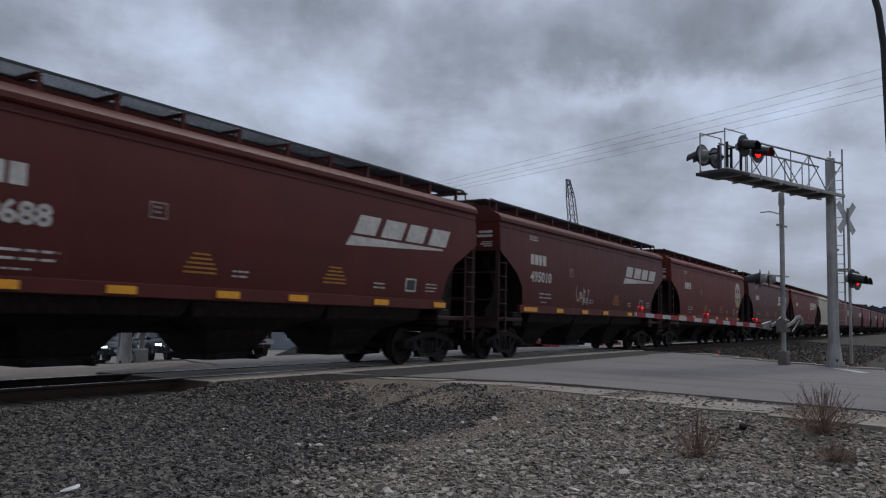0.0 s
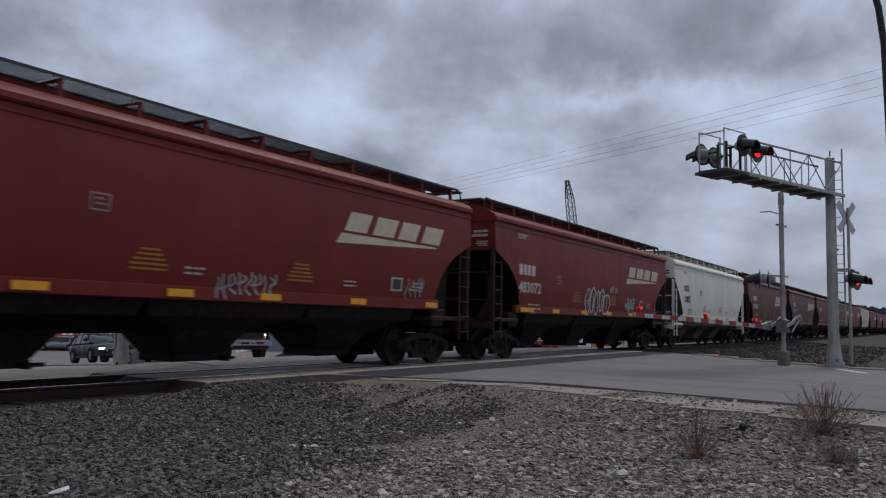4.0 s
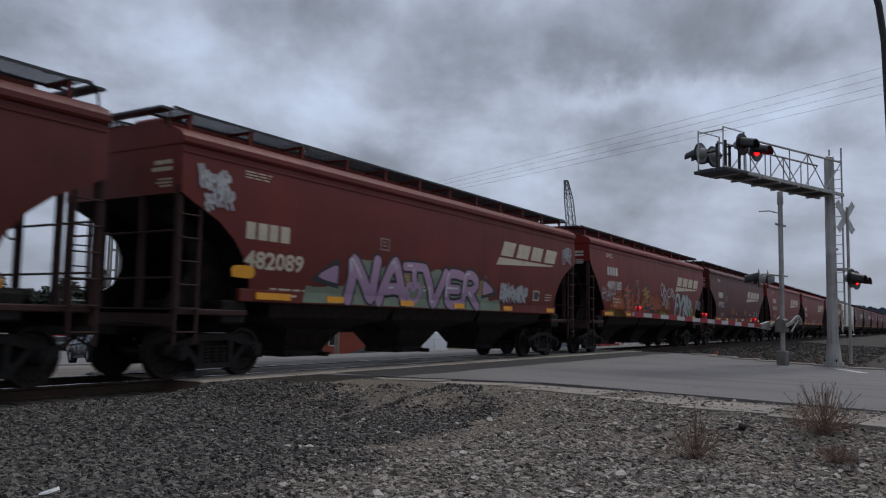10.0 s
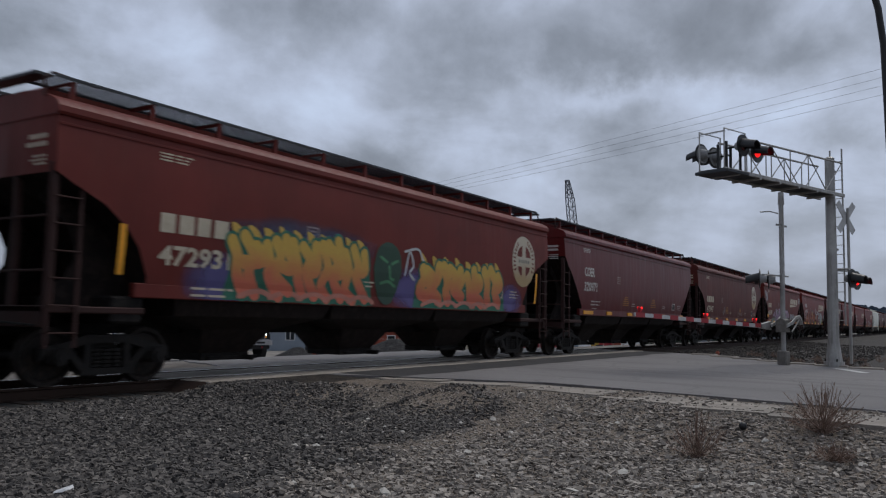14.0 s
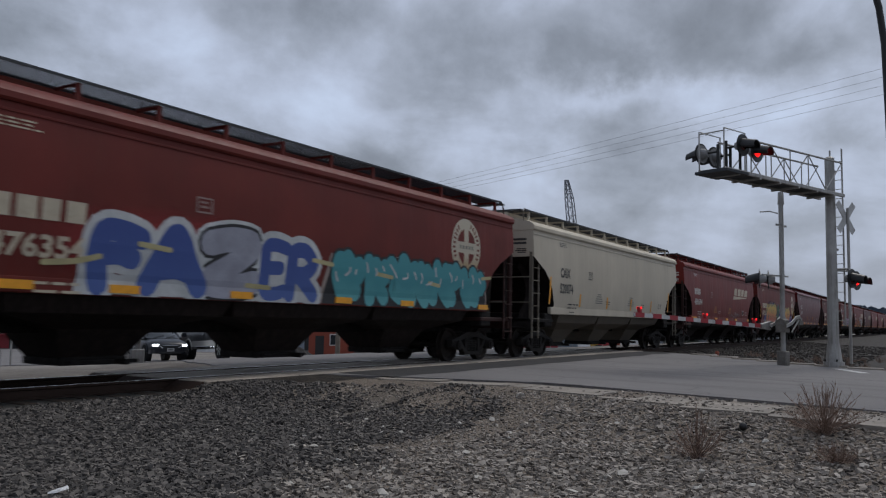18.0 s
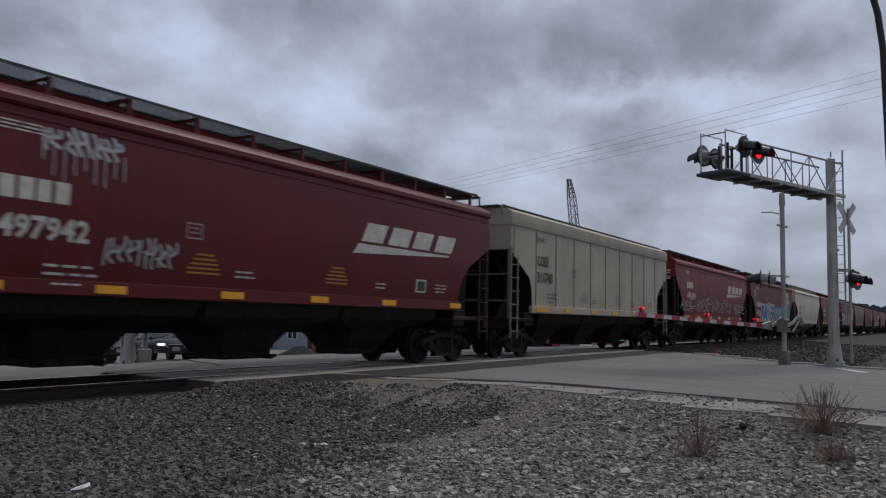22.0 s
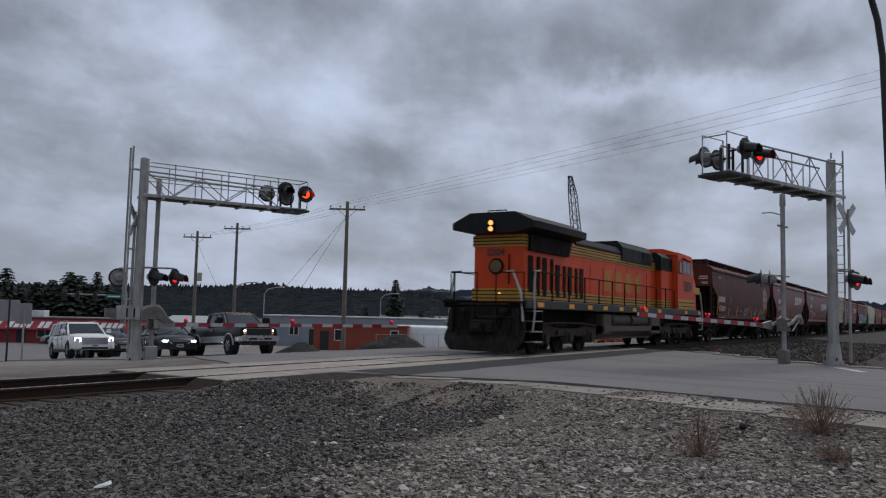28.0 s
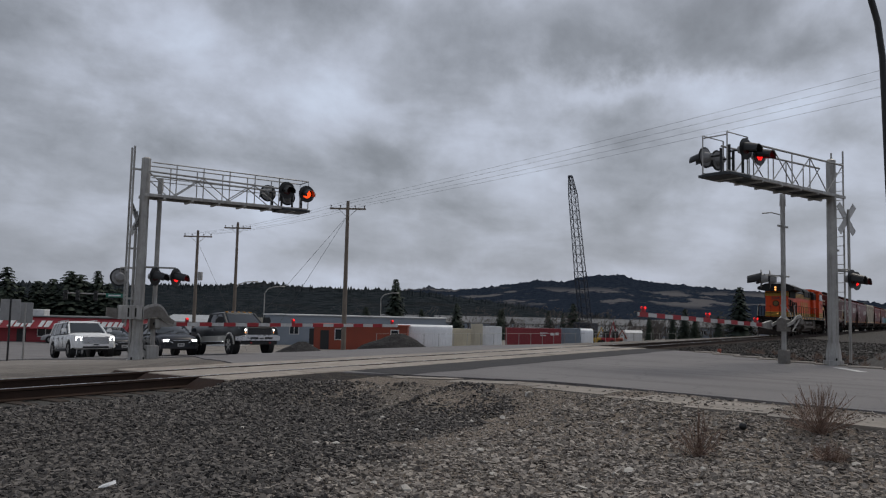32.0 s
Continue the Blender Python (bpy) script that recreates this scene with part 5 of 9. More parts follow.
c, lv, en = hopper(-51.1, -32.98, RED, "curve", number="482845", label="red grain hopper car with a faint tag low down", seed=7, at=(-6.3, 2.7), fit=(1.2, 1.6), logo_at=(3.2, 3.03), slip=-0.36)
scrawl(c, lv, "****", -0.4, 1.2, 1.5, 0.38, 15, 0.04, 0.15)
scrawl(c, lv, "**", 5.6, 6.3, 1.65, 0.45, 16, 0.035)
c, lv, en = hopper(-69.1, -51.1, RED, "angle", number="488189", label="red grain hopper car with white stencils", seed=9, at=(-5.68, 2.95), fit=(1.5, 1.72), logo_at=(2.98, 3.06), slip=-0.25)
c, lv, en = hopper(-86.6, -69.1, BROWN, "poly", number="491921", label="dull brown grain hopper car with white stencils", seed=11, at=(-5.74, 2.75), fit=(1.2, 1.48), logo_at=(2.45, 3.0), frame_at=(-3.87, 2.58), slip=-0.30)

# flame letters on an orange haze
c, lv, en = hopper(-104.72, -86.6, RED, "angle", number="489185", label="red grain hopper car with orange and black flame graffiti", seed=13, at=(-6.35, 3.0), fit=(1.22, 1.66), logo_at=(3.3, 3.02), slip=-0.22)
mist(c, lv, "orange_low", -4.3, 1.85, 2.2, 0.75, (0.40, 0.09, 0.02))
mist(c, lv, "orange_mid", -0.6, 1.95, 2.4, 0.8, (0.34, 0.08, 0.025))
mist(c, lv, "olive_foot", -5.2, 1.50, 1.4, 0.24, (0.36, 0.28, 0.06))
mist(c, lv, "olive_end", 1.1, 1.55, 1.3, 0.3, (0.32, 0.24, 0.05))
ink_black, flame, gold = spray(*BLACKS), spray(*FLAME), spray(*AMBER)
filled(c, lv, [(-4.5, 2.35), (-4.3, 2.62), (-3.95, 2.76), (-3.55, 2.66), (-3.42, 2.42), (-3.58, 2.22), (-3.35, 2.05), (-3.30, 1.75), (-3.18, 1.50), (-3.7, 1.50), (-4.1, 1.52), (-4.15, 1.9), (-4.4, 2.05)], ink_black, 0.008, "black flame-filled letter")
filled(c, lv, [(-3.10, 1.50), (-2.98, 1.85), (-2.75, 2.35), (-2.72, 2.66), (-2.45, 2.72), (-2.35, 2.40), (-2.25, 1.9), (-2.05, 1.50), (-2.45, 1.55), (-2.55, 1.75), (-2.75, 1.55)], ink_black, 0.008, "black flame-filled letter")
filled(c, lv, [(-2.05, 2.60), (-1.75, 2.78), (-1.3, 2.82), (-0.98, 2.62), (-0.95, 2.35), (-1.15, 2.15), (-0.75, 2.0), (-0.3, 1.95), (0.25, 1.65), (0.10, 1.48), (-0.6, 1.62), (-1.1, 1.80), (-1.4, 1.55), (-1.85, 1.50), (-1.62, 1.95), (-1.72, 2.3)], ink_black, 0.008, "black flame-filled letter")
drawn(c, lv, [[(-4.3, 2.5), (-3.85, 2.66), (-4.1, 2.45), (-3.6, 2.5)], [(-4.35, 2.25), (-3.75, 2.32), (-4.05, 2.1), (-3.55, 2.1)], [(-4.1, 1.95), (-3.6, 1.98), (-3.95, 1.78), (-3.4, 1.82)], [(-4.0, 1.6), (-3.55, 1.68), (-3.4, 1.55)], [(-2.62, 2.6), (-2.45, 2.5), (-2.7, 2.35), (-2.42, 2.25), (-2.85, 2.0), (-2.5, 2.05), (-2.3, 1.85)], [(-3.0, 1.65), (-2.8, 1.75)], [(-2.3, 1.65), (-2.15, 1.55)]], 0.105, flame, 0.0125, "jagged orange flame strokes")
drawn(c, lv, [[(-1.95, 2.55), (-1.45, 2.72), (-1.65, 2.50), (-1.1, 2.58)], [(-1.85, 2.38), (-1.3, 2.45), (-1.55, 2.25), (-1.05, 2.36)]], 0.10, gold, 0.0125, "jagged amber flame strokes")
drawn(c, lv, [[(-1.6, 2.1), (-1.25, 2.15), (-1.35, 1.95), (-0.9, 1.98), (-0.7, 1.82), (-0.25, 1.85), (0.1, 1.65)], [(-1.7, 1.65), (-1.45, 1.75)]], 0.10, flame, 0.0125, "jagged orange flame strokes")
for k, (ch, a, b) in enumerate((("F", 2.95, 3.75), ("Y", 3.55, 4.6), ("*", 4.4, 5.3), ("*", 5.15, 6.0))):
    big_letter(c, lv, ch, a, b, 1.46, 2.66 - 0.04 * k, spray(*SILVERS), ink_black, None, 15 + k, 0.30, 0.009, 0.02, False, "silver")
mist(c, lv, "lime", 6.2, 1.75, 0.5, 0.4, (0.15, 0.25, 0.03))
drawn(c, lv, [[(0.75, 2.55), (0.62, 2.85), (0.85, 3.0), (1.05, 2.8), (0.95, 2.45), (0.72, 2.5)], [(1.25, 2.9), (1.15, 2.6), (1.3, 2.4), (1.5, 2.6), (1.3, 2.75)], [(1.95, 2.85), (1.7, 2.6), (1.8, 2.4), (2.1, 2.45)], [(2.2, 2.45), (2.25, 2.8), (2.5, 2.75), (2.35, 2.6), (2.6, 2.45), (2.55, 2.7), (2.85, 2.5), (2.75, 2.35)]], 0.06, spray(*PALE), 0.016, "looping white sprayed tag")
scrawl(c, lv, "***", 0.95, 1.75, 1.9, 0.42, 17, 0.05, 0.0)
scrawl(c, lv, "***", 6.85, 7.7, 1.95, 0.45, 18, 0.05, 0.0)
scrawl(c, lv, "****", -6.9, -5.4, 2.0, 0.42, 19, 0.05, 0.1)

# pink block letters before a pale green cloud
c, lv, en = hopper(-123.45, -104.72, RED2, "curve", number="482089", ink=CREAMPAINT, label="weathered red grain hopper car with purple block graffiti", seed=15, at=(-7.09, 2.56), fit=(1.22, 1.62), logo_at=(3.04, 3.05), slip=-0.04)
green_cloud, pinkish, purple = spray("cloud_green", (0.20, 0.25, 0.18)), faded("mauve", (0.40, 0.25, 0.36), (0.30, 0.19, 0.30), 1.6, 2.4), spray(*BLACKS)
backing(c, lv, -5.1, 2.9, 1.43, 1.75, green_cloud, 34, 0.0042, 0.08)
backing(c, lv, -3.9, 2.2, 1.5, 2.36, green_cloud, 35, 0.0046, 0.14)
for k, (ch, a, b, top) in enumerate((("N", -4.1, -2.85, 2.54), ("A", -2.9, -1.75, 2.55), ("T", -1.95, -0.95, 2.52), ("V", -1.1, 0.1, 2.45), ("E", -0.05, 0.95, 2.45), ("R", 0.8, 1.85, 2.46))):
    low = 1.95 if ch == "T" else 1.42
    big_letter(c, lv, ch, a, b, low, top, pinkish, purple, None, 31 + k, 0.30 if ch != "T" else 0.42, 0.008 + 0.0012 * (k % 2), 0.05, True, "dusty pink")
drawn(c, lv, [[(-1.75, 1.85), (-1.6, 1.98), (-1.45, 1.86), (-1.3, 1.98), (-1.12, 1.82), (-1.4, 1.52), (-1.72, 1.75)]], 0.14, pinkish, 0.014, "pink heart scroll")
for x, d in ((-4.3, -1), (2.0, 1)):
    filled(c, lv, [(x, 1.75), (x, 2.28), (x + d * 0.15, 2.36), (x + d * 0.85, 1.95), (x + d * 0.7, 1.85)], purple, 0.0062)
    filled(c, lv, [(x + d * 0.06, 1.86), (x + d * 0.06, 2.18), (x + d * 0.2, 2.22), (x + d * 0.68, 1.98)], pinkish, 0.0078, "pink arrow tip of the piece")
scrawl(c, lv, "******", 3.05, 4.8, 1.74, 0.42, 25, 0.085, 0.1)
scrawl(c, lv, "******", 3.08, 4.8, 1.74, 0.44, 26, 0.05, 0.12)
scrawl(c, lv, "****", -8.3, -7.5, 3.3, 0.36, 27, 0.06, 0.0)
scrawl(c, lv, "***", -8.1, -7.4, 3.0, 0.34, 28, 0.06, 0.0)
scrawl(c, lv, "***", 7.5, 8.3, 3.1, 0.5, 29, 0.05, 0.0)
filled(c, lv, [(-7.35, 1.84), (-6.85, 1.84), (-6.85, 2.04), (-7.35, 2.04)], YELLOW, 0.009)

c, lv, en = hopper(-142.25, -123.45, OLDRED, "curve", number="475947", ink=CREAMPAINT, logo="round", label="faded red grain hopper car with a round cream emblem", seed=16, at=(-6.69, 2.42), fit=(1.55, 1.46), logo_at=(6.24, 3.03), frame_at=(-3.3, 2.45), slip=-0.10)
tags(c, lv, [(-2.9, -2.3, 1.7, 2.25, 3, 30), (1.2, 2.4, 1.7, 2.0, 3, 31)], ("faint", (0.2, 0.15, 0.15)), 0.04)
c, lv, en = hopper(-160.0, -142.25, MAROON, "angle", number="320971", logo=None, label="glossy maroon grain hopper car with white stencils", seed=19, mark="COER", at=(-6.34, 2.83), fit=(1.0, 1.28), slip=-0.07)

# yellow to orange piece in two halves round a green mask shape
c, lv, en = hopper(-178.7, -160.0, RED2, "curve", number="472931", ink=CREAMPAINT, logo="round", stripes=((-7.2, 1.75, 2.55), (8.0, 1.7, 2.65)), yellow=False, label="weathered red hopper car under yellow and green graffiti", seed=20, at=(-6.50, 2.50), fit=(1.55, 1.6), logo_at=(7.08, 2.97), slip=-0.25)
sunrise, deep_green = faded("sunrise", (0.56, 0.36, 0.06), (0.55, 0.13, 0.07), 1.75, 2.45), spray(*GREEN)
mist(c, lv, "violet_rear", -4.9, 1.75, 1.2, 0.6, (0.10, 0.09, 0.24))
mist(c, lv, "violet_mid", 0.9, 1.85, 0.9, 0.6, (0.12, 0.10, 0.27))
mist(c, lv, "violet_front", 6.2, 1.75, 0.9, 0.55, (0.12, 0.10, 0.27))
mist(c, lv, "blue_rim", -2.8, 2.6, 2.6, 0.5, (0.04, 0.07, 0.14))
for a, b, z, n, seed in ((-4.85, -0.75, 2.72, 5, 41), (1.3, 5.75, 2.62, 4, 46)):
    backing(c, lv, a + 0.1, b - 0.1, 1.43, z - 0.16, deep_green, seed, 0.0046, 0.12)
    w = (b - a) / n
    for k in range(n):
        ch = "*"
        big_letter(c, lv, ch, a + k * w - 0.04, a + (k + 1) * w + 0.06, 1.44, z + (0.08 if k % 2 else -0.02), sunrise, deep_green, None, seed + k, 0.36, 0.008 + 0.0012 * (k % 2), -0.12, False, "yellow and orange")
    rng = random.Random(seed)
    for k in range(n * 2):
        x = a + (k + 0.5) * (b - a) / (n * 2)
        filled(c, lv, [(x - 0.16, z - 0.25), (x - 0.30, z + 0.12 + rng.uniform(-0.05, 0.06)), (x - 0.02, z + 0.02), (x + 0.14, z - 0.3)], sunrise, 0.0075)
    bars_low = [[(x, 1.50), (x + 0.5, 1.62), (x + 0.9, 1.50)] for x in [a + 0.2 + k * 0.8 for k in range(int((b - a) / 0.8))]]
    drawn(c, lv, bars_low, 0.10, spray(*SALMON), 0.0145)
dark_mask = spray("mask_green", (0.018, 0.06, 0.035))
filled(c, lv, [(-0.60, 2.3), (-0.45, 2.75), (-0.05, 2.92), (0.36, 2.74), (0.50, 2.35), (0.40, 1.9), (0.18, 1.52), (-0.2, 1.5), (-0.48, 1.85)], dark_mask, 0.010, "dark green rounded shape")
drawn(c, lv, [[(-0.35, 2.55), (-0.1, 2.45)], [(0.1, 2.42), (0.32, 2.5)], [(0.0, 2.35), (0.06, 2.1), (0.2, 2.05)], [(-0.3, 1.95), (0.0, 2.0), (0.25, 1.9)]], 0.07, spray("leaf_green", (0.08, 0.26, 0.12)), 0.0145)
drawn(c, lv, [[(0.65, 2.2), (0.8, 2.75), (1.0, 2.45), (0.85, 2.25), (1.05, 2.1)], [(0.6, 2.75), (1.15, 2.85), (1.4, 2.6)]], 0.06, spray(*PALE), 0.016, "white sprayed flourish")

c, lv, en = hopper(-197.7, -178.7, RED, "curve", number="480694", label="red grain hopper car with white stencils and scuffed lower side", seed=21, at=(-6.4, 2.75), fit=(1.2, 1.6), logo_at=(3.0, 3.03), slip=-0.40)
tags(c, lv, [(2.0, 4.5, 1.6, 2.0, 5, 51)], ("faint", (0.2, 0.15, 0.15)), 0.04)
c, lv, en = hopper(-215.28, -197.7, CREAM, "curve", GRIMYTAN, 3, CHUTEW, "520074", DARKPAINT, None, stripes=((-6.26, 1.72, 2.62), (-3.62, 1.70, 2.14), (-0.88, 1.68, 2.12), (1.92, 1.68, 2.14), (4.63, 1.67, 2.16), (7.2, 1.7, 2.6)), yellow=False, label="cream-grey grain hopper car with faded black stencils", seed=24, mark="CAIX", at=(-5.46, 2.66), fit=(0.84, 1.14), slip=-0.51)

# blue and teal pieces
c, lv, en = hopper(-234.45, -215.28, RED2, "curve", number="476354", ink=CREAMPAINT, logo="round", label="weathered red hopper car under blue and teal graffiti", seed=26, at=(-6.45, 2.45), fit=(1.52, 1.5), logo_at=(6.4, 3.1), frame_at=(-2.9, 2.9), slip=-0.38)
blue, lilac, white, teal = faded("royal_blue", (0.035, 0.07, 0.27), (0.06, 0.11, 0.33), 1.6, 2.4), spray(*LILAC), spray(*PALE), faded("sea_teal", (0.05, 0.27, 0.30), (0.10, 0.36, 0.38), 1.5, 2.0)
mist(c, lv, "red_glow", -3.0, 2.2, 2.9, 0.75, (0.35, 0.03, 0.03))
backing(c, lv, -4.8, 0.1, 1.43, 1.75, white, 60, 0.0042, 0.05)
for k, (ch, a, b, m, top) in enumerate((("F", -5.0, -3.85, blue, 2.60), ("A", -4.0, -2.62, blue, 2.62), ("Z", -2.75, -1.25, lilac, 2.74), ("E", -1.35, -0.5, blue, 2.62), ("R", -0.65, 0.35, blue, 2.60))):
    big_letter(c, lv, ch, a, b, 1.43, top, m, spray(*BLACKS) if m is lilac else white, white, 61 + k, 0.40, 0.008 + 0.0014 * (k % 2), 0.04, False, "blue" if m is blue else "pale lilac")
backing(c, lv, 0.75, 7.45, 1.43, 2.50, spray("beige_rim", (0.38, 0.31, 0.27)), 64, 0.0042, 0.10, 0.45)
backing(c, lv, 0.85, 7.40, 1.43, 2.40, spray(*BLACKS), 64, 0.0050, 0.10, 0.45)
for k, (ch, a, b) in enumerate((("*", 0.7, 2.0), ("*", 1.85, 3.0), ("*", 2.8, 4.2), ("*", 4.0, 5.2), ("*", 5.0, 6.2), ("*", 6.05, 7.5))):
    big_letter(c, lv, ch, a, b, 1.43, 2.62 - 0.03 * (k % 2), teal, spray(*BLACKS), None, 70 + k, 0.44, 0.0085 + 0.0012 * (k % 2), 0.03, True, "teal")
drawn(c, lv, [[(-5.6, 1.85), (-5.1, 1.9), (-4.7, 2.0)], [(-4.0, 2.25), (-3.4, 2.2)], [(0.2, 2.3), (0.8, 2.25)], [(2.4, 2.15), (3.0, 2.1)], [(4.6, 2.05), (5.1, 2.0)], [(-1.6, 1.7), (-1.0, 1.68)], [(7.3, 2.3), (7.8, 2.35)]], 0.09, spray("butter", (0.52, 0.46, 0.24)), 0.0165, "short butter-yellow sprayed dashes")
drawn(c, lv, [[(-7.6, 2.75), (-7.3, 3.5), (-6.9, 3.3), (-7.2, 3.0), (-6.8, 2.8), (-7.4, 2.45)], [(-7.7, 2.9), (-7.0, 3.6), (-6.7, 3.2)]], 0.07, spray("pale_mint", (0.30, 0.37, 0.37)), 0.016, "pale mint looping tag")

c, lv, en = hopper(-252.35, -234.45, RED, "angle", number="495490", label="red grain hopper car with long white scrawled tags", seed=27, at=(-6.18, 2.96), fit=(1.2, 1.7), logo_at=(2.85, 3.03), frame_at=(-2.77, 2.70), slip=-0.15)
scrawl(c, lv, "HORSE", -7.2, -5.2, 1.85, 0.50, 71)
scrawl(c, lv, "HORSE", -4.4, -1.75, 1.85, 0.62, 72, 0.065)
scrawl(c, lv, "LD", -1.6, -1.0, 2.25, 0.25, 75, 0.045)
scrawl(c, lv, "HORSE", -0.9, 1.7, 1.85, 0.55, 73)
scrawl(c, lv, "TTR", 1.75, 2.5, 2.28, 0.22, 76, 0.045)
scrawl(c, lv, "LD HORSE", 2.65, 7.5, 1.90, 0.50, 74, 0.055, 0.2)

c, lv, en = hopper(-269.83, -252.35, BEIGE, "rib", DUSTYTAN, 3, GRIME, "311748", DARKPAINT, None, walk_drop=0.06, label="dusty beige ribbed hopper car with black stencils", seed=30, mark="COER", at=(-5.82, 2.93), fit=(0.93, 1.2), slip=-0.39)
c, lv, en = hopper(-287.75, -269.83, MAROON, "poly", number="497942", label="maroon grain hopper car with dripping white tag", seed=32, at=(-5.45, 2.73), fit=(1.1, 1.42), logo_at=(2.66, 2.86), frame_at=(-2.2, 2.45), slip=-0.39)
scrawl(c, lv, "****", -4.9, -3.5, 3.5, 0.32, 81, 0.06, 0.0)
drips = [[(-4.85 + k * 0.17, 3.6), (-4.85 + k * 0.17, 3.6 - 0.25 - 0.28 * abs(math.sin(k * 2.3)))] for k in range(9)]
drawn(c, lv, drips, 0.022, spray("chalk_white", (0.42, 0.42, 0.43)), 0.014, "thin runs of white paint")
scrawl(c, lv, "*****", -3.85, -2.4, 1.9, 0.42, 82, 0.045, 0.25)
c, lv, en = hopper(-305.45, -287.75, MAROON, "poly", number="491470", label="maroon grain hopper car with white stencils", seed=34, blue=True, at=(-5.46, 2.73), fit=(1.22, 1.56), logo_at=(2.72, 3.04), slip=-0.45)
c, lv, en = hopper(-324.45, -305.45, RUSTBROWN, "curve", number="473089", ink=CREAMPAINT, logo="round", stripes=((-7.1, 1.62, 2.55), (-4.23, 1.62, 2.05), (-2.0, 1.62, 2.06), (2.65, 1.62, 2.06), (5.09, 1.62, 2.06), (7.8, 1.6, 2.8)), yellow=False, blue=True, label="faded red-brown hopper car with a round cream emblem", seed=36, at=(-6.83, 2.36), fit=(1.54, 1.65), logo_at=(7.1, 2.87), frame_at=(-4.0, 2.34), slip=-0.40)
drawn(c, lv, [[(-0.1, 1.7), (0.4, 2.1), (0.5, 1.75), (0.2, 1.65), (0.9, 2.1), (0.8, 1.7), (1.3, 2.15), (1.6, 2.0), (1.2, 1.7)], [(3.4, 1.8), (3.75, 2.2), (3.9, 1.85), (3.5, 1.7), (4.3, 1.9), (3.9, 2.1)]], 0.04, spray(*PALE), 0.014, "thin looping white tags")


# ---- the locomotive at the end of the train ----
def loco_truck_mesh():
    s = Shape()
    s.slab([(-2.75, 0.55), (-2.75, 0.85), (-2.3, 1.0), (-1.5, 0.98), (-1.1, 0.86), (1.1, 0.86), (1.5, 0.98), (2.3, 1.0), (2.75, 0.85), (2.75, 0.55), (2.4, 0.62), (1.6, 0.62), (1.2, 0.56), (0.5, 0.62), (-0.5, 0.62), (-1.2, 0.56), (-1.6, 0.62), (-2.4, 0.62)], -0.10, 0.10)
    for x in (-2.05, 0.0, 2.05):
        s.box(x - 0.26, x + 0.26, -0.16, 0.12, 0.32, 0.78, 0.04)
        s.rod((x, -0.26, 0.53), (x, 0.1, 0.53), 0.17, 14)
        for d in (-0.38, 0.38):
            for k in range(4):
                s.rod((x + d, -0.02, 0.34 + k * 0.08), (x + d, -0.02, 0.39 + k * 0.08), 0.10, 10)
    s.rod((-1.0, -0.2, 0.72), (-1.0, 0.05, 0.72), 0.10, 10)
    s.tube([(-2.6, -0.16, 1.0), (-1.0, -0.2, 1.06), (1.2, -0.2, 1.04), (2.6, -0.16, 0.95)], 0.035, 6)
    return s.mesh("truck_frame", surf("loco_truck_grey", (0.070, 0.052, 0.040), 0.75, 0.1, 0.4, 3.0, 50, 0.3, 0.01, (0.022, 0.016, 0.012), 0.6))


LWHEEL = wheelset_mesh(0.53, 0.75, 0.1)
SILVER = surf("rail_silver", (0.42, 0.41, 0.38), 0.5, 0.3, 0.2, 3.0, 50, 0.05)
TANKGREY = surf("tank_grey", (0.115, 0.088, 0.068), 0.7, 0.0, 0.35, 1.5, 40, 0.2, 0.01, (0.05, 0.04, 0.033), 0.6, True)
PILOT = surf("rusty_black_plate", (0.017, 0.012, 0.010), 0.8, 0.0, 0.4, 2.2, 40, 0.35, 0.012, (0.062, 0.040, 0.029), 0.55, True)
SOOT = surf("soot_black", (0.0085, 0.0065, 0.0055), 0.8, 0.0, 0.4, 1.5, 40, 0.15, 0.01, (0.034, 0.022, 0.015), 0.5)


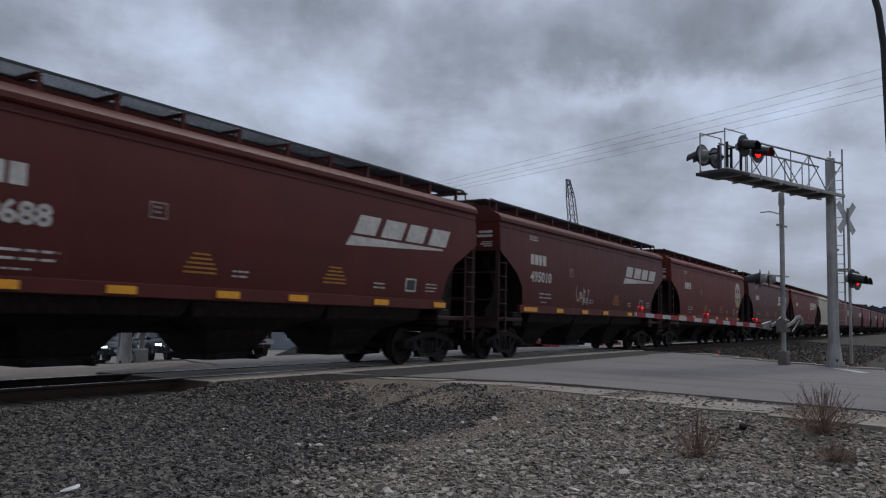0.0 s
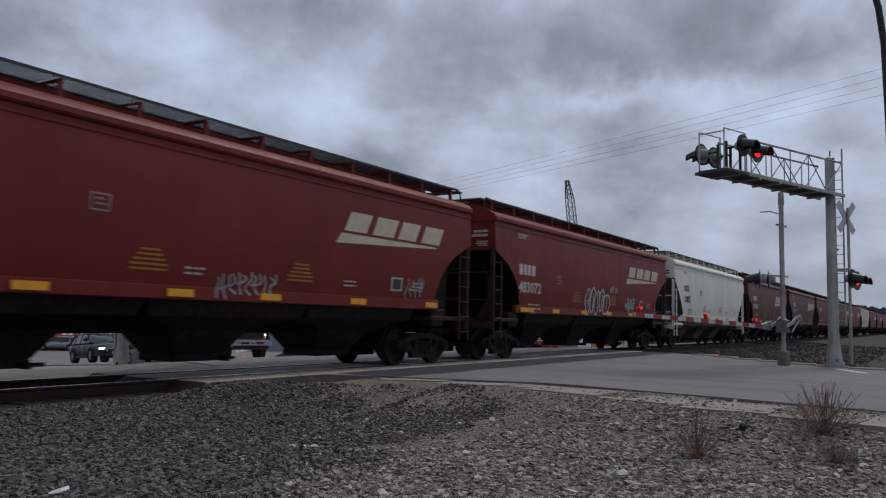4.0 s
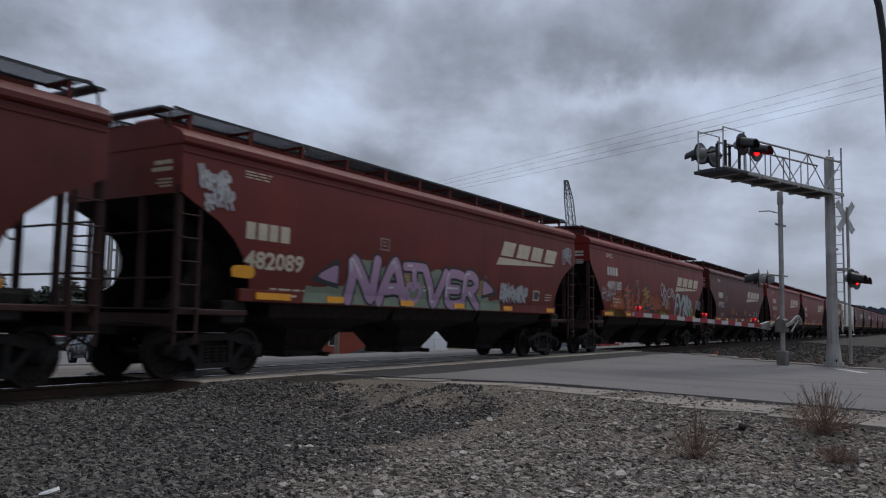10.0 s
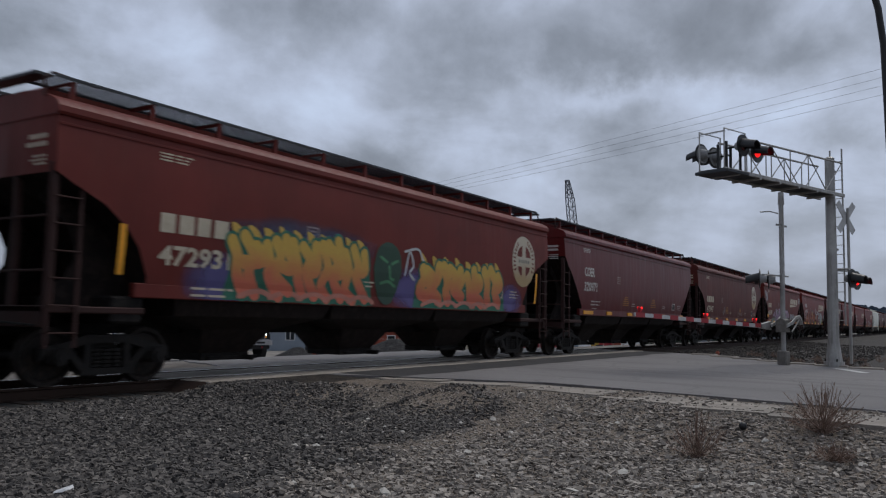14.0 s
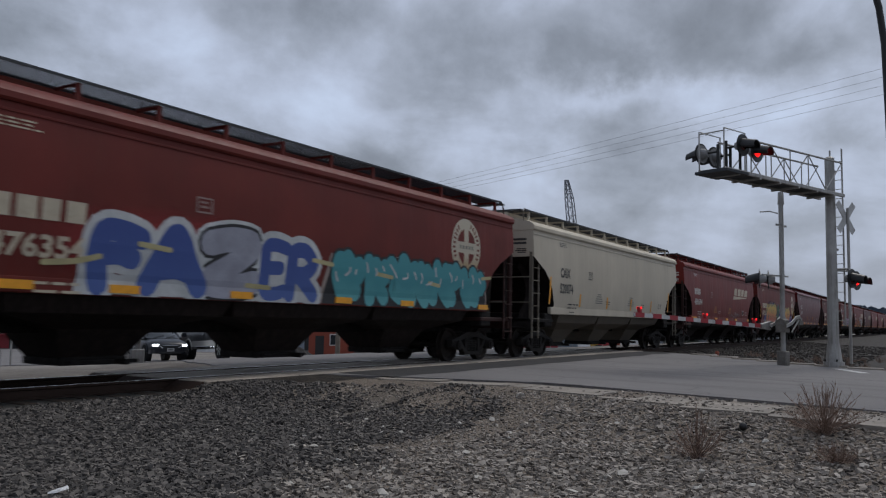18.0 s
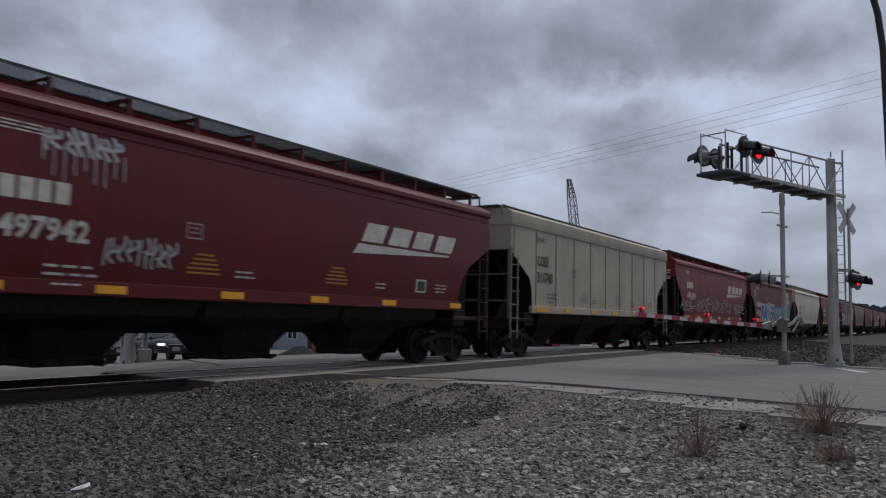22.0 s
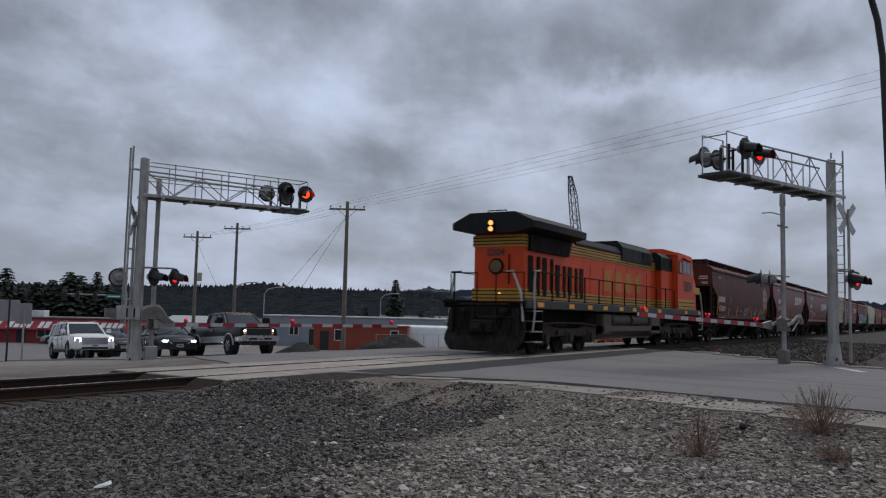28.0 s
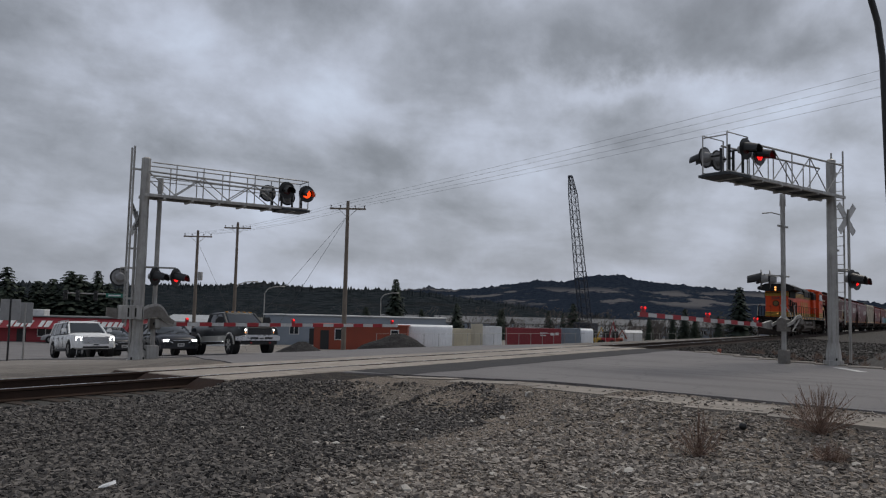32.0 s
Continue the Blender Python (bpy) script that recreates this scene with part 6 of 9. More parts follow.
def locomotive():
    eng = thing("locomotive", "orange, yellow and black diesel locomotive with lit headlights", "locomotive")
    train.append((eng, -335.95))
    part("frame", Shape().box(-10.25, 10.25, -1.52, 1.52, 1.52, 1.66, 0.02).box(-10.3, 10.0, -0.6, 0.6, 1.0, 1.55), SOOT, eng)
    for k in (-1, 1):
        part("side_sill", Shape().box(-10.3, 10.05, min(k * 1.47, k * 1.56), max(k * 1.47, k * 1.56), 1.50, 1.78, 0.015), surf("sill_grey", (0.028, 0.027, 0.027), 0.6, 0, 0.3, 2, 40, 0.1), eng)
        part("walkway", Shape().box(-10.4, 5.4, min(k * 0.9, k * 1.5), max(k * 0.9, k * 1.5), 1.66, 1.72), SOOT, eng)
    for i, x in enumerate([-9.6, -7.2, -5.6, -4.1, -2.4, -0.9, 0.6, 2.4, 6.6, 9.0]):
        part("reflector", Shape().box(x, x + 0.42, -1.585, -1.562, 1.56, 1.71), YELLOW, eng, "yellow reflective strip" if i == 0 else "")
    # long hood
    part("hood", Shape().box(-9.40, 5.6, -0.93, 0.93, 1.70, 4.02, 0.05), ORANGE, eng, "orange body of the long hood")
    part("hood_roof", Shape().loft([[(x, y, z) for y, z in ((-0.96, 3.94), (-0.97, 4.04), (-0.80, 4.28), (-0.5, 4.36), (0.5, 4.36), (0.8, 4.28), (0.97, 4.04), (0.96, 3.94))] for x in (-5.3, 5.55)]), BLACKP, eng, "black rounded hood roof")
    part("hood_band", Shape().box(-9.43, 5.58, -0.955, 0.955, 3.56, 3.935, 0.01), GOLD, eng, "yellow band along the hood")
    part("hood_band", Shape().box(-9.43, 5.58, -0.955, 0.955, 1.74, 2.16, 0.01), GOLD, eng, "yellow band along the foot of the hood")
    for z in (3.62, 3.73, 3.84, 1.82, 1.94, 2.06):
        part("band_line", Shape().box(-9.435, 5.585, -0.960, 0.960, z, z + 0.035), BLACKP, eng)
    # radiator wings at the end
    wing = [(-1.55, 4.12), (-1.56, 4.34), (-0.85, 4.66), (0.85, 4.66), (1.56, 4.34), (1.55, 4.12), (0.9, 3.98), (-0.9, 3.98)]
    part("radiator_wing", Shape().loft([[(x, y * kk, z) for y, z in wing] for x, kk in ((-9.85, 0.97), (-9.7, 1.0), (-5.75, 1.0), (-5.6, 0.97))]), BLACKP, eng, "overhanging black radiator housing", 20)
    for k in (-1, 1):
        part("radiator_screen", Shape().slab([(-9.1, 3.44), (-6.1, 3.44), (-5.8, 3.98), (-9.1, 3.98)], min(k * 0.94, k * 1.05), max(k * 0.94, k * 1.05)), SOOT, eng)
    part("wing_handrail", Shape().tube([(-9.5, -0.35, 4.66), (-9.5, -0.35, 4.76), (-9.5, 0.35, 4.76), (-9.5, 0.35, 4.66)], 0.02), SOOT, eng)
    for i in range(9):
        x = -9.05 + i * 0.52 + (0.1 if i % 2 else 0)
        part("louvre", Shape().box(x, x + (0.20 if i % 2 else 0.30), -0.965, -0.93, 1.95 if i % 3 else 2.05, 3.28 if i < 4 else 3.10), SOOT, eng, "dark louvred opening" if i == 0 else "")
    for i in range(7):
        x = -3.9 + i * 1.32
        part("hood_door", Shape().box(x, x + 1.24, -0.952, -0.93, 2.18, 3.34, 0.008), ORANGE, eng)
    # wider cabinet behind the cab
    part("equipment_cabinet", Shape().box(3.9, 5.58, -1.25, 1.25, 1.72, 3.60, 0.03), ORANGE, eng)
    part("cabinet_roof", Shape().loft([[(x, y, z) for y, z in ((-1.26, 3.60), (-1.26, 4.22), (-1.0, 4.44), (1.0, 4.44), (1.26, 4.22), (1.26, 3.60))] for x in (3.85, 5.56)]), BLACKP, eng)
    part("cabinet_band", Shape().box(3.89, 5.57, -1.256, 1.256, 1.74, 2.16, 0.01), GOLD, eng)
    for z in (1.82, 1.94, 2.06):
        part("band_line", Shape().box(3.888, 5.572, -1.262, 1.262, z, z + 0.035), BLACKP, eng)
    for x in (4.05, 4.85):
        part("vent_screen", Shape().box(x, x + 0.55, -1.275, -1.25, 3.70, 4.18), SOOT, eng)
    # exhaust and blower housings
    part("dynamic_brake_housing", Shape().loft([[(x, y, z) for y, z in ((-1.02, 3.75), (-1.02, 4.30), (-0.75, 4.58), (0.75, 4.58), (1.02, 4.30), (1.02, 3.75))] for x in (-0.6, 3.2)]), BLACKP, eng)
    part("vent_screen", Shape().box(1.9, 3.0, -1.05, -1.0, 3.82, 4.26), SOOT, eng)
    part("exhaust_stack", Shape().box(-4.6, -3.7, -0.3, 0.3, 4.3, 4.48, 0.04).rod((-5.0, -0.3, 4.3), (-5.0, -0.3, 4.5), 0.12, 10), SOOT, eng)
    # cab and nose
    cab = [(5.6, 1.7), (8.35, 1.7), (8.35, 3.55), (8.05, 4.35), (7.95, 4.52), (5.6, 4.58)]
    part("cab", Shape().slab(cab, -1.52, 1.52), ORANGE, eng, "orange driver's cab")
    part("cab_roof", Shape().loft([[(x, y, z + dz) for y, z in ((-1.50, 4.42), (-1.45, 4.55), (-0.8, 4.74), (0.8, 4.74), (1.45, 4.55), (1.50, 4.42))] for x, dz in ((5.5, 0.02), (7.9, -0.04), (8.25, -0.18))]), ORANGE, eng)
    nose = Shape().loft([[(8.3, y, z) for y, z in ((-1.5, 1.7), (1.5, 1.7), (1.5, 3.62), (-1.5, 3.62))], [(9.55, y, z) for y, z in ((-1.32, 1.7), (1.32, 1.7), (1.28, 3.2), (-1.28, 3.2))], [(9.85, y, z) for y, z in ((-1.0, 1.75), (1.0, 1.75), (0.95, 3.0), (-0.95, 3.0))]])
    part("nose", nose, ORANGE, eng)
    for k in (-1, 1):
        part("nose_band", Shape().box(8.36, 9.5, min(k * 1.36, k * 1.515), max(k * 1.36, k * 1.515), 2.62, 2.98, 0.01), GOLD, eng)
        part("cab_band", Shape().box(5.62, 8.36, min(k * 1.50, k * 1.54), max(k * 1.50, k * 1.54), 1.80, 2.28, 0.01), GOLD, eng)
        for z in (1.92, 2.10):
            part("band_line", Shape().box(5.63, 8.35, min(k * 1.50, k * 1.545), max(k * 1.50, k * 1.545), z, z + 0.04), BLACKP, eng)
        for j, (x0, x1, z0, z1) in enumerate(((5.75, 6.15, 3.55, 4.2), (6.45, 7.0, 3.58, 4.25), (7.05, 7.55, 3.58, 4.25), (7.75, 8.02, 3.5, 4.15))):
            w = part("window", Shape().box(x0, x1, min(k * 1.49, k * 1.545), max(k * 1.49, k * 1.545), z0, z1, 0.01), SILVER if 0 < j else SOOT, eng)
            part("pane", Shape().box(x0 + 0.05, x1 - 0.05, min(k * 1.545, k * 1.552), max(k * 1.545, k * 1.552), z0 + 0.05, z1 - 0.05), GLASS, w)
        part("window_visor", Shape().slab([(6.35, 4.30), (7.7, 4.22), (7.7, 4.26), (6.35, 4.36)], min(k * 1.52, k * 1.68), max(k * 1.52, k * 1.68)), ORANGE, eng)
    part("windscreen", Shape().slab([(8.36, 3.62), (8.38, 3.62), (8.12, 4.3), (8.10, 4.3)], -1.2, 1.2), GLASS, eng)
    s = Shape()
    pts, fs = text_mesh("5204", 0.72)
    part("engine_number", s.add([(6.55 + a * 0.95, -1.548, 2.72 + b) for a, b in pts], fs), DARKPAINT, eng, "black engine number on the cab")
    pts, fs = text_mesh("5204", 0.34)
    part("engine_number", Shape().add([(-9.445, 0.42 - a, 3.26 + b) for a, b in pts], fs), DARKPAINT, eng, "black engine number on the hood's end")
    for i in range(4):
        x = -2.5 + i * 1.2
        part("owner_mark", Shape().box(x, x + 0.72, -0.962, -0.953, 2.36, 3.22), FADEDGOLD, eng, "large faded yellow block of the owner's mark" if i == 0 else "")
    part("emblem", Shape().rod((-9.46, 0.05, 2.90), (-9.40, 0.05, 2.90), 0.27, 20), SOOT, eng)
    part("emblem_ring", Shape().rod((-9.47, 0.05, 2.90), (-9.455, 0.05, 2.90), 0.21, 20), surf("brass_dull", (0.16, 0.10, 0.04), 0.5, 0.4), eng)
    part("end_seam", Shape().box(-9.44, -9.40, -0.44, -0.41, 2.3, 3.30), SOOT, eng)
    # lit lamps at the end
    for z in (4.10, 4.30):
        h = part("headlight", Shape().rod((-9.92, 0.0, z), (-9.75, 0.0, z), 0.13, 14), SOOT, eng)
        part("lens", Shape().rod((-9.935, 0.0, z), (-9.92, 0.0, z), 0.085, 14), LAMPLIT, h, "lit warm yellow lens")
    part("marker_light", Shape().rod((-9.47, -0.1, 2.0), (-9.44, -0.1, 2.0), 0.03, 8), LAMPLIT, eng)
    # pilots, steps, couplers
    for e in (-1, 1):
        x = 10.22 if e < 0 else 10.25
        # end plate with clipped shoulders
        rim = [(-1.02, 1.64), (1.02, 1.64), (1.34, 1.42), (1.42, 0.92), (1.40, 0.70), (-1.40, 0.70), (-1.42, 0.92), (-1.34, 1.42)]
        part("pilot", Shape().loft([[(e * (x - 0.14), y, z) for y, z in rim], [(e * (x - 0.02), y, z) for y, z in rim], [(e * x, y * 0.98, z - 0.01) for y, z in rim]]), PILOT, eng, "rusty black end plate")
        rings = []
        for z, out, half_w in ((0.80, 0.0, 1.40), (0.62, 0.06, 1.44), (0.45, 0.14, 1.42), (0.28, 0.20, 1.30), (0.12, 0.22, 1.14)):
            rings.append([(e * (x + out), -half_w, z), (e * (x + out + 0.10), 0.0, z), (e * (x + out), half_w, z), (e * (x + out - 0.10), half_w, z), (e * (x + out), 0.0, z), (e * (x + out - 0.10), -half_w, z)])
        part("plough", Shape().loft(rings), PILOT, eng, "rusty black snow plough with clipped corners")
        for j in range(4):
            part("pilot_bracket", Shape().box(min(e * x, e * (x + 0.16)), max(e * x, e * (x + 0.16)), -1.3 + j * 0.8, -1.2 + j * 0.8, 0.62 + 0.1 * (j % 2), 1.5, 0.02), IRON, eng)
        part("cut_lever", Shape().tube([(e * (x + 0.05), -1.4, 1.1), (e * (x + 0.12), -1.2, 1.22), (e * (x + 0.14), 0.0, 1.24)], 0.025, 6), IRON, eng)
        part("drawbar_box", Shape().box(min(e * x, e * (x + 0.25)), max(e * x, e * (x + 0.25)), -0.42, 0.42, 0.70, 1.12, 0.04), IRON, eng)
        cp = part("coupler", COUPLER, None, eng)
        cp.matrix_basis = pose(e * (11.15 - (0.1 if e < 0 else 0)), 0, 0, 0, 0, 0 if e > 0 else 180)
        for j in range(5):
            y = -1.0 + j * 0.38 + (0.25 if j > 2 else 0)
            part("air_hose", Shape().tube([(e * x, y, 1.15), (e * (x + 0.16), y, 1.05), (e * (x + 0.20), y + 0.05, 0.8), (e * (x + 0.10), y + 0.12, 0.6)], 0.03, 6), RUBBER, eng)
        for y in (-0.75, 0.72):
            part("hose_rack", Shape().box(min(e * x, e * (x + 0.12)), max(e * x, e * (x + 0.12)), y - 0.16, y + 0.16, 1.30, 1.52, 0.03).rod((e * (x + 0.1), y, 1.40), (e * (x + 0.2), y, 1.34), 0.07, 10), PILOT, eng)
        part("anticlimber", Shape().box(min(e * (x - 0.1), e * (x + 0.10)), max(e * (x - 0.1), e * (x + 0.10)), -0.98, 0.98, 1.57, 1.66, 0.02), PILOT, eng)
        part("cable_loop", Shape().tube([(e * x, -0.9, 1.35), (e * (x + 0.14), -0.5, 1.18), (e * (x + 0.14), 0.1, 1.2), (e * x, 0.5, 1.4)], 0.035, 6), RUBBER, eng)
        for k in (-1, 1):
            for j in range(4):
                z = 0.42 + j * 0.33
                part("step", Shape().box(e * (x - 0.75) - 0.28, e * (x - 0.75) + 0.28, min(k * 1.22, k * 1.55), max(k * 1.22, k * 1.55), z, z + 0.04), SILVER if k < 0 else SOOT, eng)
            part("step_side", Shape().box(e * (x - 1.06) - 0.02, e * (x - 1.06) + 0.02, min(k * 1.15, k * 1.55), max(k * 1.15, k * 1.55), 0.40, 1.7), SOOT, eng)
            part("grab_iron", Shape().tube([(e * (x - 0.35), k * 1.54, 0.75), (e * (x - 0.40), k * 1.58, 1.3), (e * (x - 0.42), k * 1.55, 1.9), (e * (x - 0.55), k * 1.50, 2.72), (e * (x - 0.95), k * 1.48, 2.74)], 0.034, 6), SILVER, eng, "bent pale handrail beside the steps")
        part("end_handrail", Shape().tube([(e * (x - 0.1), -1.35, 1.66), (e * (x - 0.1), -1.35, 2.65), (e * (x - 0.1), -0.35, 2.65), (e * (x - 0.1), -0.35, 1.66)], 0.022, 6), SOOT, eng)
        part("end_handrail", Shape().tube([(e * (x - 0.1), 1.35, 1.66), (e * (x - 0.1), 1.35, 2.65), (e * (x - 0.1), 0.35, 2.65), (e * (x - 0.1), 0.35, 1.66)], 0.022, 6), SOOT, eng)
    part("stair_rail", Shape().tube([(-9.46, -0.35, 2.72), (-9.75, -0.75, 2.72), (-10.2, -1.3, 1.95), (-10.3, -1.42, 1.1)], 0.038, 6), SILVER, eng, "slanted pale handrail at the hood's end")
    for k in (-1, 1):
        part("side_handrail", Shape().tube([(-9.9, k * 1.48, 2.70), (5.2, k * 1.48, 2.70)], 0.022, 6), SOOT, eng)
        for i in range(12):
            x = -9.7 + i * 1.35
            part("handrail_post", Shape().box(x - 0.02, x + 0.02, k * 1.48 - 0.02, k * 1.48 + 0.02, 1.66, 2.70), SOOT, eng)
    # tank and running gear
    tank = [(-3.3, 0.42), (3.0, 0.42), (3.3, 0.6), (3.3, 1.45), (-3.6, 1.45), (-3.6, 0.6)]
    part("fuel_tank", Shape().slab(tank, -1.0, 1.0).loft([[(-3.6, -1.0, 0.5), (-3.6, -1.42, 0.75), (-3.6, -1.42, 0.95), (-3.6, -1.0, 0.98)], [(3.3, -1.0, 0.5), (3.3, -1.42, 0.75), (3.3, -1.42, 0.95), (3.3, -1.0, 0.98)]]), TANKGREY, eng)
    for x0, x1 in ((-2.6, -0.7), (-0.4, 1.5)):
        part("air_tank", Shape().rod((x0, -1.18, 1.20), (x1, -1.18, 1.20), 0.24, 16), TANKGREY, eng, smooth=40)
    part("tank_end", Shape().box(1.9, 3.2, -1.42, -1.0, 0.6, 1.45, 0.04), TANKGREY, eng)
    part("tank_end", Shape().box(-3.6, -2.75, -1.40, -1.0, 0.6, 1.45, 0.06), TANKGREY, eng)
    me = loco_truck_mesh()
    for x in (-6.75, 6.65):
        t = part("truck", Shape().box(-2.4, 2.4, -0.75, 0.75, 0.72, 1.02, 0.05).box(-0.5, 0.5, -0.5, 0.5, 1.0, 1.52), SOOT, eng)
        t.location = (x, 0, 0)
        for k in (-1, 1):
            f = part("truck_frame", me, None, t)
            f.matrix_basis = pose(0, k * 1.08, 0, 0, 0, 0 if k < 0 else 180)
        for d in (-2.05, 0.0, 2.05):
            w = part("wheelset", LWHEEL, None, t)
            w.matrix_parent_inverse = Matrix.Translation((d, 0, 0.53))
            loco_wheels.append(w)
    # true length over the end plates
    for p in eng.children:
        if p.name.split(".")[0] in ("truck", "coupler"):
            p.location.x = p.location.x * 1.045 - 0.25
        else:
            for v in p.data.vertices:
                v.co.x = v.co.x * 1.068 - 0.44
            for q in p.children:
                for v in q.data.vertices:
                    v.co.x = v.co.x * 1.068 - 0.44
    return eng


locomotive()


# ---- crossing signals ----
GREYDISC = surf("disc_back_grey", (0.30, 0.30, 0.30), 0.6, 0.2, 0.2, 4, 50, 0.05)
GATEWHITE = surf("gate_white", (0.56, 0.56, 0.55), 0.6, 0.0, 0.15, 3, 40, 0.03, 0.003, (0.25, 0.24, 0.23), 0.35)
GATERED = surf("gate_red", (0.36, 0.022, 0.03), 0.5, 0.0, 0.2, 3, 40, 0.03)
CASTING = surf("weathered_casting", (0.22, 0.205, 0.185), 0.7, 0.2, 0.4, 5.0, 50, 0.2, 0.008, (0.09, 0.075, 0.06), 0.6)
disc_mesh = Shape().rod((0, 0.0, 0), (0, -0.02, 0), 0.30, 24).mesh("background_disc", BLACK)
back_mesh = Shape().rod((0, 0.022, 0), (0, 0.0, 0), 0.25, 24).rod((0, 0.2, 0), (0, 0.0, 0), 0.10, 12, 0.17).mesh("lamp_back", GREYDISC)
visor = Shape()
for lo, hi, r0, r1 in ((0, 15, 0.185, 0.165),):
    ring = lambda y, r, sag: [(r * math.cos(math.pi * (-0.12 + 1.24 * i / 14)), y, r * math.sin(math.pi * (-0.12 + 1.24 * i / 14)) - sag) for i in range(15)]
    a, b = ring(-0.02, 0.19, 0.0), ring(-0.42, 0.165, 0.08)
    a2, b2 = ring(-0.02, 0.18, 0.0), ring(-0.42, 0.155, 0.08)
    visor.v = a + b + a2 + b2
    visor.f = [(i, i + 1, 16 + i, 15 + i) for i in range(14)] + [(30 + i, 45 + i, 46 + i, 31 + i) for i in range(14)] + [(15 + i, 16 + i, 46 + i, 45 + i) for i in range(14)]
visor_mesh = visor.mesh("visor", BLACK)
lens_mesh = {k: Shape().rod((0, -0.02, 0), (0, -0.055, 0), 0.155, 20, 0.12).mesh("lens", m) for k, m in (("lit", REDLIT), ("amber", ORANGELIT), ("off", REDOFF))}


def flasher(owner, x, y, z, turn, state="off"):
    """A round warning lamp that faces its own -y."""
    d = part("background_disc", disc_mesh, None, owner)
    d.matrix_basis = pose(x, y, z, 0, 0, turn)
    part("lens", lens_mesh[state], None, d, "lit red lens" if state != "off" else "dark unlit lens")
    part("visor", visor_mesh, None, d)
    part("lamp_back", back_mesh, None, d)


def cantilever(name_label, base, turn, reach, arm_z, top_z, side, lamps, basket=False):
    """A signal mast with a railed walkway arm along its own +x. Heights count from the base."""
    m = thing("cantilever_signal", name_label, "crossing signal", pose(*base, 0, 0, turn), "crossing cantilevers")
    part("mast", Shape().rod((0, 0, 0), (0, 0, top_z), 0.17, 18, 0.145), GALV, m, "tall grey steel mast", 40)
    part("mast_cap", Shape().rod((0, 0, top_z), (0, 0, top_z + 0.05), 0.155, 18, 0.09), GALV, m)
    part("foot", Shape().rod((0, 0, -0.3), (0, 0, 0.06), 0.30, 16).rod((0, 0, 0.06), (0, 0, 0.62), 0.25, 16, 0.178), GALV, m)
    for i in range(4):
        a = math.pi * (i + 0.5) / 2
        part("bolt", Shape().rod((0.26 * math.cos(a), 0.26 * math.sin(a), 0.05), (0.26 * math.cos(a), 0.26 * math.sin(a), 0.14), 0.025, 6), IRON, m)
    # ladder up the mast
    lx = -0.42
    lad = Shape()
    for y in (-0.19, 0.19):
        lad.box(lx - 0.03, lx + 0.03, y - 0.015, y + 0.015, 1.2, top_z + 0.35)
    for i in range(int((top_z - 1.0) / 0.3)):
        lad.rod((lx, -0.19, 1.35 + i * 0.3), (lx, 0.19, 1.35 + i * 0.3), 0.012, 6)
    part("ladder", lad, GALV, m, "narrow steel ladder beside the mast")
    for z in (2.0, 3.6, arm_z + 0.8):
        part("bracket", Shape().box(lx, 0.0, -0.03, 0.03, z - 0.03, z + 0.03), GALV, m)
    # walkway arm: two floor beams, grating, two trusses of tubes, handrail
    for y in (-0.38, 0.38):
        part("floor_beam", Shape().box(-0.1, reach, y - 0.04, y + 0.04, arm_z - 0.10, arm_z, 0.008), GALV, m)
        if basket:
            part("truss_chord", Shape().rod((0, y, arm_z + 0.98), (reach * 0.86, y, arm_z + 0.90), 0.032, 8), GALV, m)
            part("handrail", Shape().tube([(reach - 1.0, y, arm_z), (reach - 1.0, y, arm_z + 1.05), (reach, y, arm_z + 1.05), (reach, y, arm_z)], 0.022, 6), GALV, m)
        else:
            part("truss_chord", Shape().rod((0, y, arm_z + 0.72), (reach * 0.82, y, arm_z + 0.62), 0.03, 8), GALV, m)
            part("handrail", Shape().tube([(0.1, y, arm_z + 1.02), (reach, y, arm_z + 0.98), (reach, y, arm_z)], 0.02, 6), GALV, m)
            part("mid_rail", Shape().rod((0.1, y, arm_z + 0.52), (reach * 0.85, y, arm_z + 0.50), 0.014, 6), GALV, m)
        n = 5
        for i in range(n):
            x0, x1 = reach * 0.8 * i / n, reach * 0.8 * (i + 1) / n
            zz = arm_z + (0.97 - 0.08 * i / n if basket else 0.70 - 0.1 * i / n)
            part("truss_brace", Shape().rod((x0, y, arm_z if i % 2 else zz), (x1, y, zz if i % 2 else arm_z), 0.018, 6), GALV, m)
            part("rail_post", Shape().rod((x1, y, arm_z), (x1, y, arm_z + (0.92 if basket else 1.0)), 0.018, 6), GALV, m)
    part("grating", Shape().box(0.15, reach, -0.34, 0.34, arm_z - 0.05, arm_z - 0.02), GRATE, m, "dark steel walkway grating")
    for i in range(6):
        x = reach * (i + 0.6) / 6.2
        part("cross_beam", Shape().box(x - 0.04, x + 0.04, -0.44, 0.44, arm_z - 0.15, arm_z - 0.10), GALV, m)
    part("end_basket", Shape().box(reach - 1.0, reach + 0.05, -0.5, 0.5, arm_z - 0.13, arm_z - 0.05, 0.01), GRATE, m)
    part("end_rail", Shape().tube([(reach, -0.38, arm_z + 0.98), (reach, 0.38, arm_z + 0.98)], 0.02, 6), GALV, m)
    for x, y, z, t, st in lamps:
        flasher(m, x, y, z, t, st)
        if z > arm_z:
            part("lamp_post", Shape().rod((x, 0, arm_z), (x, 0, z + 0.2), 0.04, 8).rod((x, 0, z), (x, y, z), 0.03, 8), BLACK, m)
        else:
            part("lamp_arm", Shape().tube([(0, 0, z + 0.3), (x, y * 0.8, z + 0.3), (x, y, z + 0.1)], 0.03, 6), GALV, m)
    return m


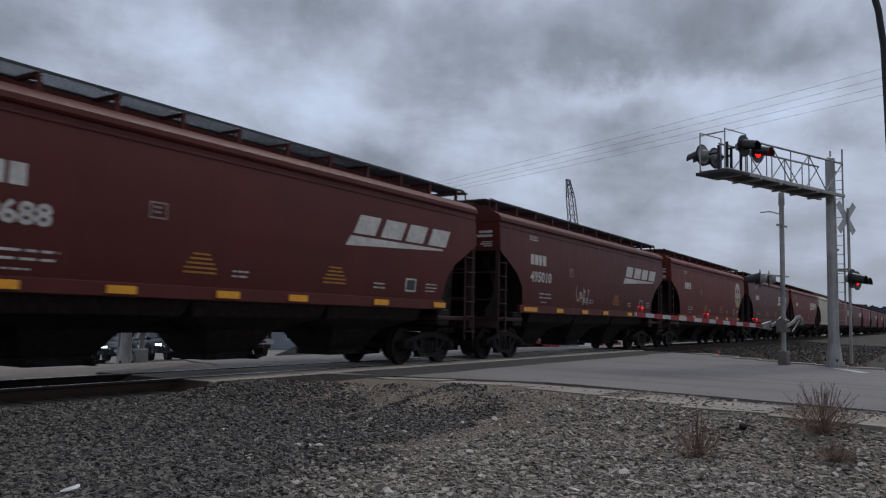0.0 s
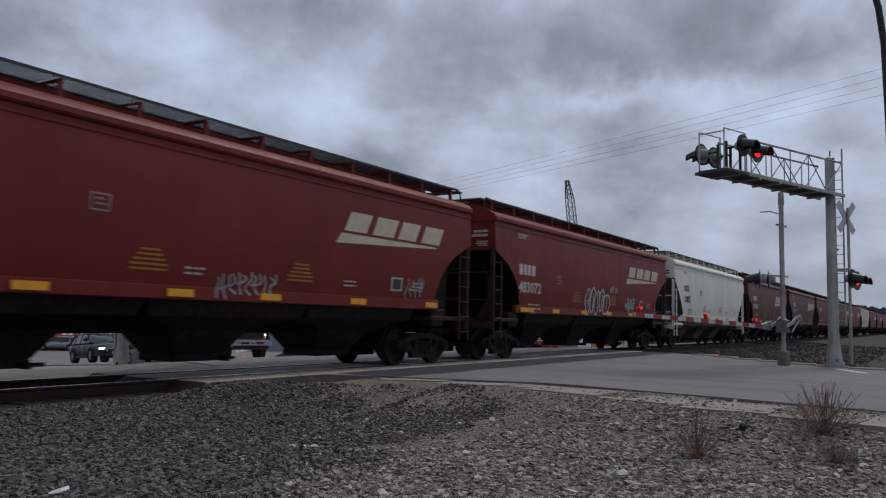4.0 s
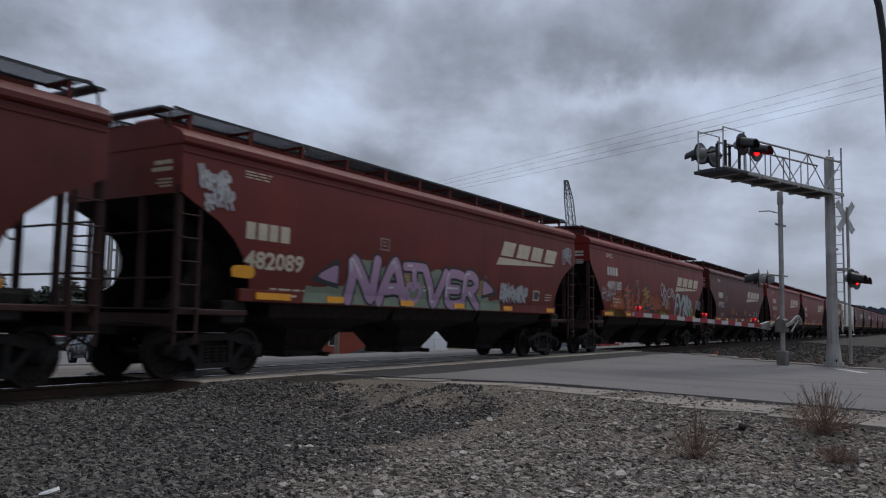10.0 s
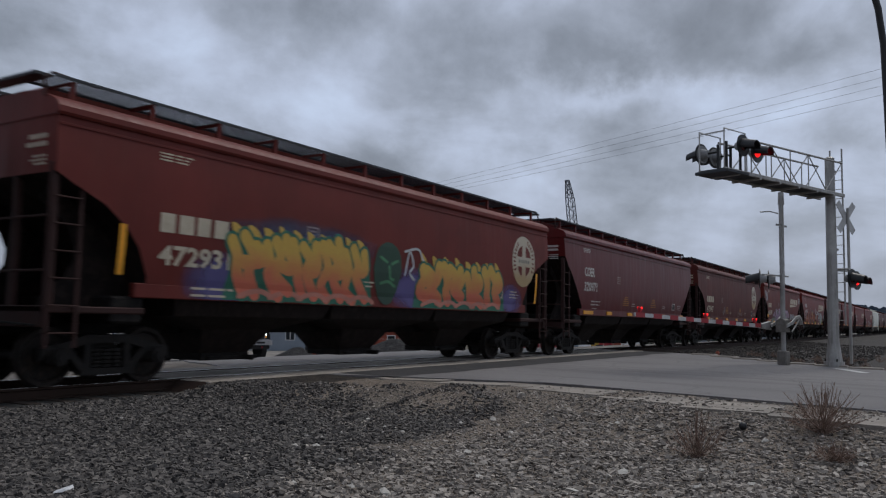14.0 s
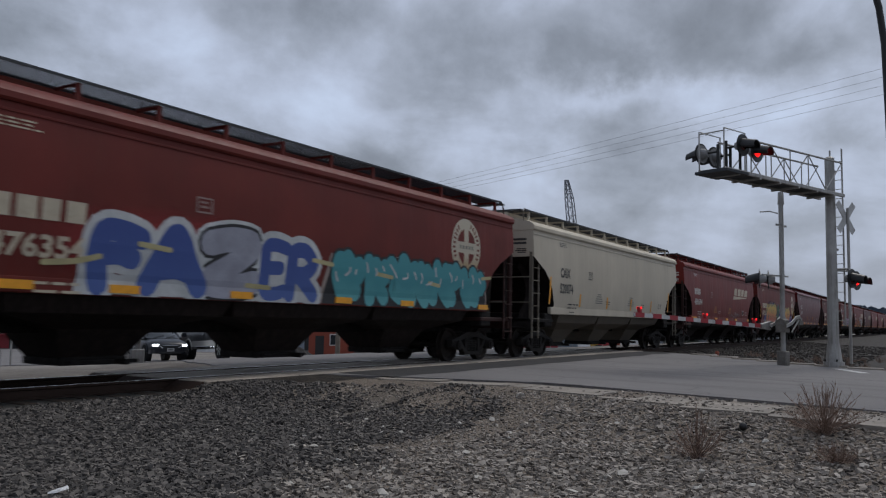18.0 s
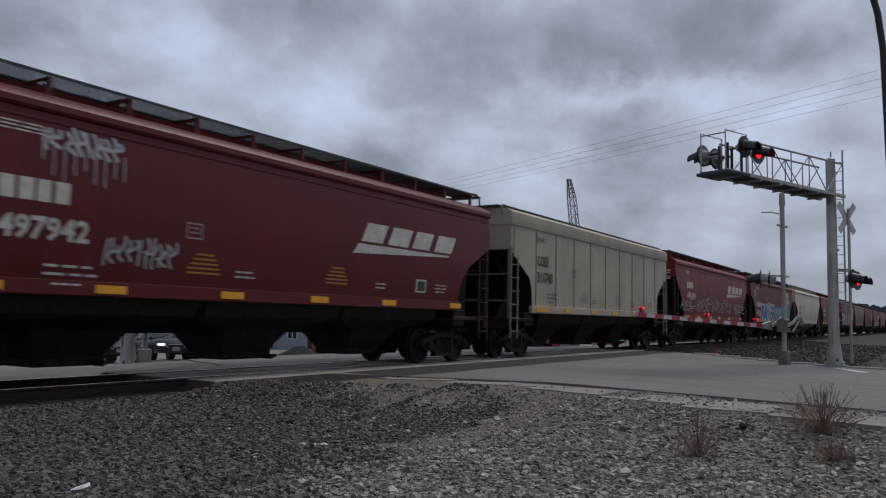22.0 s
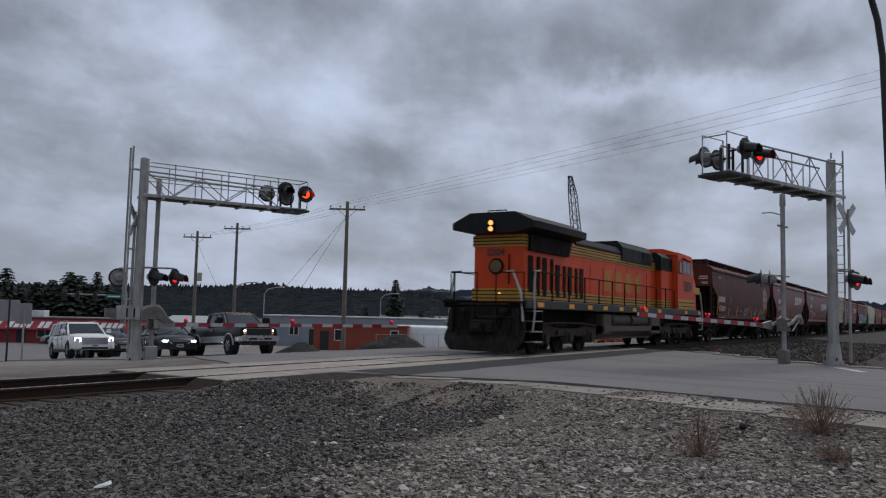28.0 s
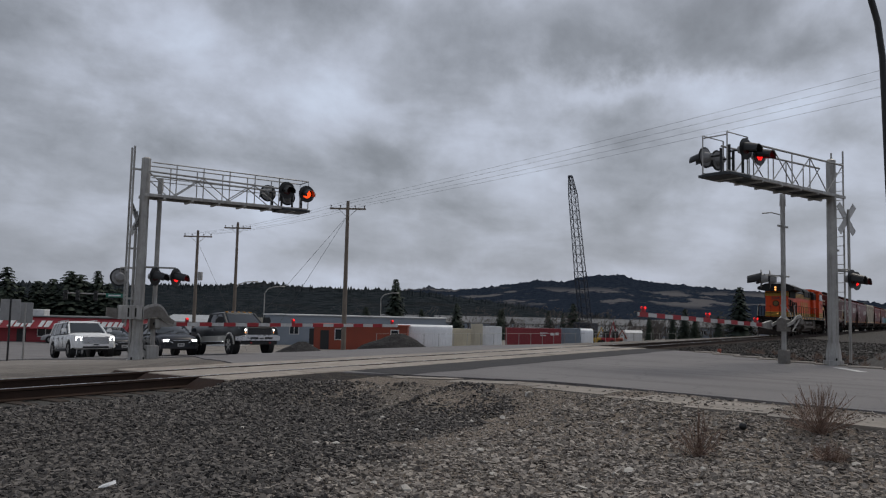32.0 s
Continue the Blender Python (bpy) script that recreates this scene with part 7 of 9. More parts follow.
def crossbuck(base, turn, z, label):
    m = thing("crossbuck", label, "sign", pose(*base, 0, 0, turn), "crossbuck signs")
    part("post", Shape().rod((0, 0.05, 0), (0, 0.05, z + 0.3), 0.045, 10), GALV, m)
    for k, words in ((1, "RAIL    ROAD"), (-1, "CROSSING")):
        b = part("blade", Shape().box(-0.61, 0.61, -0.008 - 0.01 * (k < 0), 0.008, -0.115, 0.115, 0.004), GATEWHITE, m, "white crossbuck blade with black lettering")
        b.matrix_basis = pose(0, 0.0 - (0.02 if k < 0 else 0), z, 0, k * 48, 0)
        pts, fs = text_mesh(words, 0.19)
        w = max(a for a, _ in pts)
        t = part("lettering", Shape().add([(a - w / 2, -0.022, c - 0.065) for a, c in pts], fs), DARKPAINT, b)
    return m


def gate(base, turn, reach, pivot_z, sag, label, lit):
    """A lowered crossing gate along its own +x."""
    m = thing("crossing_gate", label, "crossing gate", pose(*base, 0, 0, turn), "crossing gates")
    part("post", Shape().rod((-0.05, 0.18, -0.1), (-0.05, 0.18, 4.9 if lit == "right" else 5.6), 0.075, 14), GALV, m, "slim grey steel post")
    part("post_head", Shape().rod((-0.05, 0.18, 4.9 if lit == "right" else 5.6), (-0.05, 0.18, 5.3 if lit == "right" else 6.0), 0.10, 12, 0.085), GALV, m)
    part("footing", Shape().box(-0.20, 0.10, 0.03, 0.33, -0.3, 0.26, 0.03), CASTING, m, "grey junction box at the foot")
    part("mechanism", Shape().loft([[(x, y, z) for y, z in ((0.03, pivot_z - 0.18), (0.33, pivot_z - 0.18), (0.33, pivot_z + 0.20), (0.18, pivot_z + 0.26), (0.03, pivot_z + 0.18))] for x in (-0.20, 0.14)]), CASTING, m, "grey gate machine housing")
    # open counterweight arms of bent plate on both sides of the post
    cw = [(0.26, pivot_z + 0.02), (-0.12, pivot_z + 0.12), (-0.40, pivot_z + 0.28), (-0.66, pivot_z + 0.32), (-0.82, pivot_z + 0.20)]
    f = 1.0
    cw = [(x * f, pivot_z + (z - pivot_z) * f) for x, z in cw]
    if lit == "left":
        hood = bent([(-0.55, 1.70), (-0.35, 1.82), (-0.05, 1.86), (0.12, 1.72), (0.30, 1.45), (0.52, 1.30)], 4) + bent([(0.50, 1.17), (0.25, 1.22), (0.02, 1.40), (-0.2, 1.42), (-0.55, 1.36)], 3)
        part("machine_hood", Shape().slab(hood[::-1], -0.46, -0.20), GALV, m, "curved grey hood of the gate machine", 40)
        part("machine_plate", Shape().slab([(x * 0.9 - 0.02, 1.5 + (z - 1.5) * 0.8) for x, z in hood[::-1]], -0.49, -0.46), CASTING, m)
        box = part("counterweight_box", Shape().box(-1.30, -0.58, -0.50, -0.34, 1.36, 1.80, 0.015), GALV, m, "slotted grey counterweight plates")
        for x in (-1.02, -0.80):
            part("slot", Shape().box(x, x + 0.05, -0.505, -0.498, 1.44, 1.72), IRON, box)
        part("counterweight_box", Shape().slab([(-1.62, 1.45), (-1.3, 1.38), (-1.3, 1.70), (-1.62, 1.72)], -0.44, -0.30), CASTING, m)
        part("junction_box", Shape().box(-0.30, 0.10, -0.10, 0.24, 0.02, 0.52, 0.02).box(-0.42, -0.28, -0.06, 0.14, 0.02, 0.36, 0.02), GALV, m, "grey junction box at the post's foot")
    for y in (-0.06, 0.44) if lit == "right" else ():
        up = [(x, z + 0.05 * f) for x, z in cw]
        part("counterweight_arm", Shape().slab(up + [(x, z - 0.05 * f) for x, z in reversed(cw)], y - 0.02, y + 0.02), GALV, m)
        part("arm_strut", Shape().rod((-0.1, y, pivot_z - 0.16), (-0.62, y, pivot_z + 0.22), 0.025, 6), GALV, m)
        for i in range(3):
            part("counterweight_plate", Shape().box((-0.90 + i * 0.02) * f, -0.62 * f, y - 0.05 + 0.045 * i - 0.045, y - 0.012 + 0.045 * i - 0.045, pivot_z + 0.06 * f, pivot_z + (0.28 - 0.04 * i) * f, 0.01), CASTING, m)
    part("cross_shaft", Shape().rod((-0.05, -0.32, pivot_z), (-0.05, 0.5, pivot_z), 0.05, 10), IRON, m)
    part("cable_conduit", Shape().tube([(-0.22, 0.1, 0.3), (-0.42, 0.1, 0.5), (-0.42, 0.12, pivot_z - 0.3), (-0.24, 0.12, pivot_z - 0.1)], 0.025, 6), BLACK, m)
    part("gate_yoke", Shape().slab([(-0.1, pivot_z - 0.12), (0.55, pivot_z - 0.06), (0.55, pivot_z + 0.06), (-0.1, pivot_z + 0.16)], -0.34, -0.22), GALV, m)
    slope = (sag - 0.0) / reach
    n = int(reach / 0.406)
    board = part("arm", Shape().slab([(0.4, pivot_z - 0.06), (reach, pivot_z + sag - 0.05), (reach, pivot_z + sag + 0.05), (0.4, pivot_z + 0.06)], -0.305, -0.265), GATEWHITE, m, "lowered white gate arm with red bands")
    for i in range(1, n, 2):
        x0, x1 = 0.1 + i * 0.406, 0.1 + (i + 1) * 0.406
        if x0 < 0.45 or x1 > reach:
            continue
        z0, z1 = pivot_z + slope * x0, pivot_z + slope * x1
        part("red_band", Shape().slab([(x0, z0 - 0.063), (x1, z1 - 0.063), (x1, z1 + 0.063), (x0, z0 + 0.063)], -0.309, -0.261), GATERED, board)
    for k, x in enumerate((reach - 0.25, reach * 0.52, 0.9)):
        z = pivot_z + slope * x
        h = part("gate_lamp", Shape().box(x - 0.05, x + 0.05, -0.33, -0.24, z + 0.06, z + 0.20, 0.01), GATERED, m)
        part("lens", Shape().rod((x, -0.35, z + 0.18), (x, -0.33, z + 0.18), 0.034, 12).rod((x, -0.24, z + 0.18), (x, -0.22, z + 0.18), 0.034, 12), REDLIT, h, "lit red gate lamp")
    return m


# near side of the track
right_turn, left_turn = 159.8, -24.8
cantilever("tall grey cantilever mast with flashing red lamps", (28.15, -9.60, 0.02), right_turn, 6.5, 5.32, 6.50, 1, [
    (5.80, 0.50, 5.98, 180, "off"), (5.12, 0.50, 5.90, 180, "lit"), (5.6, -0.50, 5.82, 0, "off"), (6.2, -0.5, 5.82, 0, "off"),
    (-0.25, 0.50, 2.66, 180, "off"), (-0.72, 0.42, 2.62, 180, "lit")], True)
crossbuck((28.45, -10.02, 0.02), 152, 4.62, "white crossbuck sign beside the signal mast")
g = gate((27.45, -8.05, 0.12), 164.4, 7.45, 1.02, 0.24, "lowered red-and-white gate arm by the near kerb", "right")
for dx, tt in ((0.45, 0), (1.05, 0)):
    flasher(g, dx - 0.2, -0.12, 2.50, 25 + tt, "off")
part("lamp_arm", Shape().tube([(-0.45, 0.18, 2.62), (0.2, 0.1, 2.62), (0.9, 0.0, 2.62)], 0.03, 6), GALV, g)
part("sign_ring", Shape().tube([(0.0, 0.1, 4.62), (0.35, 0.0, 4.66), (0.8, -0.1, 4.60)], 0.02, 6).box(-0.4, 0.3, 0.16, 0.20, 4.20, 4.26), GALV, g)

# far side
lbase = (16.45, 9.36, -0.48)
cantilever("tall grey cantilever mast over the far lanes", lbase, left_turn, 5.55, 5.38, 6.55, -1, [
    (4.35, 0.45, 5.92, 180, "off"), (4.70, -0.45, 5.96, 0, "off"), (5.1, 0.45, 5.85, 180, "off"), (5.45, -0.45, 5.90, 0, "amber"),
    (0.35, -0.45, 2.72, 42, "off"), (1.0, -0.45, 2.72, 42, "lit"), (-0.55, 0.40, 2.68, 180, "off")])
crossbuck((16.36, 9.52, -0.5), 22, 4.55, "white crossbuck sign on the far mast")
gate((17.0, 9.15, -0.5), left_turn, 8.9, 1.22, 0.05, "lowered red-and-white gate arm before waiting cars", "left")


# ---- waiting vehicles ----
CARWHITE = surf("car_white", (0.80, 0.80, 0.79), 0.25, 0.0, 0.06, 1.0, 20, 0.0, 0.001, (0.35, 0.34, 0.32), 0.12)
CARDARK = surf("car_dark_blue", (0.011, 0.013, 0.019), 0.30, 0.1, 0.1, 1.0, 20, 0.0, 0.001)
CARBLACK = surf("car_black", (0.008, 0.0085, 0.0095), 0.34, 0.1, 0.1, 1.0, 20, 0.0, 0.001)
CARSILVER = surf("car_silver", (0.34, 0.34, 0.34), 0.3, 0.5, 0.08, 1.0, 20, 0.0, 0.001)
CARTAN = surf("two_tone_trim", (0.40, 0.385, 0.355), 0.35, 0.3, 0.08, 1.0, 20, 0.0, 0.001)
TRIM = surf("black_trim", (0.02, 0.02, 0.021), 0.6)
tyre_rings = [(-0.13, 0.26), (-0.13, 0.36), (-0.10, 0.395), (0.10, 0.395), (0.13, 0.36), (0.13, 0.26)]
TYRE = Shape().loft([[(r * math.cos(2 * math.pi * i / 24), y, r * math.sin(2 * math.pi * i / 24)) for i in range(24)] for y, r in tyre_rings], False).mesh("tyre", RUBBER, 40)
rim = Shape().rod((0, -0.06, 0), (0, 0.06, 0), 0.275, 20)
for i in range(6):
    a = math.pi * i / 3
    rim.add([(0.27 * math.cos(a - 0.16), -0.12, 0.27 * math.sin(a - 0.16)), (0.27 * math.cos(a + 0.16), -0.12, 0.27 * math.sin(a + 0.16)), (0.06 * math.cos(a + 0.8), -0.12, 0.06 * math.sin(a + 0.8)), (0.06 * math.cos(a - 0.8), -0.12, 0.06 * math.sin(a - 0.8))], [(0, 1, 2, 3)])
RIM = rim.mesh("rim", CARSILVER)


MESHGRILLE = surf("grille_mesh", (0.06, 0.062, 0.066), 0.35, 0.7, 0.3, 20, 90, 0.3, 0.004)
AMBERLIT = glow("lit_amber_lamp", (1.0, 0.42, 0.08), 1.2)
# stations along the body: x, underside, shoulder, top, half width
KINDS = {
    "suv": dict(body=((-2.66, 0.55, 1.05, 1.10, 0.86), (-2.60, 0.42, 1.10, 1.20, 0.97), (-2.2, 0.40, 1.13, 1.22, 1.01), (0.9, 0.40, 1.13, 1.22, 1.02), (1.3, 0.40, 1.12, 1.22, 1.02), (2.05, 0.40, 1.10, 1.18, 1.01), (2.50, 0.40, 1.06, 1.13, 0.97), (2.66, 0.44, 0.98, 1.04, 0.88), (2.72, 0.52, 0.90, 0.95, 0.80)),
                glass=((-2.52, 1.32, 0.96), (-2.30, 0.42, 0.80)), roof=1.84, pillars=(-1.55, -0.45, 0.50), wheels=(-1.52, 1.72), wr=1.02),
    "crossover": dict(body=((-2.30, 0.50, 0.85, 0.95, 0.78), (-2.24, 0.36, 0.95, 1.05, 0.88), (-1.8, 0.34, 0.98, 1.08, 0.92), (0.7, 0.34, 0.97, 1.08, 0.93), (1.1, 0.34, 0.95, 1.05, 0.93), (1.75, 0.34, 0.88, 0.97, 0.91), (2.12, 0.34, 0.80, 0.88, 0.86), (2.28, 0.38, 0.72, 0.78, 0.76), (2.34, 0.44, 0.62, 0.68, 0.66)),
                      glass=((-2.15, 1.22, 0.88), (-1.70, 0.30, 0.70)), roof=1.62, pillars=(-1.35, -0.45, 0.42), wheels=(-1.36, 1.42), wr=0.94),
    "pickup": dict(body=((-2.98, 0.66, 1.20, 1.36, 0.96), (-2.92, 0.58, 1.28, 1.42, 1.01), (-0.95, 0.56, 1.28, 1.42, 1.02), (1.0, 0.56, 1.28, 1.40, 1.02), (1.4, 0.56, 1.28, 1.40, 1.02), (2.4, 0.58, 1.26, 1.36, 1.01), (2.78, 0.60, 1.22, 1.31, 0.98), (2.92, 0.64, 1.16, 1.24, 0.92)),
                   glass=((-0.92, 1.48, 0.97), (-0.80, 0.72, 0.82)), roof=1.99, pillars=(0.05,), wheels=(-1.95, 1.88), wr=1.10),
}


BRIGHTWORK = surf("satin_brightwork", (0.55, 0.55, 0.56), 0.3, 0.55, 0.1, 6.0, 60, 0.02)


def vehicle(name, label, at, paint, kind, trim=None, headlit=True, plate=True):
    """A car whose front is at +x; x = 0 is its middle, z = 0 the road."""
    k_ = KINDS[kind]
    car = thing(name, label, "car", at, "waiting vehicles")
    rings = []
    for x, lo, sh, top, w in k_["body"]:
        half = [(w - 0.14, lo), (w - 0.03, lo + 0.10), (w, lo + 0.45 * (sh - lo)), (w - 0.015, sh - 0.10), (w - 0.05, sh), (w - 0.20, top - 0.02), (w * 0.45, top + 0.015)]
        rings.append([(x, y, z) for y, z in half] + [(x, -y, z) for y, z in reversed(half)])
    part("body", Shape().loft(rings), paint, car, smooth=42)
    x_end, W = k_["body"][-1][0], 2 * k_["body"][3][4]
    low, belt, roof = k_["body"][3][1], k_["body"][3][3], k_["roof"]
    (b0, f0, w0), (b1, f1, w1) = k_["glass"]

    def outline(b, f, w, z, c=0.10):
        return [(b, -w + c, z), (b + c, -w, z), (f - 2.2 * c, -w, z), (f, -w + 1.6 * c, z), (f + 0.03, 0, z), (f, w - 1.6 * c, z), (f - 2.2 * c, w, z), (b + c, w, z), (b, w - c, z)]

    part("greenhouse_glass", Shape().loft([outline(b0, f0, w0, belt - 0.03), outline(b1, f1, w1, roof - 0.07)]), GLASS, car, "tinted car windows", 30)
    part("roof", Shape().loft([outline(b1 - 0.05, f1 + 0.02, w1 + 0.025, roof - 0.085), outline(b1 - 0.03, f1 - 0.02, w1 + 0.005, roof - 0.03), outline(b1 + 0.10, f1 - 0.22, w1 - 0.16, roof + 0.015)]), paint, car, smooth=40)
    for k in (-1, 1):
        part("front_pillar", Shape().rod((f0 - 0.10, k * (w0 - 0.07), belt - 0.04), (f1 - 0.10, k * (w1 - 0.06), roof - 0.06), 0.055, 6), paint, car)
        part("rear_pillar", Shape().rod((b0 + 0.07, k * (w0 - 0.02), belt - 0.04), (b1 + 0.05, k * (w1 - 0.015), roof - 0.06), 0.075 if kind != "pickup" else 0.10, 6), paint, car)
        for i, px in enumerate(k_["pillars"]):
            part("door_pillar", Shape().rod((px, k * (w0 - 0.012), belt - 0.04), (px - 0.03, k * (w1 - 0.008), roof - 0.06), 0.035, 5), TRIM if i else paint, car)
            part("door_seam", Shape().box(px - 0.008, px + 0.008, min(k * (W / 2 - 0.02), k * (W / 2 + 0.003)), max(k * (W / 2 - 0.02), k * (W / 2 + 0.001)), low + 0.12, belt - 0.16), MESHGRILLE, car)
            part("door_handle", Shape().box(px - 0.28, px - 0.08, min(k * (W / 2 - 0.02), k * (W / 2 + 0.025)), max(k * (W / 2 - 0.02), k * (W / 2 + 0.025)), belt - 0.27, belt - 0.23, 0.01), CHROME if kind != "crossover" else paint, car)
        mx = f0 - 0.32
        big = 1.5 if kind == "pickup" else 1.0
        part("mirror", Shape().loft([[(mx + dx, k * (w0 + yy), belt + 0.05 + zz * big) for yy, zz in ((0.04, 0.02), (0.25 * big, 0.0), (0.27 * big, 0.12), (0.22 * big, 0.20), (0.07, 0.19))] for dx in (-0.06, 0.03, 0.10)]), paint, car, smooth=40)
        part("sill", Shape().box(k_["wheels"][0] + 0.52, k_["wheels"][1] - 0.52, min(k * (W / 2 - 0.12), k * (W / 2 + 0.03)), max(k * (W / 2 - 0.12), k * (W / 2 + 0.03)), low - 0.10, low + 0.05, 0.02), CHROME if kind == "pickup" else TRIM, car)
        if trim:
            for xa, xb in ((-2.85, k_["wheels"][0] - 0.5), (k_["wheels"][0] + 0.5, k_["wheels"][1] - 0.5)):
                part("lower_panel", Shape().box(xa, xb, min(k * (W / 2 - 0.03), k * (W / 2 + 0.008)), max(k * (W / 2 - 0.03), k * (W / 2 + 0.008)), low + 0.03, low + 0.30, 0.01), trim, car)
        wr = k_["wr"]
        for wx in k_["wheels"]:
            part("wheel_arch", Shape().rod((wx, k * (W / 2 - 0.25), 0.41 * wr), (wx, k * (W / 2 - 0.025 + 0.028), 0.41 * wr), 0.455 * wr, 26), TRIM, car)
            lip = [(wx + 0.475 * wr * math.cos(math.pi * i / 12), k * (W / 2 - 0.005), 0.41 * wr + 0.475 * wr * math.sin(math.pi * i / 12)) for i in range(13)]
            part("wheel_flare", Shape().tube(lip, 0.045 if trim else 0.03, 6), trim or paint, car, smooth=50)
            t = part("tyre", TYRE, None, car)
            t.matrix_basis = pose(wx, k * (W / 2 - 0.08), 0.395 * wr) @ Matrix.Diagonal((wr, 1, wr, 1))
            r = part("rim", RIM, None, t)
            r.matrix_basis = pose(0, 0, 0, 0, 0, 0 if k < 0 else 180)
    fx = x_end
    if kind == "suv":
        hz, gw, gz0, gz1 = 0.88, 0.60, 0.66, 1.00
        part("grille_surround", Shape().box(fx - 0.12, fx + 0.03, -gw - 0.05, gw + 0.05, gz0 - 0.04, gz1 + 0.04, 0.05), BRIGHTWORK, car)
        g = part("grille", Shape().box(fx - 0.05, fx + 0.036, -gw, gw, gz0, gz1, 0.02), CARSILVER, car)
        for i in range(5):
            part("grille_bar", Shape().box(fx + 0.034, fx + 0.042, -gw + 0.03, gw - 0.03, gz0 + 0.035 + i * 0.065, gz0 + 0.047 + i * 0.065), CHROME, g)
        part("bumper", Shape().loft([[(fx + dx, y * sc, z) for y, z in ((-0.98, 0.46), (0.98, 0.46), (0.98, 0.64), (-0.98, 0.64))] for dx, sc in ((-0.5, 1.02), (-0.12, 1.0), (0.06, 0.86))]), paint, car, smooth=30)
        part("air_intake", Shape().box(fx - 0.1, fx + 0.068, -0.62, 0.62, 0.42, 0.53, 0.015), TRIM, car)
        part("skid_strip", Shape().box(fx - 0.1, fx + 0.075, -0.66, 0.66, 0.385, 0.415, 0.01), CARSILVER, car)
    elif kind == "crossover":
        hz, gw, gz0, gz1 = 0.70, 0.52, 0.50, 0.74
        part("grille", Shape().loft([[(fx + dx, y, z) for y, z in ((-0.40, gz0), (0.40, gz0), (0.60, gz1 - 0.02), (-0.60, gz1 - 0.02))] for dx in (-0.08, 0.03)]), TRIM, car)
        for k in (-1, 1):
            part("grille_bar", Shape().rod((fx + 0.035, k * 0.56, gz1 - 0.03), (fx + 0.035, k * 0.36, gz0 + 0.08), 0.022, 6), CHROME, car)
        part("grille_bar", Shape().rod((fx + 0.035, -0.36, gz0 + 0.20), (fx + 0.035, 0.36, gz0 + 0.20), 0.014, 6), CHROME, car)
        part("bumper", Shape().loft([[(fx + dx, y * sc, z) for y, z in ((-0.88, 0.32), (0.88, 0.32), (0.88, 0.50), (-0.88, 0.50))] for dx, sc in ((-0.4, 1.02), (-0.12, 0.98), (0.05, 0.78))]), paint, car, smooth=30)
        part("air_intake", Shape().box(fx - 0.1, fx + 0.056, -0.5, 0.5, 0.30, 0.40, 0.015), TRIM, car)
    else:
        hz, gw, gz0, gz1 = 1.04, 0.62, 0.84, 1.20
        part("grille_surround", Shape().box(fx - 0.12, fx + 0.02, -gw - 0.05, gw + 0.05, gz0 - 0.03, gz1 + 0.03, 0.05), BRIGHTWORK, car)
        g = part("grille", Shape().box(fx - 0.05, fx + 0.03, -gw, gw, gz0, gz1, 0.02), TRIM, car)
        for i in range(4):
            part("grille_bar", Shape().box(fx + 0.028, fx + 0.036, -gw + 0.03, gw - 0.03, gz0 + 0.04 + i * 0.085, gz0 + 0.055 + i * 0.085), MESHGRILLE, g)
        part("bumper", Shape().loft([[(fx + dx, y * sc, z) for y, z in ((-1.0, 0.60), (1.0, 0.60), (1.0, 0.80), (0.8, 0.86), (-0.8, 0.86), (-1.0, 0.80))] for dx, sc in ((-0.35, 1.02), (0.05, 1.0), (0.20, 0.90))]), BRIGHTWORK, car, "bright chrome bumper", 30)
        part("bumper_slot", Shape().box(fx, fx + 0.206, -0.55, 0.55, 0.66, 0.76, 0.01), TRIM, car)
        part("air_dam", Shape().box(fx - 0.15, fx + 0.1, -0.85, 0.85, 0.42, 0.60, 0.03), TRIM, car)
    for k in (-1, 1):
        y0, y1 = (gw + 0.06, W / 2 - 0.07) if kind != "crossover" else (0.50, W / 2 - 0.10)
        tall = {"suv": 0.13, "crossover": 0.065, "pickup": 0.14}[kind]
        back = 0.16 if kind != "crossover" else 0.12
        ring = [[(fx + dx - back * (abs(y) - y0) / (y1 - y0), y, z) for y, z in ((k * y0, hz - tall), (k * y1, hz - tall * 0.5), (k * y1, hz + tall), (k * y0, hz + tall * 0.8))] for dx in (-0.20, 0.02)]
        h = part("headlamp", Shape().loft(ring), BRIGHTWORK, car)
        if headlit:
            yc = (y0 + y1) / 2
            lit = [[(fx + dx - back * (abs(y) - y0) / (y1 - y0), y, z) for y, z in ((k * (yc - 0.14), hz - tall * 0.75), (k * (yc + 0.12), hz - tall * 0.5), (k * (yc + 0.12), hz + tall * 0.85), (k * (yc - 0.14), hz + tall * 0.75))] for dx in (0.012, 0.028)]
            if kind == "pickup":
                part("lens", Shape().loft([[(x, y, hz + 0.35 * (z - hz) + 0.045) for x, y, z in r_] for r_ in lit]), HEADLIT, h, "lit white headlamp")
                part("turn_lens", Shape().loft([[(x, y, hz + 0.25 * (z - hz) - 0.07) for x, y, z in r_] for r_ in lit]), AMBERLIT, h, "lit amber lamp")
            else:
                part("lens", Shape().loft(lit), HEADLIT, h, "lit white headlamp")
        part("fog_lamp", Shape().rod((fx - 0.02, k * (W / 2 - 0.24), low + 0.12), (fx + (0.10 if kind == "pickup" else 0.02), k * (W / 2 - 0.24), low + 0.12), 0.06, 10), MESHGRILLE, car)
    if plate:
        pz = {"suv": 0.53, "crossover": 0.42, "pickup": 0.62}[kind]
        off = fx + (0.21 if kind == "pickup" else 0.07)
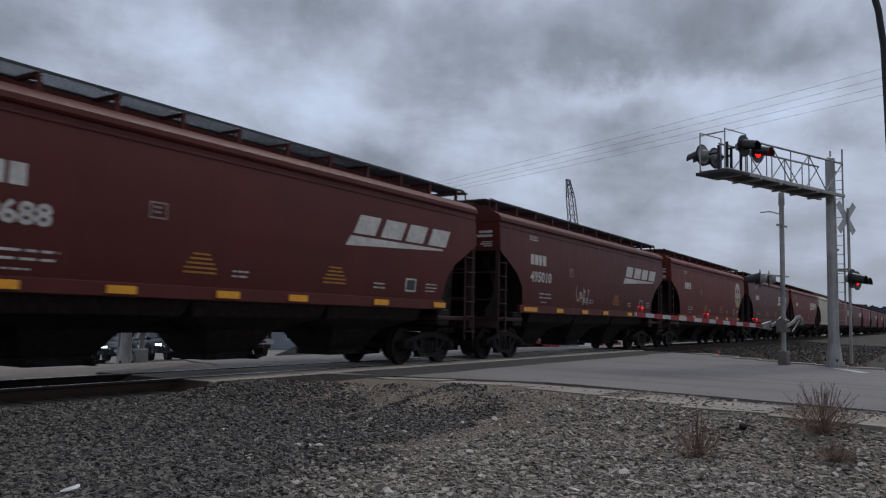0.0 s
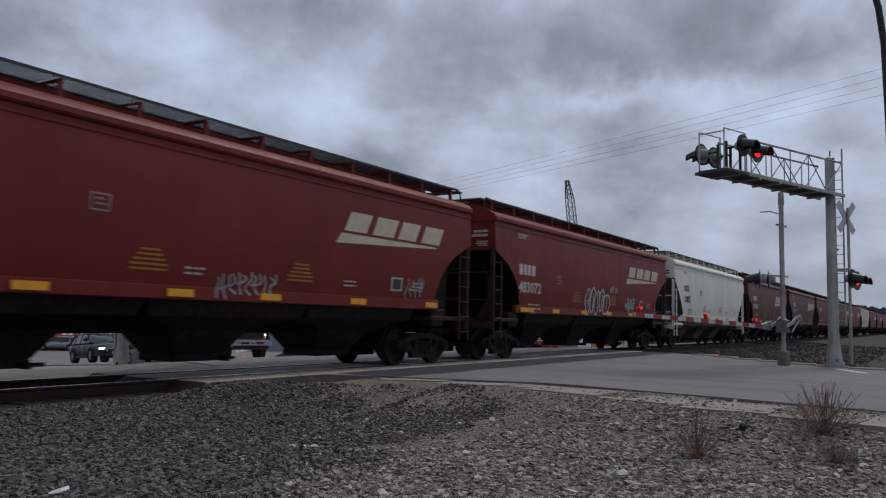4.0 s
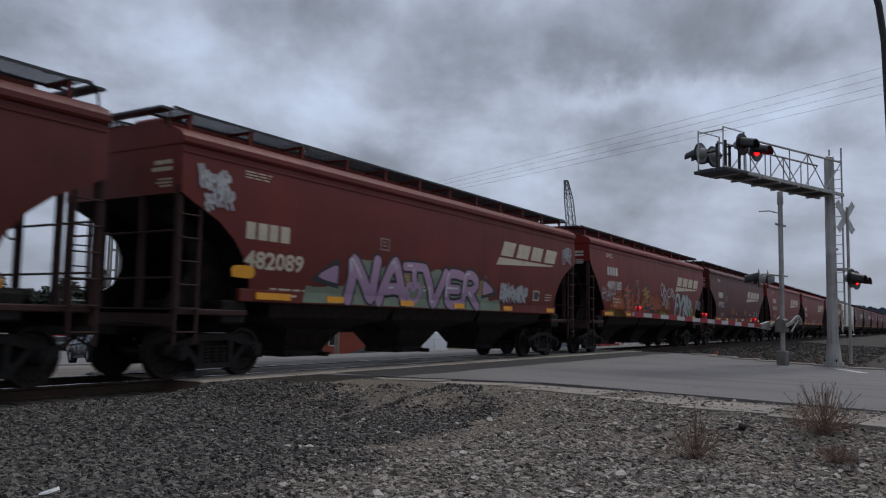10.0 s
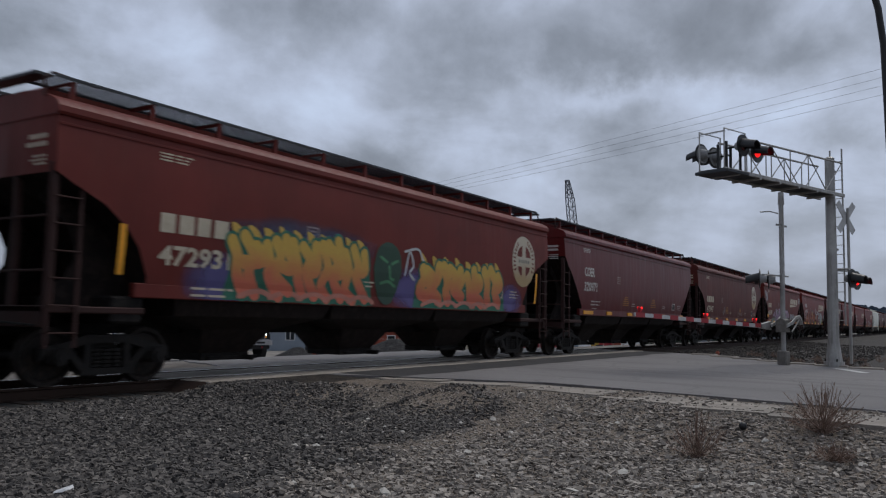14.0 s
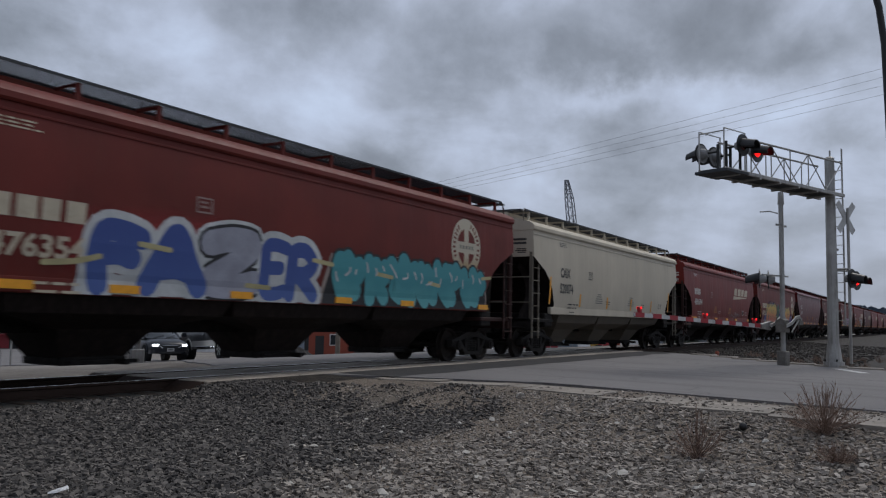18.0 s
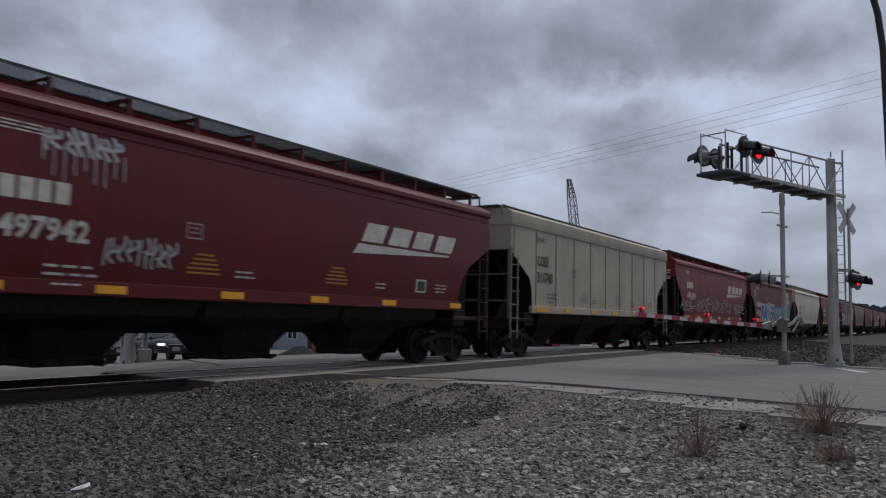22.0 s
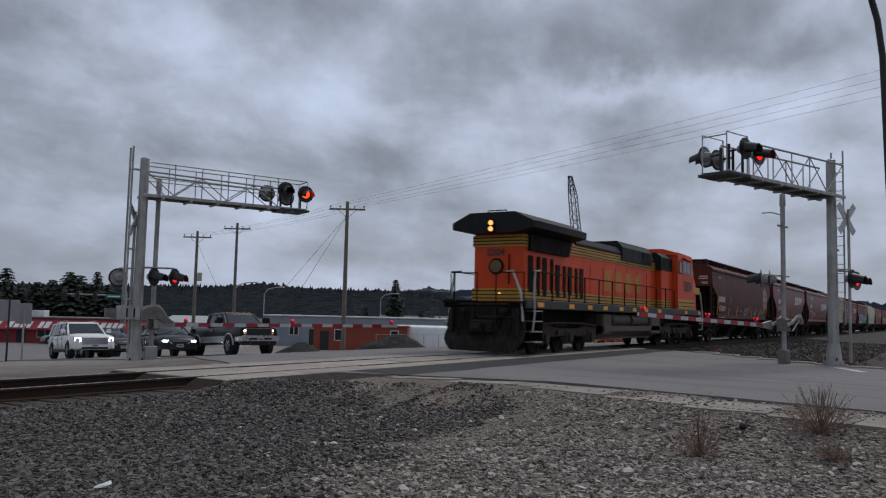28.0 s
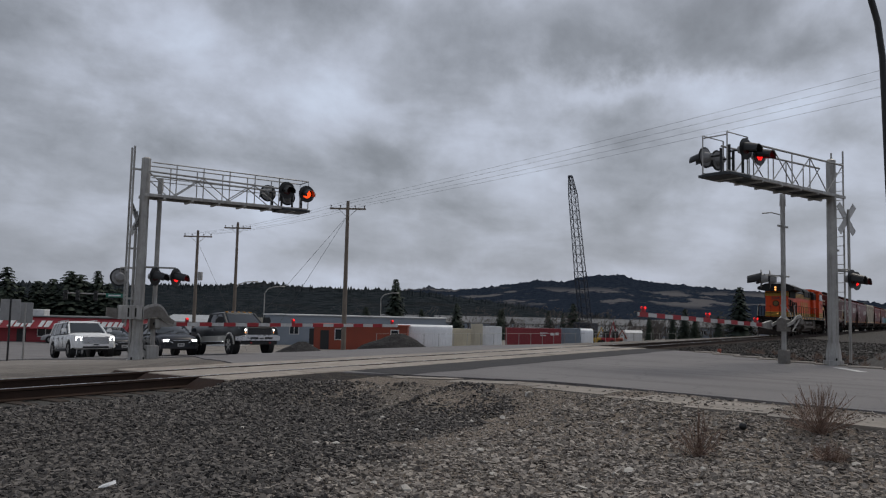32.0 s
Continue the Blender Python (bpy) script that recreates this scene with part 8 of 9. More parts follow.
        part("number_plate", Shape().box(off, off + 0.015, -0.16, 0.16, pz, pz + 0.15), GATEWHITE, car, "small pale number plate with a bar")
        part("plate_bar", Shape().box(off + 0.015, off + 0.018, -0.11, 0.11, pz + 0.05, pz + 0.10), DARKPAINT, car)
    part("wiper", Shape().rod((f0 + 0.0, -0.5, belt + 0.0), (f0 - 0.22, 0.05, belt + 0.13), 0.012, 4).rod((f0 + 0.0, 0.1, belt), (f0 - 0.22, 0.6, belt + 0.13), 0.012, 4), TRIM, car)
    if kind == "pickup":
        for i in range(5):
            part("roof_marker", Shape().box(f1 - 0.22, f1 - 0.08, -0.6 + i * 0.3 - 0.05, -0.6 + i * 0.3 + 0.05, roof - 0.01, roof + 0.03, 0.01), YELLOW, car)
        for k in (-1, 1):
            part("tow_hook", Shape().box(fx - 0.05, fx + 0.14, k * 0.46 - 0.04, k * 0.46 + 0.04, 0.46, 0.54, 0.01), GATERED, car)
    if kind == "suv":
        for k in (-1, 1):
            part("roof_rail", Shape().tube([(-2.1, k * 0.70, 1.84), (-2.0, k * 0.70, 1.91), (0.1, k * 0.70, 1.91), (0.2, k * 0.70, 1.84)], 0.02, 6), CARSILVER, car)
    return car


def on_road(x, y, turn):
    """A pose on the road that follows its slope."""
    dx, dy = math.cos(radians(turn)), math.sin(radians(turn))
    a, b = road_z(x + dx, y + dy), road_z(x - dx, y - dy)
    return pose(x, y, road_z(x, y) + 0.01, 0, math.degrees(math.atan2(b - a, 2)), turn)


white_suv = vehicle("suv", "white full-size suv with lit headlamps waiting", on_road(25.7, 25.85, 250), CARWHITE, "suv")
vehicle("crossover", "dark blue crossover with lit headlamps at the gate", on_road(26.55, 20.2, 246), CARDARK, "crossover")
vehicle("pickup_truck", "black and tan pickup truck waiting at the gate", on_road(27.76, 16.85, 250), CARBLACK, "pickup", CARTAN)
vehicle("crossover", "dark grey crossover waiting behind the others", on_road(28.6, 27.6, 254), CARDARK, "crossover")
dark_car = vehicle("crossover", "dark crossover with lit headlamps behind the queue", on_road(32.6, 34.2, 250), CARDARK, "crossover")
vehicle("sedan", "silver car parked by the red shop", on_road(56.5, 74.5, 140), CARSILVER, "crossover", None, False, False)


# ---- beyond the crossing: poles, buildings, yard, trees, hills ----
POLEWOOD = surf("pole_wood", (0.20, 0.165, 0.135), 0.9, 0.0, 0.3, 2.0, 40, 0.3, 0.01, (0.09, 0.075, 0.06), 0.5, True)
WIRE = surf("wire_grey", (0.09, 0.09, 0.095), 0.7)
CERAMIC = surf("insulator_grey", (0.2, 0.19, 0.18), 0.3)


def utility_pole(x, y, high, arm_turn, label, guys=()):
    z = land(x, y)
    p = thing("utility_pole", label, "utility pole", pose(x, y, z - 0.3), "utility poles")
    part("shaft", Shape().rod((0, 0, 0), (0, 0, high + 0.3), 0.19, 12, 0.12), POLEWOOD, p, smooth=40)
    c, s = math.cos(radians(arm_turn)), math.sin(radians(arm_turn))
    arm = part("crossarm", Shape().box(-1.35, 1.35, -0.06, 0.06, high - 0.35, high - 0.22, 0.01), POLEWOOD, p)
    arm.rotation_euler = (0, 0, radians(arm_turn))
    for d in (-1.25, -0.55, 0.55, 1.25):
        i = part("insulator", Shape().rod((0, 0, high - 0.22), (0, 0, high - 0.02), 0.03, 8).rod((0, 0, high - 0.12), (0, 0, high - 0.02), 0.06, 8), CERAMIC, p)
        i.location = (d * c, d * s, 0)
    b = part("arm_brace", Shape().rod((-0.7, 0, high - 0.32), (0, 0.0, high - 0.95), 0.02, 6).rod((0.7, 0, high - 0.32), (0, 0, high - 0.95), 0.02, 6), GALV, p)
    b.rotation_euler = (0, 0, radians(arm_turn))
    for gx, gy in guys:
        part("guy_wire", Shape().rod((0, 0, high * 0.93), (gx, gy, 0.2), 0.012, 5), WIRE, p)
    return p


utility_pole(46.8, 25.3, 11.3, -58, "tall brown wooden utility pole with a crossarm", ((-4.2, 4.2), (-6.0, 5.6)))
utility_pole(52.6, 48.2, 11.5, -58, "brown wooden utility pole with crossarm and transformer", ((4.0, -3.2),))
utility_pole(57.3, 47.8, 12.8, -58, "slim weathered utility pole beyond the road")
part("transformer", Shape().rod((0.25, -0.3, 7.0), (0.25, -0.3, 7.8), 0.22, 12), GALV, bpy.data.objects["utility_pole.001"])


def cable(p, q, sag, r=0.012, n=18):
    pts = []
    for i in range(n + 1):
        k = i / n
        v = Vector(p).lerp(Vector(q), k)
        pts.append((v.x, v.y, v.z - 4 * sag * k * (1 - k)))
    return Shape().tube(pts, r, 5)


ends = ((44.1, -10.3, 14.33), (44.15, -10.3, 13.9), (44.2, -10.3, 13.5), (44.2, -10.3, 13.05))
for i, (d, e) in enumerate(zip((-1.25, -0.55, 0.55, 1.25), ends)):
    a = (46.8 + d * 0.53, 25.3 - d * 0.85, land(46.8, 25.3) + 10.98)
    out = Vector(e) + (Vector(e) - Vector(a)) * 0.8
    solid("power_line", cable(a, out, 0.5, 0.0065), WIRE, "thin dark overhead power line", "cable", "", 0)
    b = (52.6 + d * 0.53, 48.2 - d * 0.85, land(52.6, 48.2) + 11.18)
    solid("power_line", cable(a, b, 0.35, 0.0065), WIRE, "thin dark overhead power line between poles", "cable", "", 0)

# street lamp close to the camera's side of the road
lamp = thing("street_lamp", "dark curved street lamp beside the road", "street lamp", pose(15.50, -11.90, 0))
part("pole", Shape().tube([(0, 0, -0.4), (0.0, 0, 2.0), (-0.12, 0.05, 3.7), (-0.24, 0.07, 4.9), (-0.34, 0.09, 5.9), (-0.44, 0.15, 6.5), (-0.55, 0.25, 6.95), (-0.75, 0.45, 7.5), (-1.1, 0.8, 8.0), (-1.7, 1.3, 8.3)], 0.055, 10), BLACK, lamp, smooth=50)
part("lamp_head", Shape().box(-2.3, -1.6, 1.15, 1.45, 8.22, 8.36, 0.04), BLACK, lamp)

# crane
BOOM = surf("crane_lattice", (0.16, 0.165, 0.18), 0.6, 0.3)
BOOMD = surf("crane_dark", (0.03, 0.035, 0.05), 0.6, 0.2)
crane = thing("crane", "tall lattice boom crane standing in the yard", "crane", pose(141.5, 44.0, -3.3))


def lattice(z0, z1, w0, w1, lean0, lean1, mat, name):
    s, n = Shape(), max(4, int((z1 - z0) / 1.5))
    ring = []
    for i in range(n + 1):
        k = i / n
        z, w, off = z0 + (z1 - z0) * k, w0 + (w1 - w0) * k, lean0 + (lean1 - lean0) * k
        ring.append([(off * -0.5 + a * w, off * 0.28 + b * w, z) for a, b in ((-1, -1), (1, -1), (1, 1), (-1, 1))])
    for i in range(n):
        for j in range(4):
            s.rod(ring[i][j], ring[i + 1][j], 0.09, 5)
            s.rod(ring[i][j], ring[i + 1][(j + 1) % 4], 0.05, 4)
            s.rod(ring[i + 1][j], ring[i + 1][(j + 1) % 4], 0.05, 4)
    part(name, s, mat, crane)["kind"] = "stuff"


lattice(3.0, 13.0, 0.85, 0.85, 0.0, 2.6, BOOMD, "lower_boom")
lattice(13.0, 27.5, 0.80, 0.62, 2.6, 5.9, BOOM, "upper_boom")
lattice(27.5, 30.8, 0.60, 0.28, 5.9, 7.0, BOOMD, "boom_tip")
part("cab", Shape().box(-2.2, 2.0, -1.6, 1.6, 1.2, 3.6, 0.1), BOOMD, crane)
part("crawler", Shape().box(-3.0, 3.0, -2.4, -1.2, 0.0, 1.1, 0.2), BOOMD, crane)
part("crawler", Shape().box(-3.0, 3.0, 1.2, 2.4, 0.0, 1.1, 0.2), BOOMD, crane)
part("stay_cable", Shape().rod((-3.5, 1.9, 30.5), (-0.5, -1.0, 3.5), 0.03, 4), WIRE, crane)

# red shop
SHOPRED = surf("shop_red", (0.33, 0.035, 0.045), 0.7, 0.0, 0.2, 0.5, 20, 0.1)
SIGNWHITE = surf("sign_white", (0.72, 0.72, 0.71), 0.6)
ROOFPALE = surf("roof_pale", (0.42, 0.44, 0.45), 0.7)
ROOFGREY = surf("roof_grey", (0.16, 0.165, 0.17), 0.8)
GREYBLUE = surf("metal_siding", (0.26, 0.30, 0.345), 0.6, 0.2, 0.15, 0.6, 30, 0.1)


def block(name, label, at, size, wall, roof, category="building", windows=(), doors=(), fascia=None, pitch=0.0):
    """A building: its front is at -y; size is length, depth, height."""
    L, D, H = size
    b = thing(name, label, category, at)
    part("wall", Shape().box(0, L, 0, D, -1.0, H, 0.02), wall, b)
    if pitch:
        part("roof", Shape().loft([[(x, -0.3, H), (x, D / 2, H + pitch), (x, D + 0.3, H), (x, D + 0.3, H + 0.12), (x, D / 2, H + pitch + 0.12), (x, -0.3, H + 0.12)] for x in (-0.3, L + 0.3)]), roof, b)
    else:
        part("roof", Shape().box(-0.15, L + 0.15, -0.2, D + 0.15, H, H + 0.14, 0.02), roof, b)
    for x, z, w, h in windows:
        f = part("window", Shape().box(x, x + w, -0.06, 0.02, z, z + h, 0.01), SIGNWHITE, b)
        n = 2 if w > 0.9 else 1
        for i in range(n):
            part("pane", Shape().box(x + 0.08 + i * (w - 0.08) / n, x + (i + 1) * (w - 0.08) / n, -0.075, -0.06, z + 0.08, z + h - 0.08), GLASS, f)
    for x, w, h in doors:
        part("door", Shape().box(x, x + w, -0.05, 0.02, 0.0, h, 0.01), TRIM, b)
    if fascia:
        fascia(b, L, H)
    return b


def shop_sign(b, L, H):
    rng = random.Random(5)
    part("awning", Shape().loft([[(x, -1.2, H - 1.35), (x, -1.15, H - 1.30), (x, 0.0, H - 0.05), (x, 0.0, H - 0.15)] for x in (1.5, L)]), SHOPRED, b)
    x = 2.6
    while x < L - 1:
        w = rng.uniform(0.42, 0.62)
        part("sign_block", Shape().add([(x, -1.18, H - 1.15), (x + w, -1.18, H - 1.15), (x + w + 0.1, -0.40, H - 0.42), (x + 0.1, -0.40, H - 0.42), (x, -1.20, H - 1.13), (x + w, -1.20, H - 1.13), (x + w + 0.1, -0.42, H - 0.40), (x + 0.1, -0.42, H - 0.40)], [(4, 5, 6, 7), (0, 3, 2, 1), (0, 1, 5, 4), (1, 2, 6, 5), (2, 3, 7, 6), (3, 0, 4, 7)]), SIGNWHITE, b)
        x += w + (0.2 if rng.random() < 0.8 else 0.9)
    part("roof_sign", Shape().rod((5.6, -0.3, H + 0.55), (5.6, -0.1, H + 0.55), 0.62, 18).box(5.5, 5.7, -0.25, -0.15, H, H + 0.3), SIGNWHITE, b, "round pale sign on the roof")
    for x in (2.8, 9.5, 13.6):
        part("roof_unit", Shape().box(x, x + 1.5, 1.2, 2.6, H, H + 0.9, 0.05), SIGNWHITE, b)


def gz(x, y):
    return land(x, y)


shop_turn = math.degrees(math.atan2(70.47 - 84, 60.51 - 52.0))
block("shop", "low red shop with white sign blocks and awning", pose(47.6, 91.1, gz(53, 82) - 0.1, 0, 0, shop_turn), (26.0, 9.0, 3.1), SHOPRED, ROOFGREY, "shop", [(2.0, 0.9, 1.0, 1.2), (9.0, 0.8, 1.3, 1.3), (15.0, 0.8, 2.0, 1.3)], [(12.6, 1.1, 2.1)], shop_sign)
ORANGEWALL = surf("orange_siding", (0.28, 0.060, 0.033), 0.75, 0.0, 0.2, 0.6, 30, 0.15)
yard_turn = math.degrees(math.atan2(35.63 - 43.94, 70.32 - 65.17))
block("office_hut", "low orange prefab office with white windows", pose(65.1, 44.0, gz(66, 42), 0, 0, yard_turn), (9.9, 4.0, 2.55), ORANGEWALL, ORANGEWALL, "building", [(2.2, 1.0, 0.9, 1.2), (8.1, 1.0, 0.9, 1.2)], [(0.7, 0.9, 2.0)])
block("warehouse", "long blue-grey metal warehouse with pale roof edge", pose(73.4, 59.2, gz(78, 50), 0, 0, yard_turn), (22.5, 8.0, 3.55), GREYBLUE, SIGNWHITE, "building", [(3.1, 1.2, 1.2, 1.1), (16.5, 1.6, 0.9, 0.9), (18.2, 1.6, 0.9, 0.9)], [(5.6, 0.9, 2.0)])
block("storage_shed", "pale metal shed with a low pitched roof", pose(62.0, 64.0, gz(64, 60), 0, 0, yard_turn), (9.0, 8.0, 2.6), SIGNWHITE, ROOFPALE, "building", pitch=0.75)


def container(label, x, y, turn, size, col, dark=0.0, round_top=False):
    L, W, H = size
    m = surf("container_" + str(len(bpy.data.materials)), col, 0.55, 0.1, 0.15, 0.6, 30, 0.08, 0.01, tone(col, 0.5), 0.35, True)
    c = thing("container", label, "container", pose(x, y, gz(x, y) - 0.03, 0, 0, turn), "yard containers")
    if round_top:
        prof = [(0, 0.1), (0, H - 0.5), (0.15, H - 0.2), (0.6, H), (W - 0.6, H), (W - 0.15, H - 0.2), (W, H - 0.5), (W, 0.1)]
        part("shell", Shape().loft([[(xx, a, b) for a, b in prof] for xx in (0, L)]), m, c, smooth=30)
    else:
        part("shell", Shape().box(0.03, L - 0.03, 0.03, W - 0.03, 0.12, H - 0.02), m, c)
        for xx in (0, L - 0.12):
            for yy in (0, W - 0.12):
                part("corner_post", Shape().box(xx, xx + 0.12, yy, yy + 0.12, 0.0, H, 0.01), m, c)
        n = int(L / 0.3)
        s = Shape()
        for i in range(n):
            a = 0.15 + i * (L - 0.3) / n
            s.box(a, a + 0.14, -0.01, 0.04, 0.16, H - 0.12)
        part("corrugation", s, m, c)
        part("top_rail", Shape().box(0, L, -0.015, 0.1, H - 0.12, H, 0.01), m, c)
    part("door_bar", Shape().rod((-0.02, W * 0.35, 0.2), (-0.02, W * 0.35, H - 0.2), 0.02, 6), GALV, c)
    part("base_rail", Shape().box(0, L, 0, W, 0, 0.14, 0.01), m, c)
    return c


container("white round-topped trailer box in the yard", 72.3, 38.6, yard_turn, (6.3, 2.4, 2.75), (0.84, 0.85, 0.85), round_top=True)
container("cream yard container with faint stains", 78.3, 36.3, yard_turn, (3.4, 2.4, 2.35), (0.60, 0.54, 0.41))
container("cream narrow container beside the white one", 80.4, 33.6, yard_turn, (1.3, 2.4, 2.9), (0.58, 0.53, 0.42))
container("plain white shipping container in the yard", 81.0, 33.9, yard_turn, (3.5, 2.4, 2.65), (0.84, 0.85, 0.86))
rc = container("dark red shipping container with small pale marks", 84.9, 31.3, yard_turn, (6.4, 2.4, 2.5), (0.27, 0.035, 0.045))
for x, z, w, h in ((3.9, 1.9, 0.9, 0.12), (3.9, 1.65, 0.7, 0.1), (5.1, 1.7, 0.5, 0.3), (5.7, 1.75, 0.4, 0.3)):
    part("painted_mark", Shape().box(x, x + w, -0.02, -0.012, z, z + h), SIGNWHITE, rc)
container("blue-grey shipping container in the yard", 90.2, 26.6, yard_turn, (2.2, 2.4, 2.5), (0.22, 0.27, 0.32))
container("small white round-topped box in the yard", 92.3, 25.0, yard_turn, (1.5, 2.2, 2.4), (0.84, 0.85, 0.86), round_top=True)

# site machines beyond the containers
MACHY = surf("machine_yellow", (0.50, 0.30, 0.03), 0.6)
for label, x, y, m, lift in (("yellow site machine with a raised arm", 104.6, 28.0, MACHY, 2.6), ("red site machine parked in the yard", 105.4, 26.6, GATERED, 3.4), ("orange site machine beside the fence", 106.2, 25.6, ORANGEWALL, 2.2)):
    mc = thing("site_machine", label, "machine", pose(x, y, gz(x, y), 0, 0, yard_turn))
    part("chassis", Shape().box(-0.9, 0.9, -0.6, 0.6, 0.45, 1.2, 0.1), m, mc)
    part("cab", Shape().box(-0.5, 0.3, -0.5, 0.5, 1.2, 2.1, 0.08), TRIM, mc)
    part("arm", Shape().tube([(0.3, 0, 1.2), (0.9, 0, lift), (1.5, 0, 1.1)], 0.12, 6), m, mc)
    for wx in (-0.6, 0.6):
        part("wheel", Shape().rod((wx, -0.75, 0.45), (wx, 0.75, 0.45), 0.45, 14), RUBBER, mc)
ph = thing("site_hut", "small white site hut with a rounded roof", "hut", pose(106.9, 24.4, gz(107, 24), 0, 0, yard_turn))
part("wall", Shape().box(0, 2.2, 0, 2, 0, 1.9, 0.05), SIGNWHITE, ph)
part("roof", Shape().loft([[(x, -0.1, 1.9), (x, 0.4, 2.25), (x, 1.6, 2.25), (x, 2.1, 1.9)] for x in (-0.1, 2.3)]), SIGNWHITE, ph)

# gravel heaps
HEAP = surf("heap_gravel", (0.042, 0.040, 0.040), 0.95, 0.0, 0.4, 1.2, 9, 1.0, 0.15, (0.10, 0.097, 0.094), 0.5)


def heap(x, y, rx, ry, high, turn, label, seed):
    s, n, m = Shape(), 26, 11
    rings = []
    for j in range(m):
        k = j / (m - 1)
        ring = []
        for i in range(n):
            t = 2 * math.pi * i / n
            w = 1 + 0.16 * noise.noise((math.cos(t) * 1.5 + seed, math.sin(t) * 1.5, k * 3))
            z = high * k ** 0.9 * (1 + 0.12 * noise.noise((i * 0.5, k * 4, seed)))
            r = (1 - k) ** 0.8
            ring.append((rx * r * w * math.cos(t) + 0.15 * rx * k, ry * r * w * math.sin(t), z if j < m - 1 else high))
        rings.append(ring)
    s.loft(rings)
    ob = solid("spoil_mound", s, HEAP, label, "heap", "", 60)
    ob.matrix_basis = pose(x, y, gz(x, y) - 0.1, 0, 0, turn)


heap(59.6, 29.8, 4.0, 2.4, 1.75, yard_turn, "large dark grey mound of spoil in the yard", 1)
heap(56.8, 38.6, 2.3, 1.8, 1.15, yard_turn, "small dark grey mound of spoil in the yard", 4)

# wire fence of the yard
fence = thing("yard_fence", "thin chain-link fence along the yard", "fence")
fx0, fy0, fx1, fy1 = 62.0, 33.5, 112.0, 19.0
nf = 26
for i in range(nf + 1):
    k = i / nf
    x, y = fx0 + (fx1 - fx0) * k, fy0 + (fy1 - fy0) * k
    part("post", Shape().rod((x, y, gz(x, y) - 0.2), (x, y, gz(x, y) + 1.8), 0.03, 6), GALV, fence)
    if i < nf:
        x2, y2 = fx0 + (fx1 - fx0) * (i + 1) / nf, fy0 + (fy1 - fy0) * (i + 1) / nf
        part("top_rail", Shape().rod((x, y, gz(x, y) + 1.78), (x2, y2, gz(x2, y2) + 1.78), 0.015, 5), GALV, fence)

# traffic lights, lamps and signs far down the road
tl = thing("traffic_light", "traffic lights on a long arm far down the road", "traffic light", pose(60.66, 69.11, gz(60.66, 69.11)))
arm_z = 2.62 - gz(60.66, 69.11)
part("pole", Shape().rod((0, 0, 0), (0, 0, arm_z + 0.4), 0.13, 10, 0.1), GALV, tl)
part("arm", Shape().rod((0, 0, arm_z), (-4.5, 5.6, arm_z + 0.05), 0.10, 8, 0.07), GALV, tl)
for k in (0.49, 0.77, 0.96):
    h = part("signal_head", Shape().box(-0.14, 0.14, -0.22, 0.22, -0.72, 0.42, 0.03), BLACK, tl)
    h.matrix_basis = pose(-4.5 * k, 5.6 * k, arm_z - 0.05, 0, 0, 38)
    part("signal_hood", Shape().box(-0.34, -0.13, -0.15, 0.15, 0.06, 0.30, 0.02).box(-0.34, -0.13, -0.15, 0.15, -0.28, -0.04, 0.02).box(-0.34, -0.13, -0.15, 0.15, -0.62, -0.38, 0.02), BLACK, h)
plate = part("street_sign", Shape().box(-0.02, 0.02, -0.95, 0.95, -0.22, 0.22), surf("sign_green", (0.03, 0.20, 0.15), 0.5), tl, "green street name sign")
plate.matrix_basis = pose(-0.95, 1.0, arm_z - 0.12, 0, 0, 38)
part("sign_bar", Shape().box(-0.028, -0.021, -0.70, 0.70, -0.08, 0.08), SIGNWHITE, plate)
for x, y, dx, dy in ((63.9, 54.7, 1.2, -1.9), (74.0, 60.0, 1.2, -1.9), (96.0, 58.0, 1.3, -2.0)):
    sl = thing("street_lamp", "slim grey street lamp far down the road", "street lamp", pose(x, y, gz(x, y)), "far street lamps")
    part("pole", Shape().tube([(0, 0, 0), (0, 0, 6.4), (dx * 0.2, dy * 0.2, 7.0), (dx * 0.6, dy * 0.6, 7.25), (dx, dy, 7.3)], 0.06, 7), GALV, sl)
    part("lamp_head", Shape().box(dx - 0.3, dx + 0.3, dy - 0.15, dy + 0.15, 7.22, 7.36, 0.03), GALV, sl)
sg = thing("road_sign", "back of a square road sign on a post", "sign", pose(22.4, 26.9, gz(22.4, 26.9)), "road signs")
part("post", Shape().rod((0, 0, -0.2), (0, 0, 3.1), 0.05, 8), BLACK, sg)
b = part("sign_plate", Shape().box(-0.45, 0.45, -0.02, 0.02, 2.0, 3.05, 0.01), GREYDISC, sg)
b.rotation_euler = (0, 0, radians(-35))
sg = thing("road_sign", "grey back of a tall road sign", "sign", pose(23.6, 27.6, gz(23.6, 27.6)), "road signs")
part("post", Shape().rod((0, 0, -0.2), (0, 0, 2.9), 0.05, 8), GALV, sg)
b = part("sign_plate", Shape().box(-0.35, 0.35, -0.02, 0.02, 1.9, 2.95, 0.01), GREYDISC, sg)
b.rotation_euler = (0, 0, radians(-35))
mk = thing("marker_post", "small orange marker post by the road", "marker", pose(33.2, -4.9, land(33.2, -4.9)))
part("post", Shape().rod((0, 0, -0.1), (0, 0, 0.42), 0.09, 10, 0.06).rod((0, 0, 0.42), (0, 0, 0.5), 0.1, 10, 0.05), ORANGEWALL, mk)

# ---- trees ----
BARK = surf("bark", (0.055, 0.042, 0.034), 0.95, 0, 0.3, 3, 30, 0.5, 0.02)


def leaf_material(name, a, b):
    m = Nodes(name)
    col = m.blend(m.isle(), a, b)
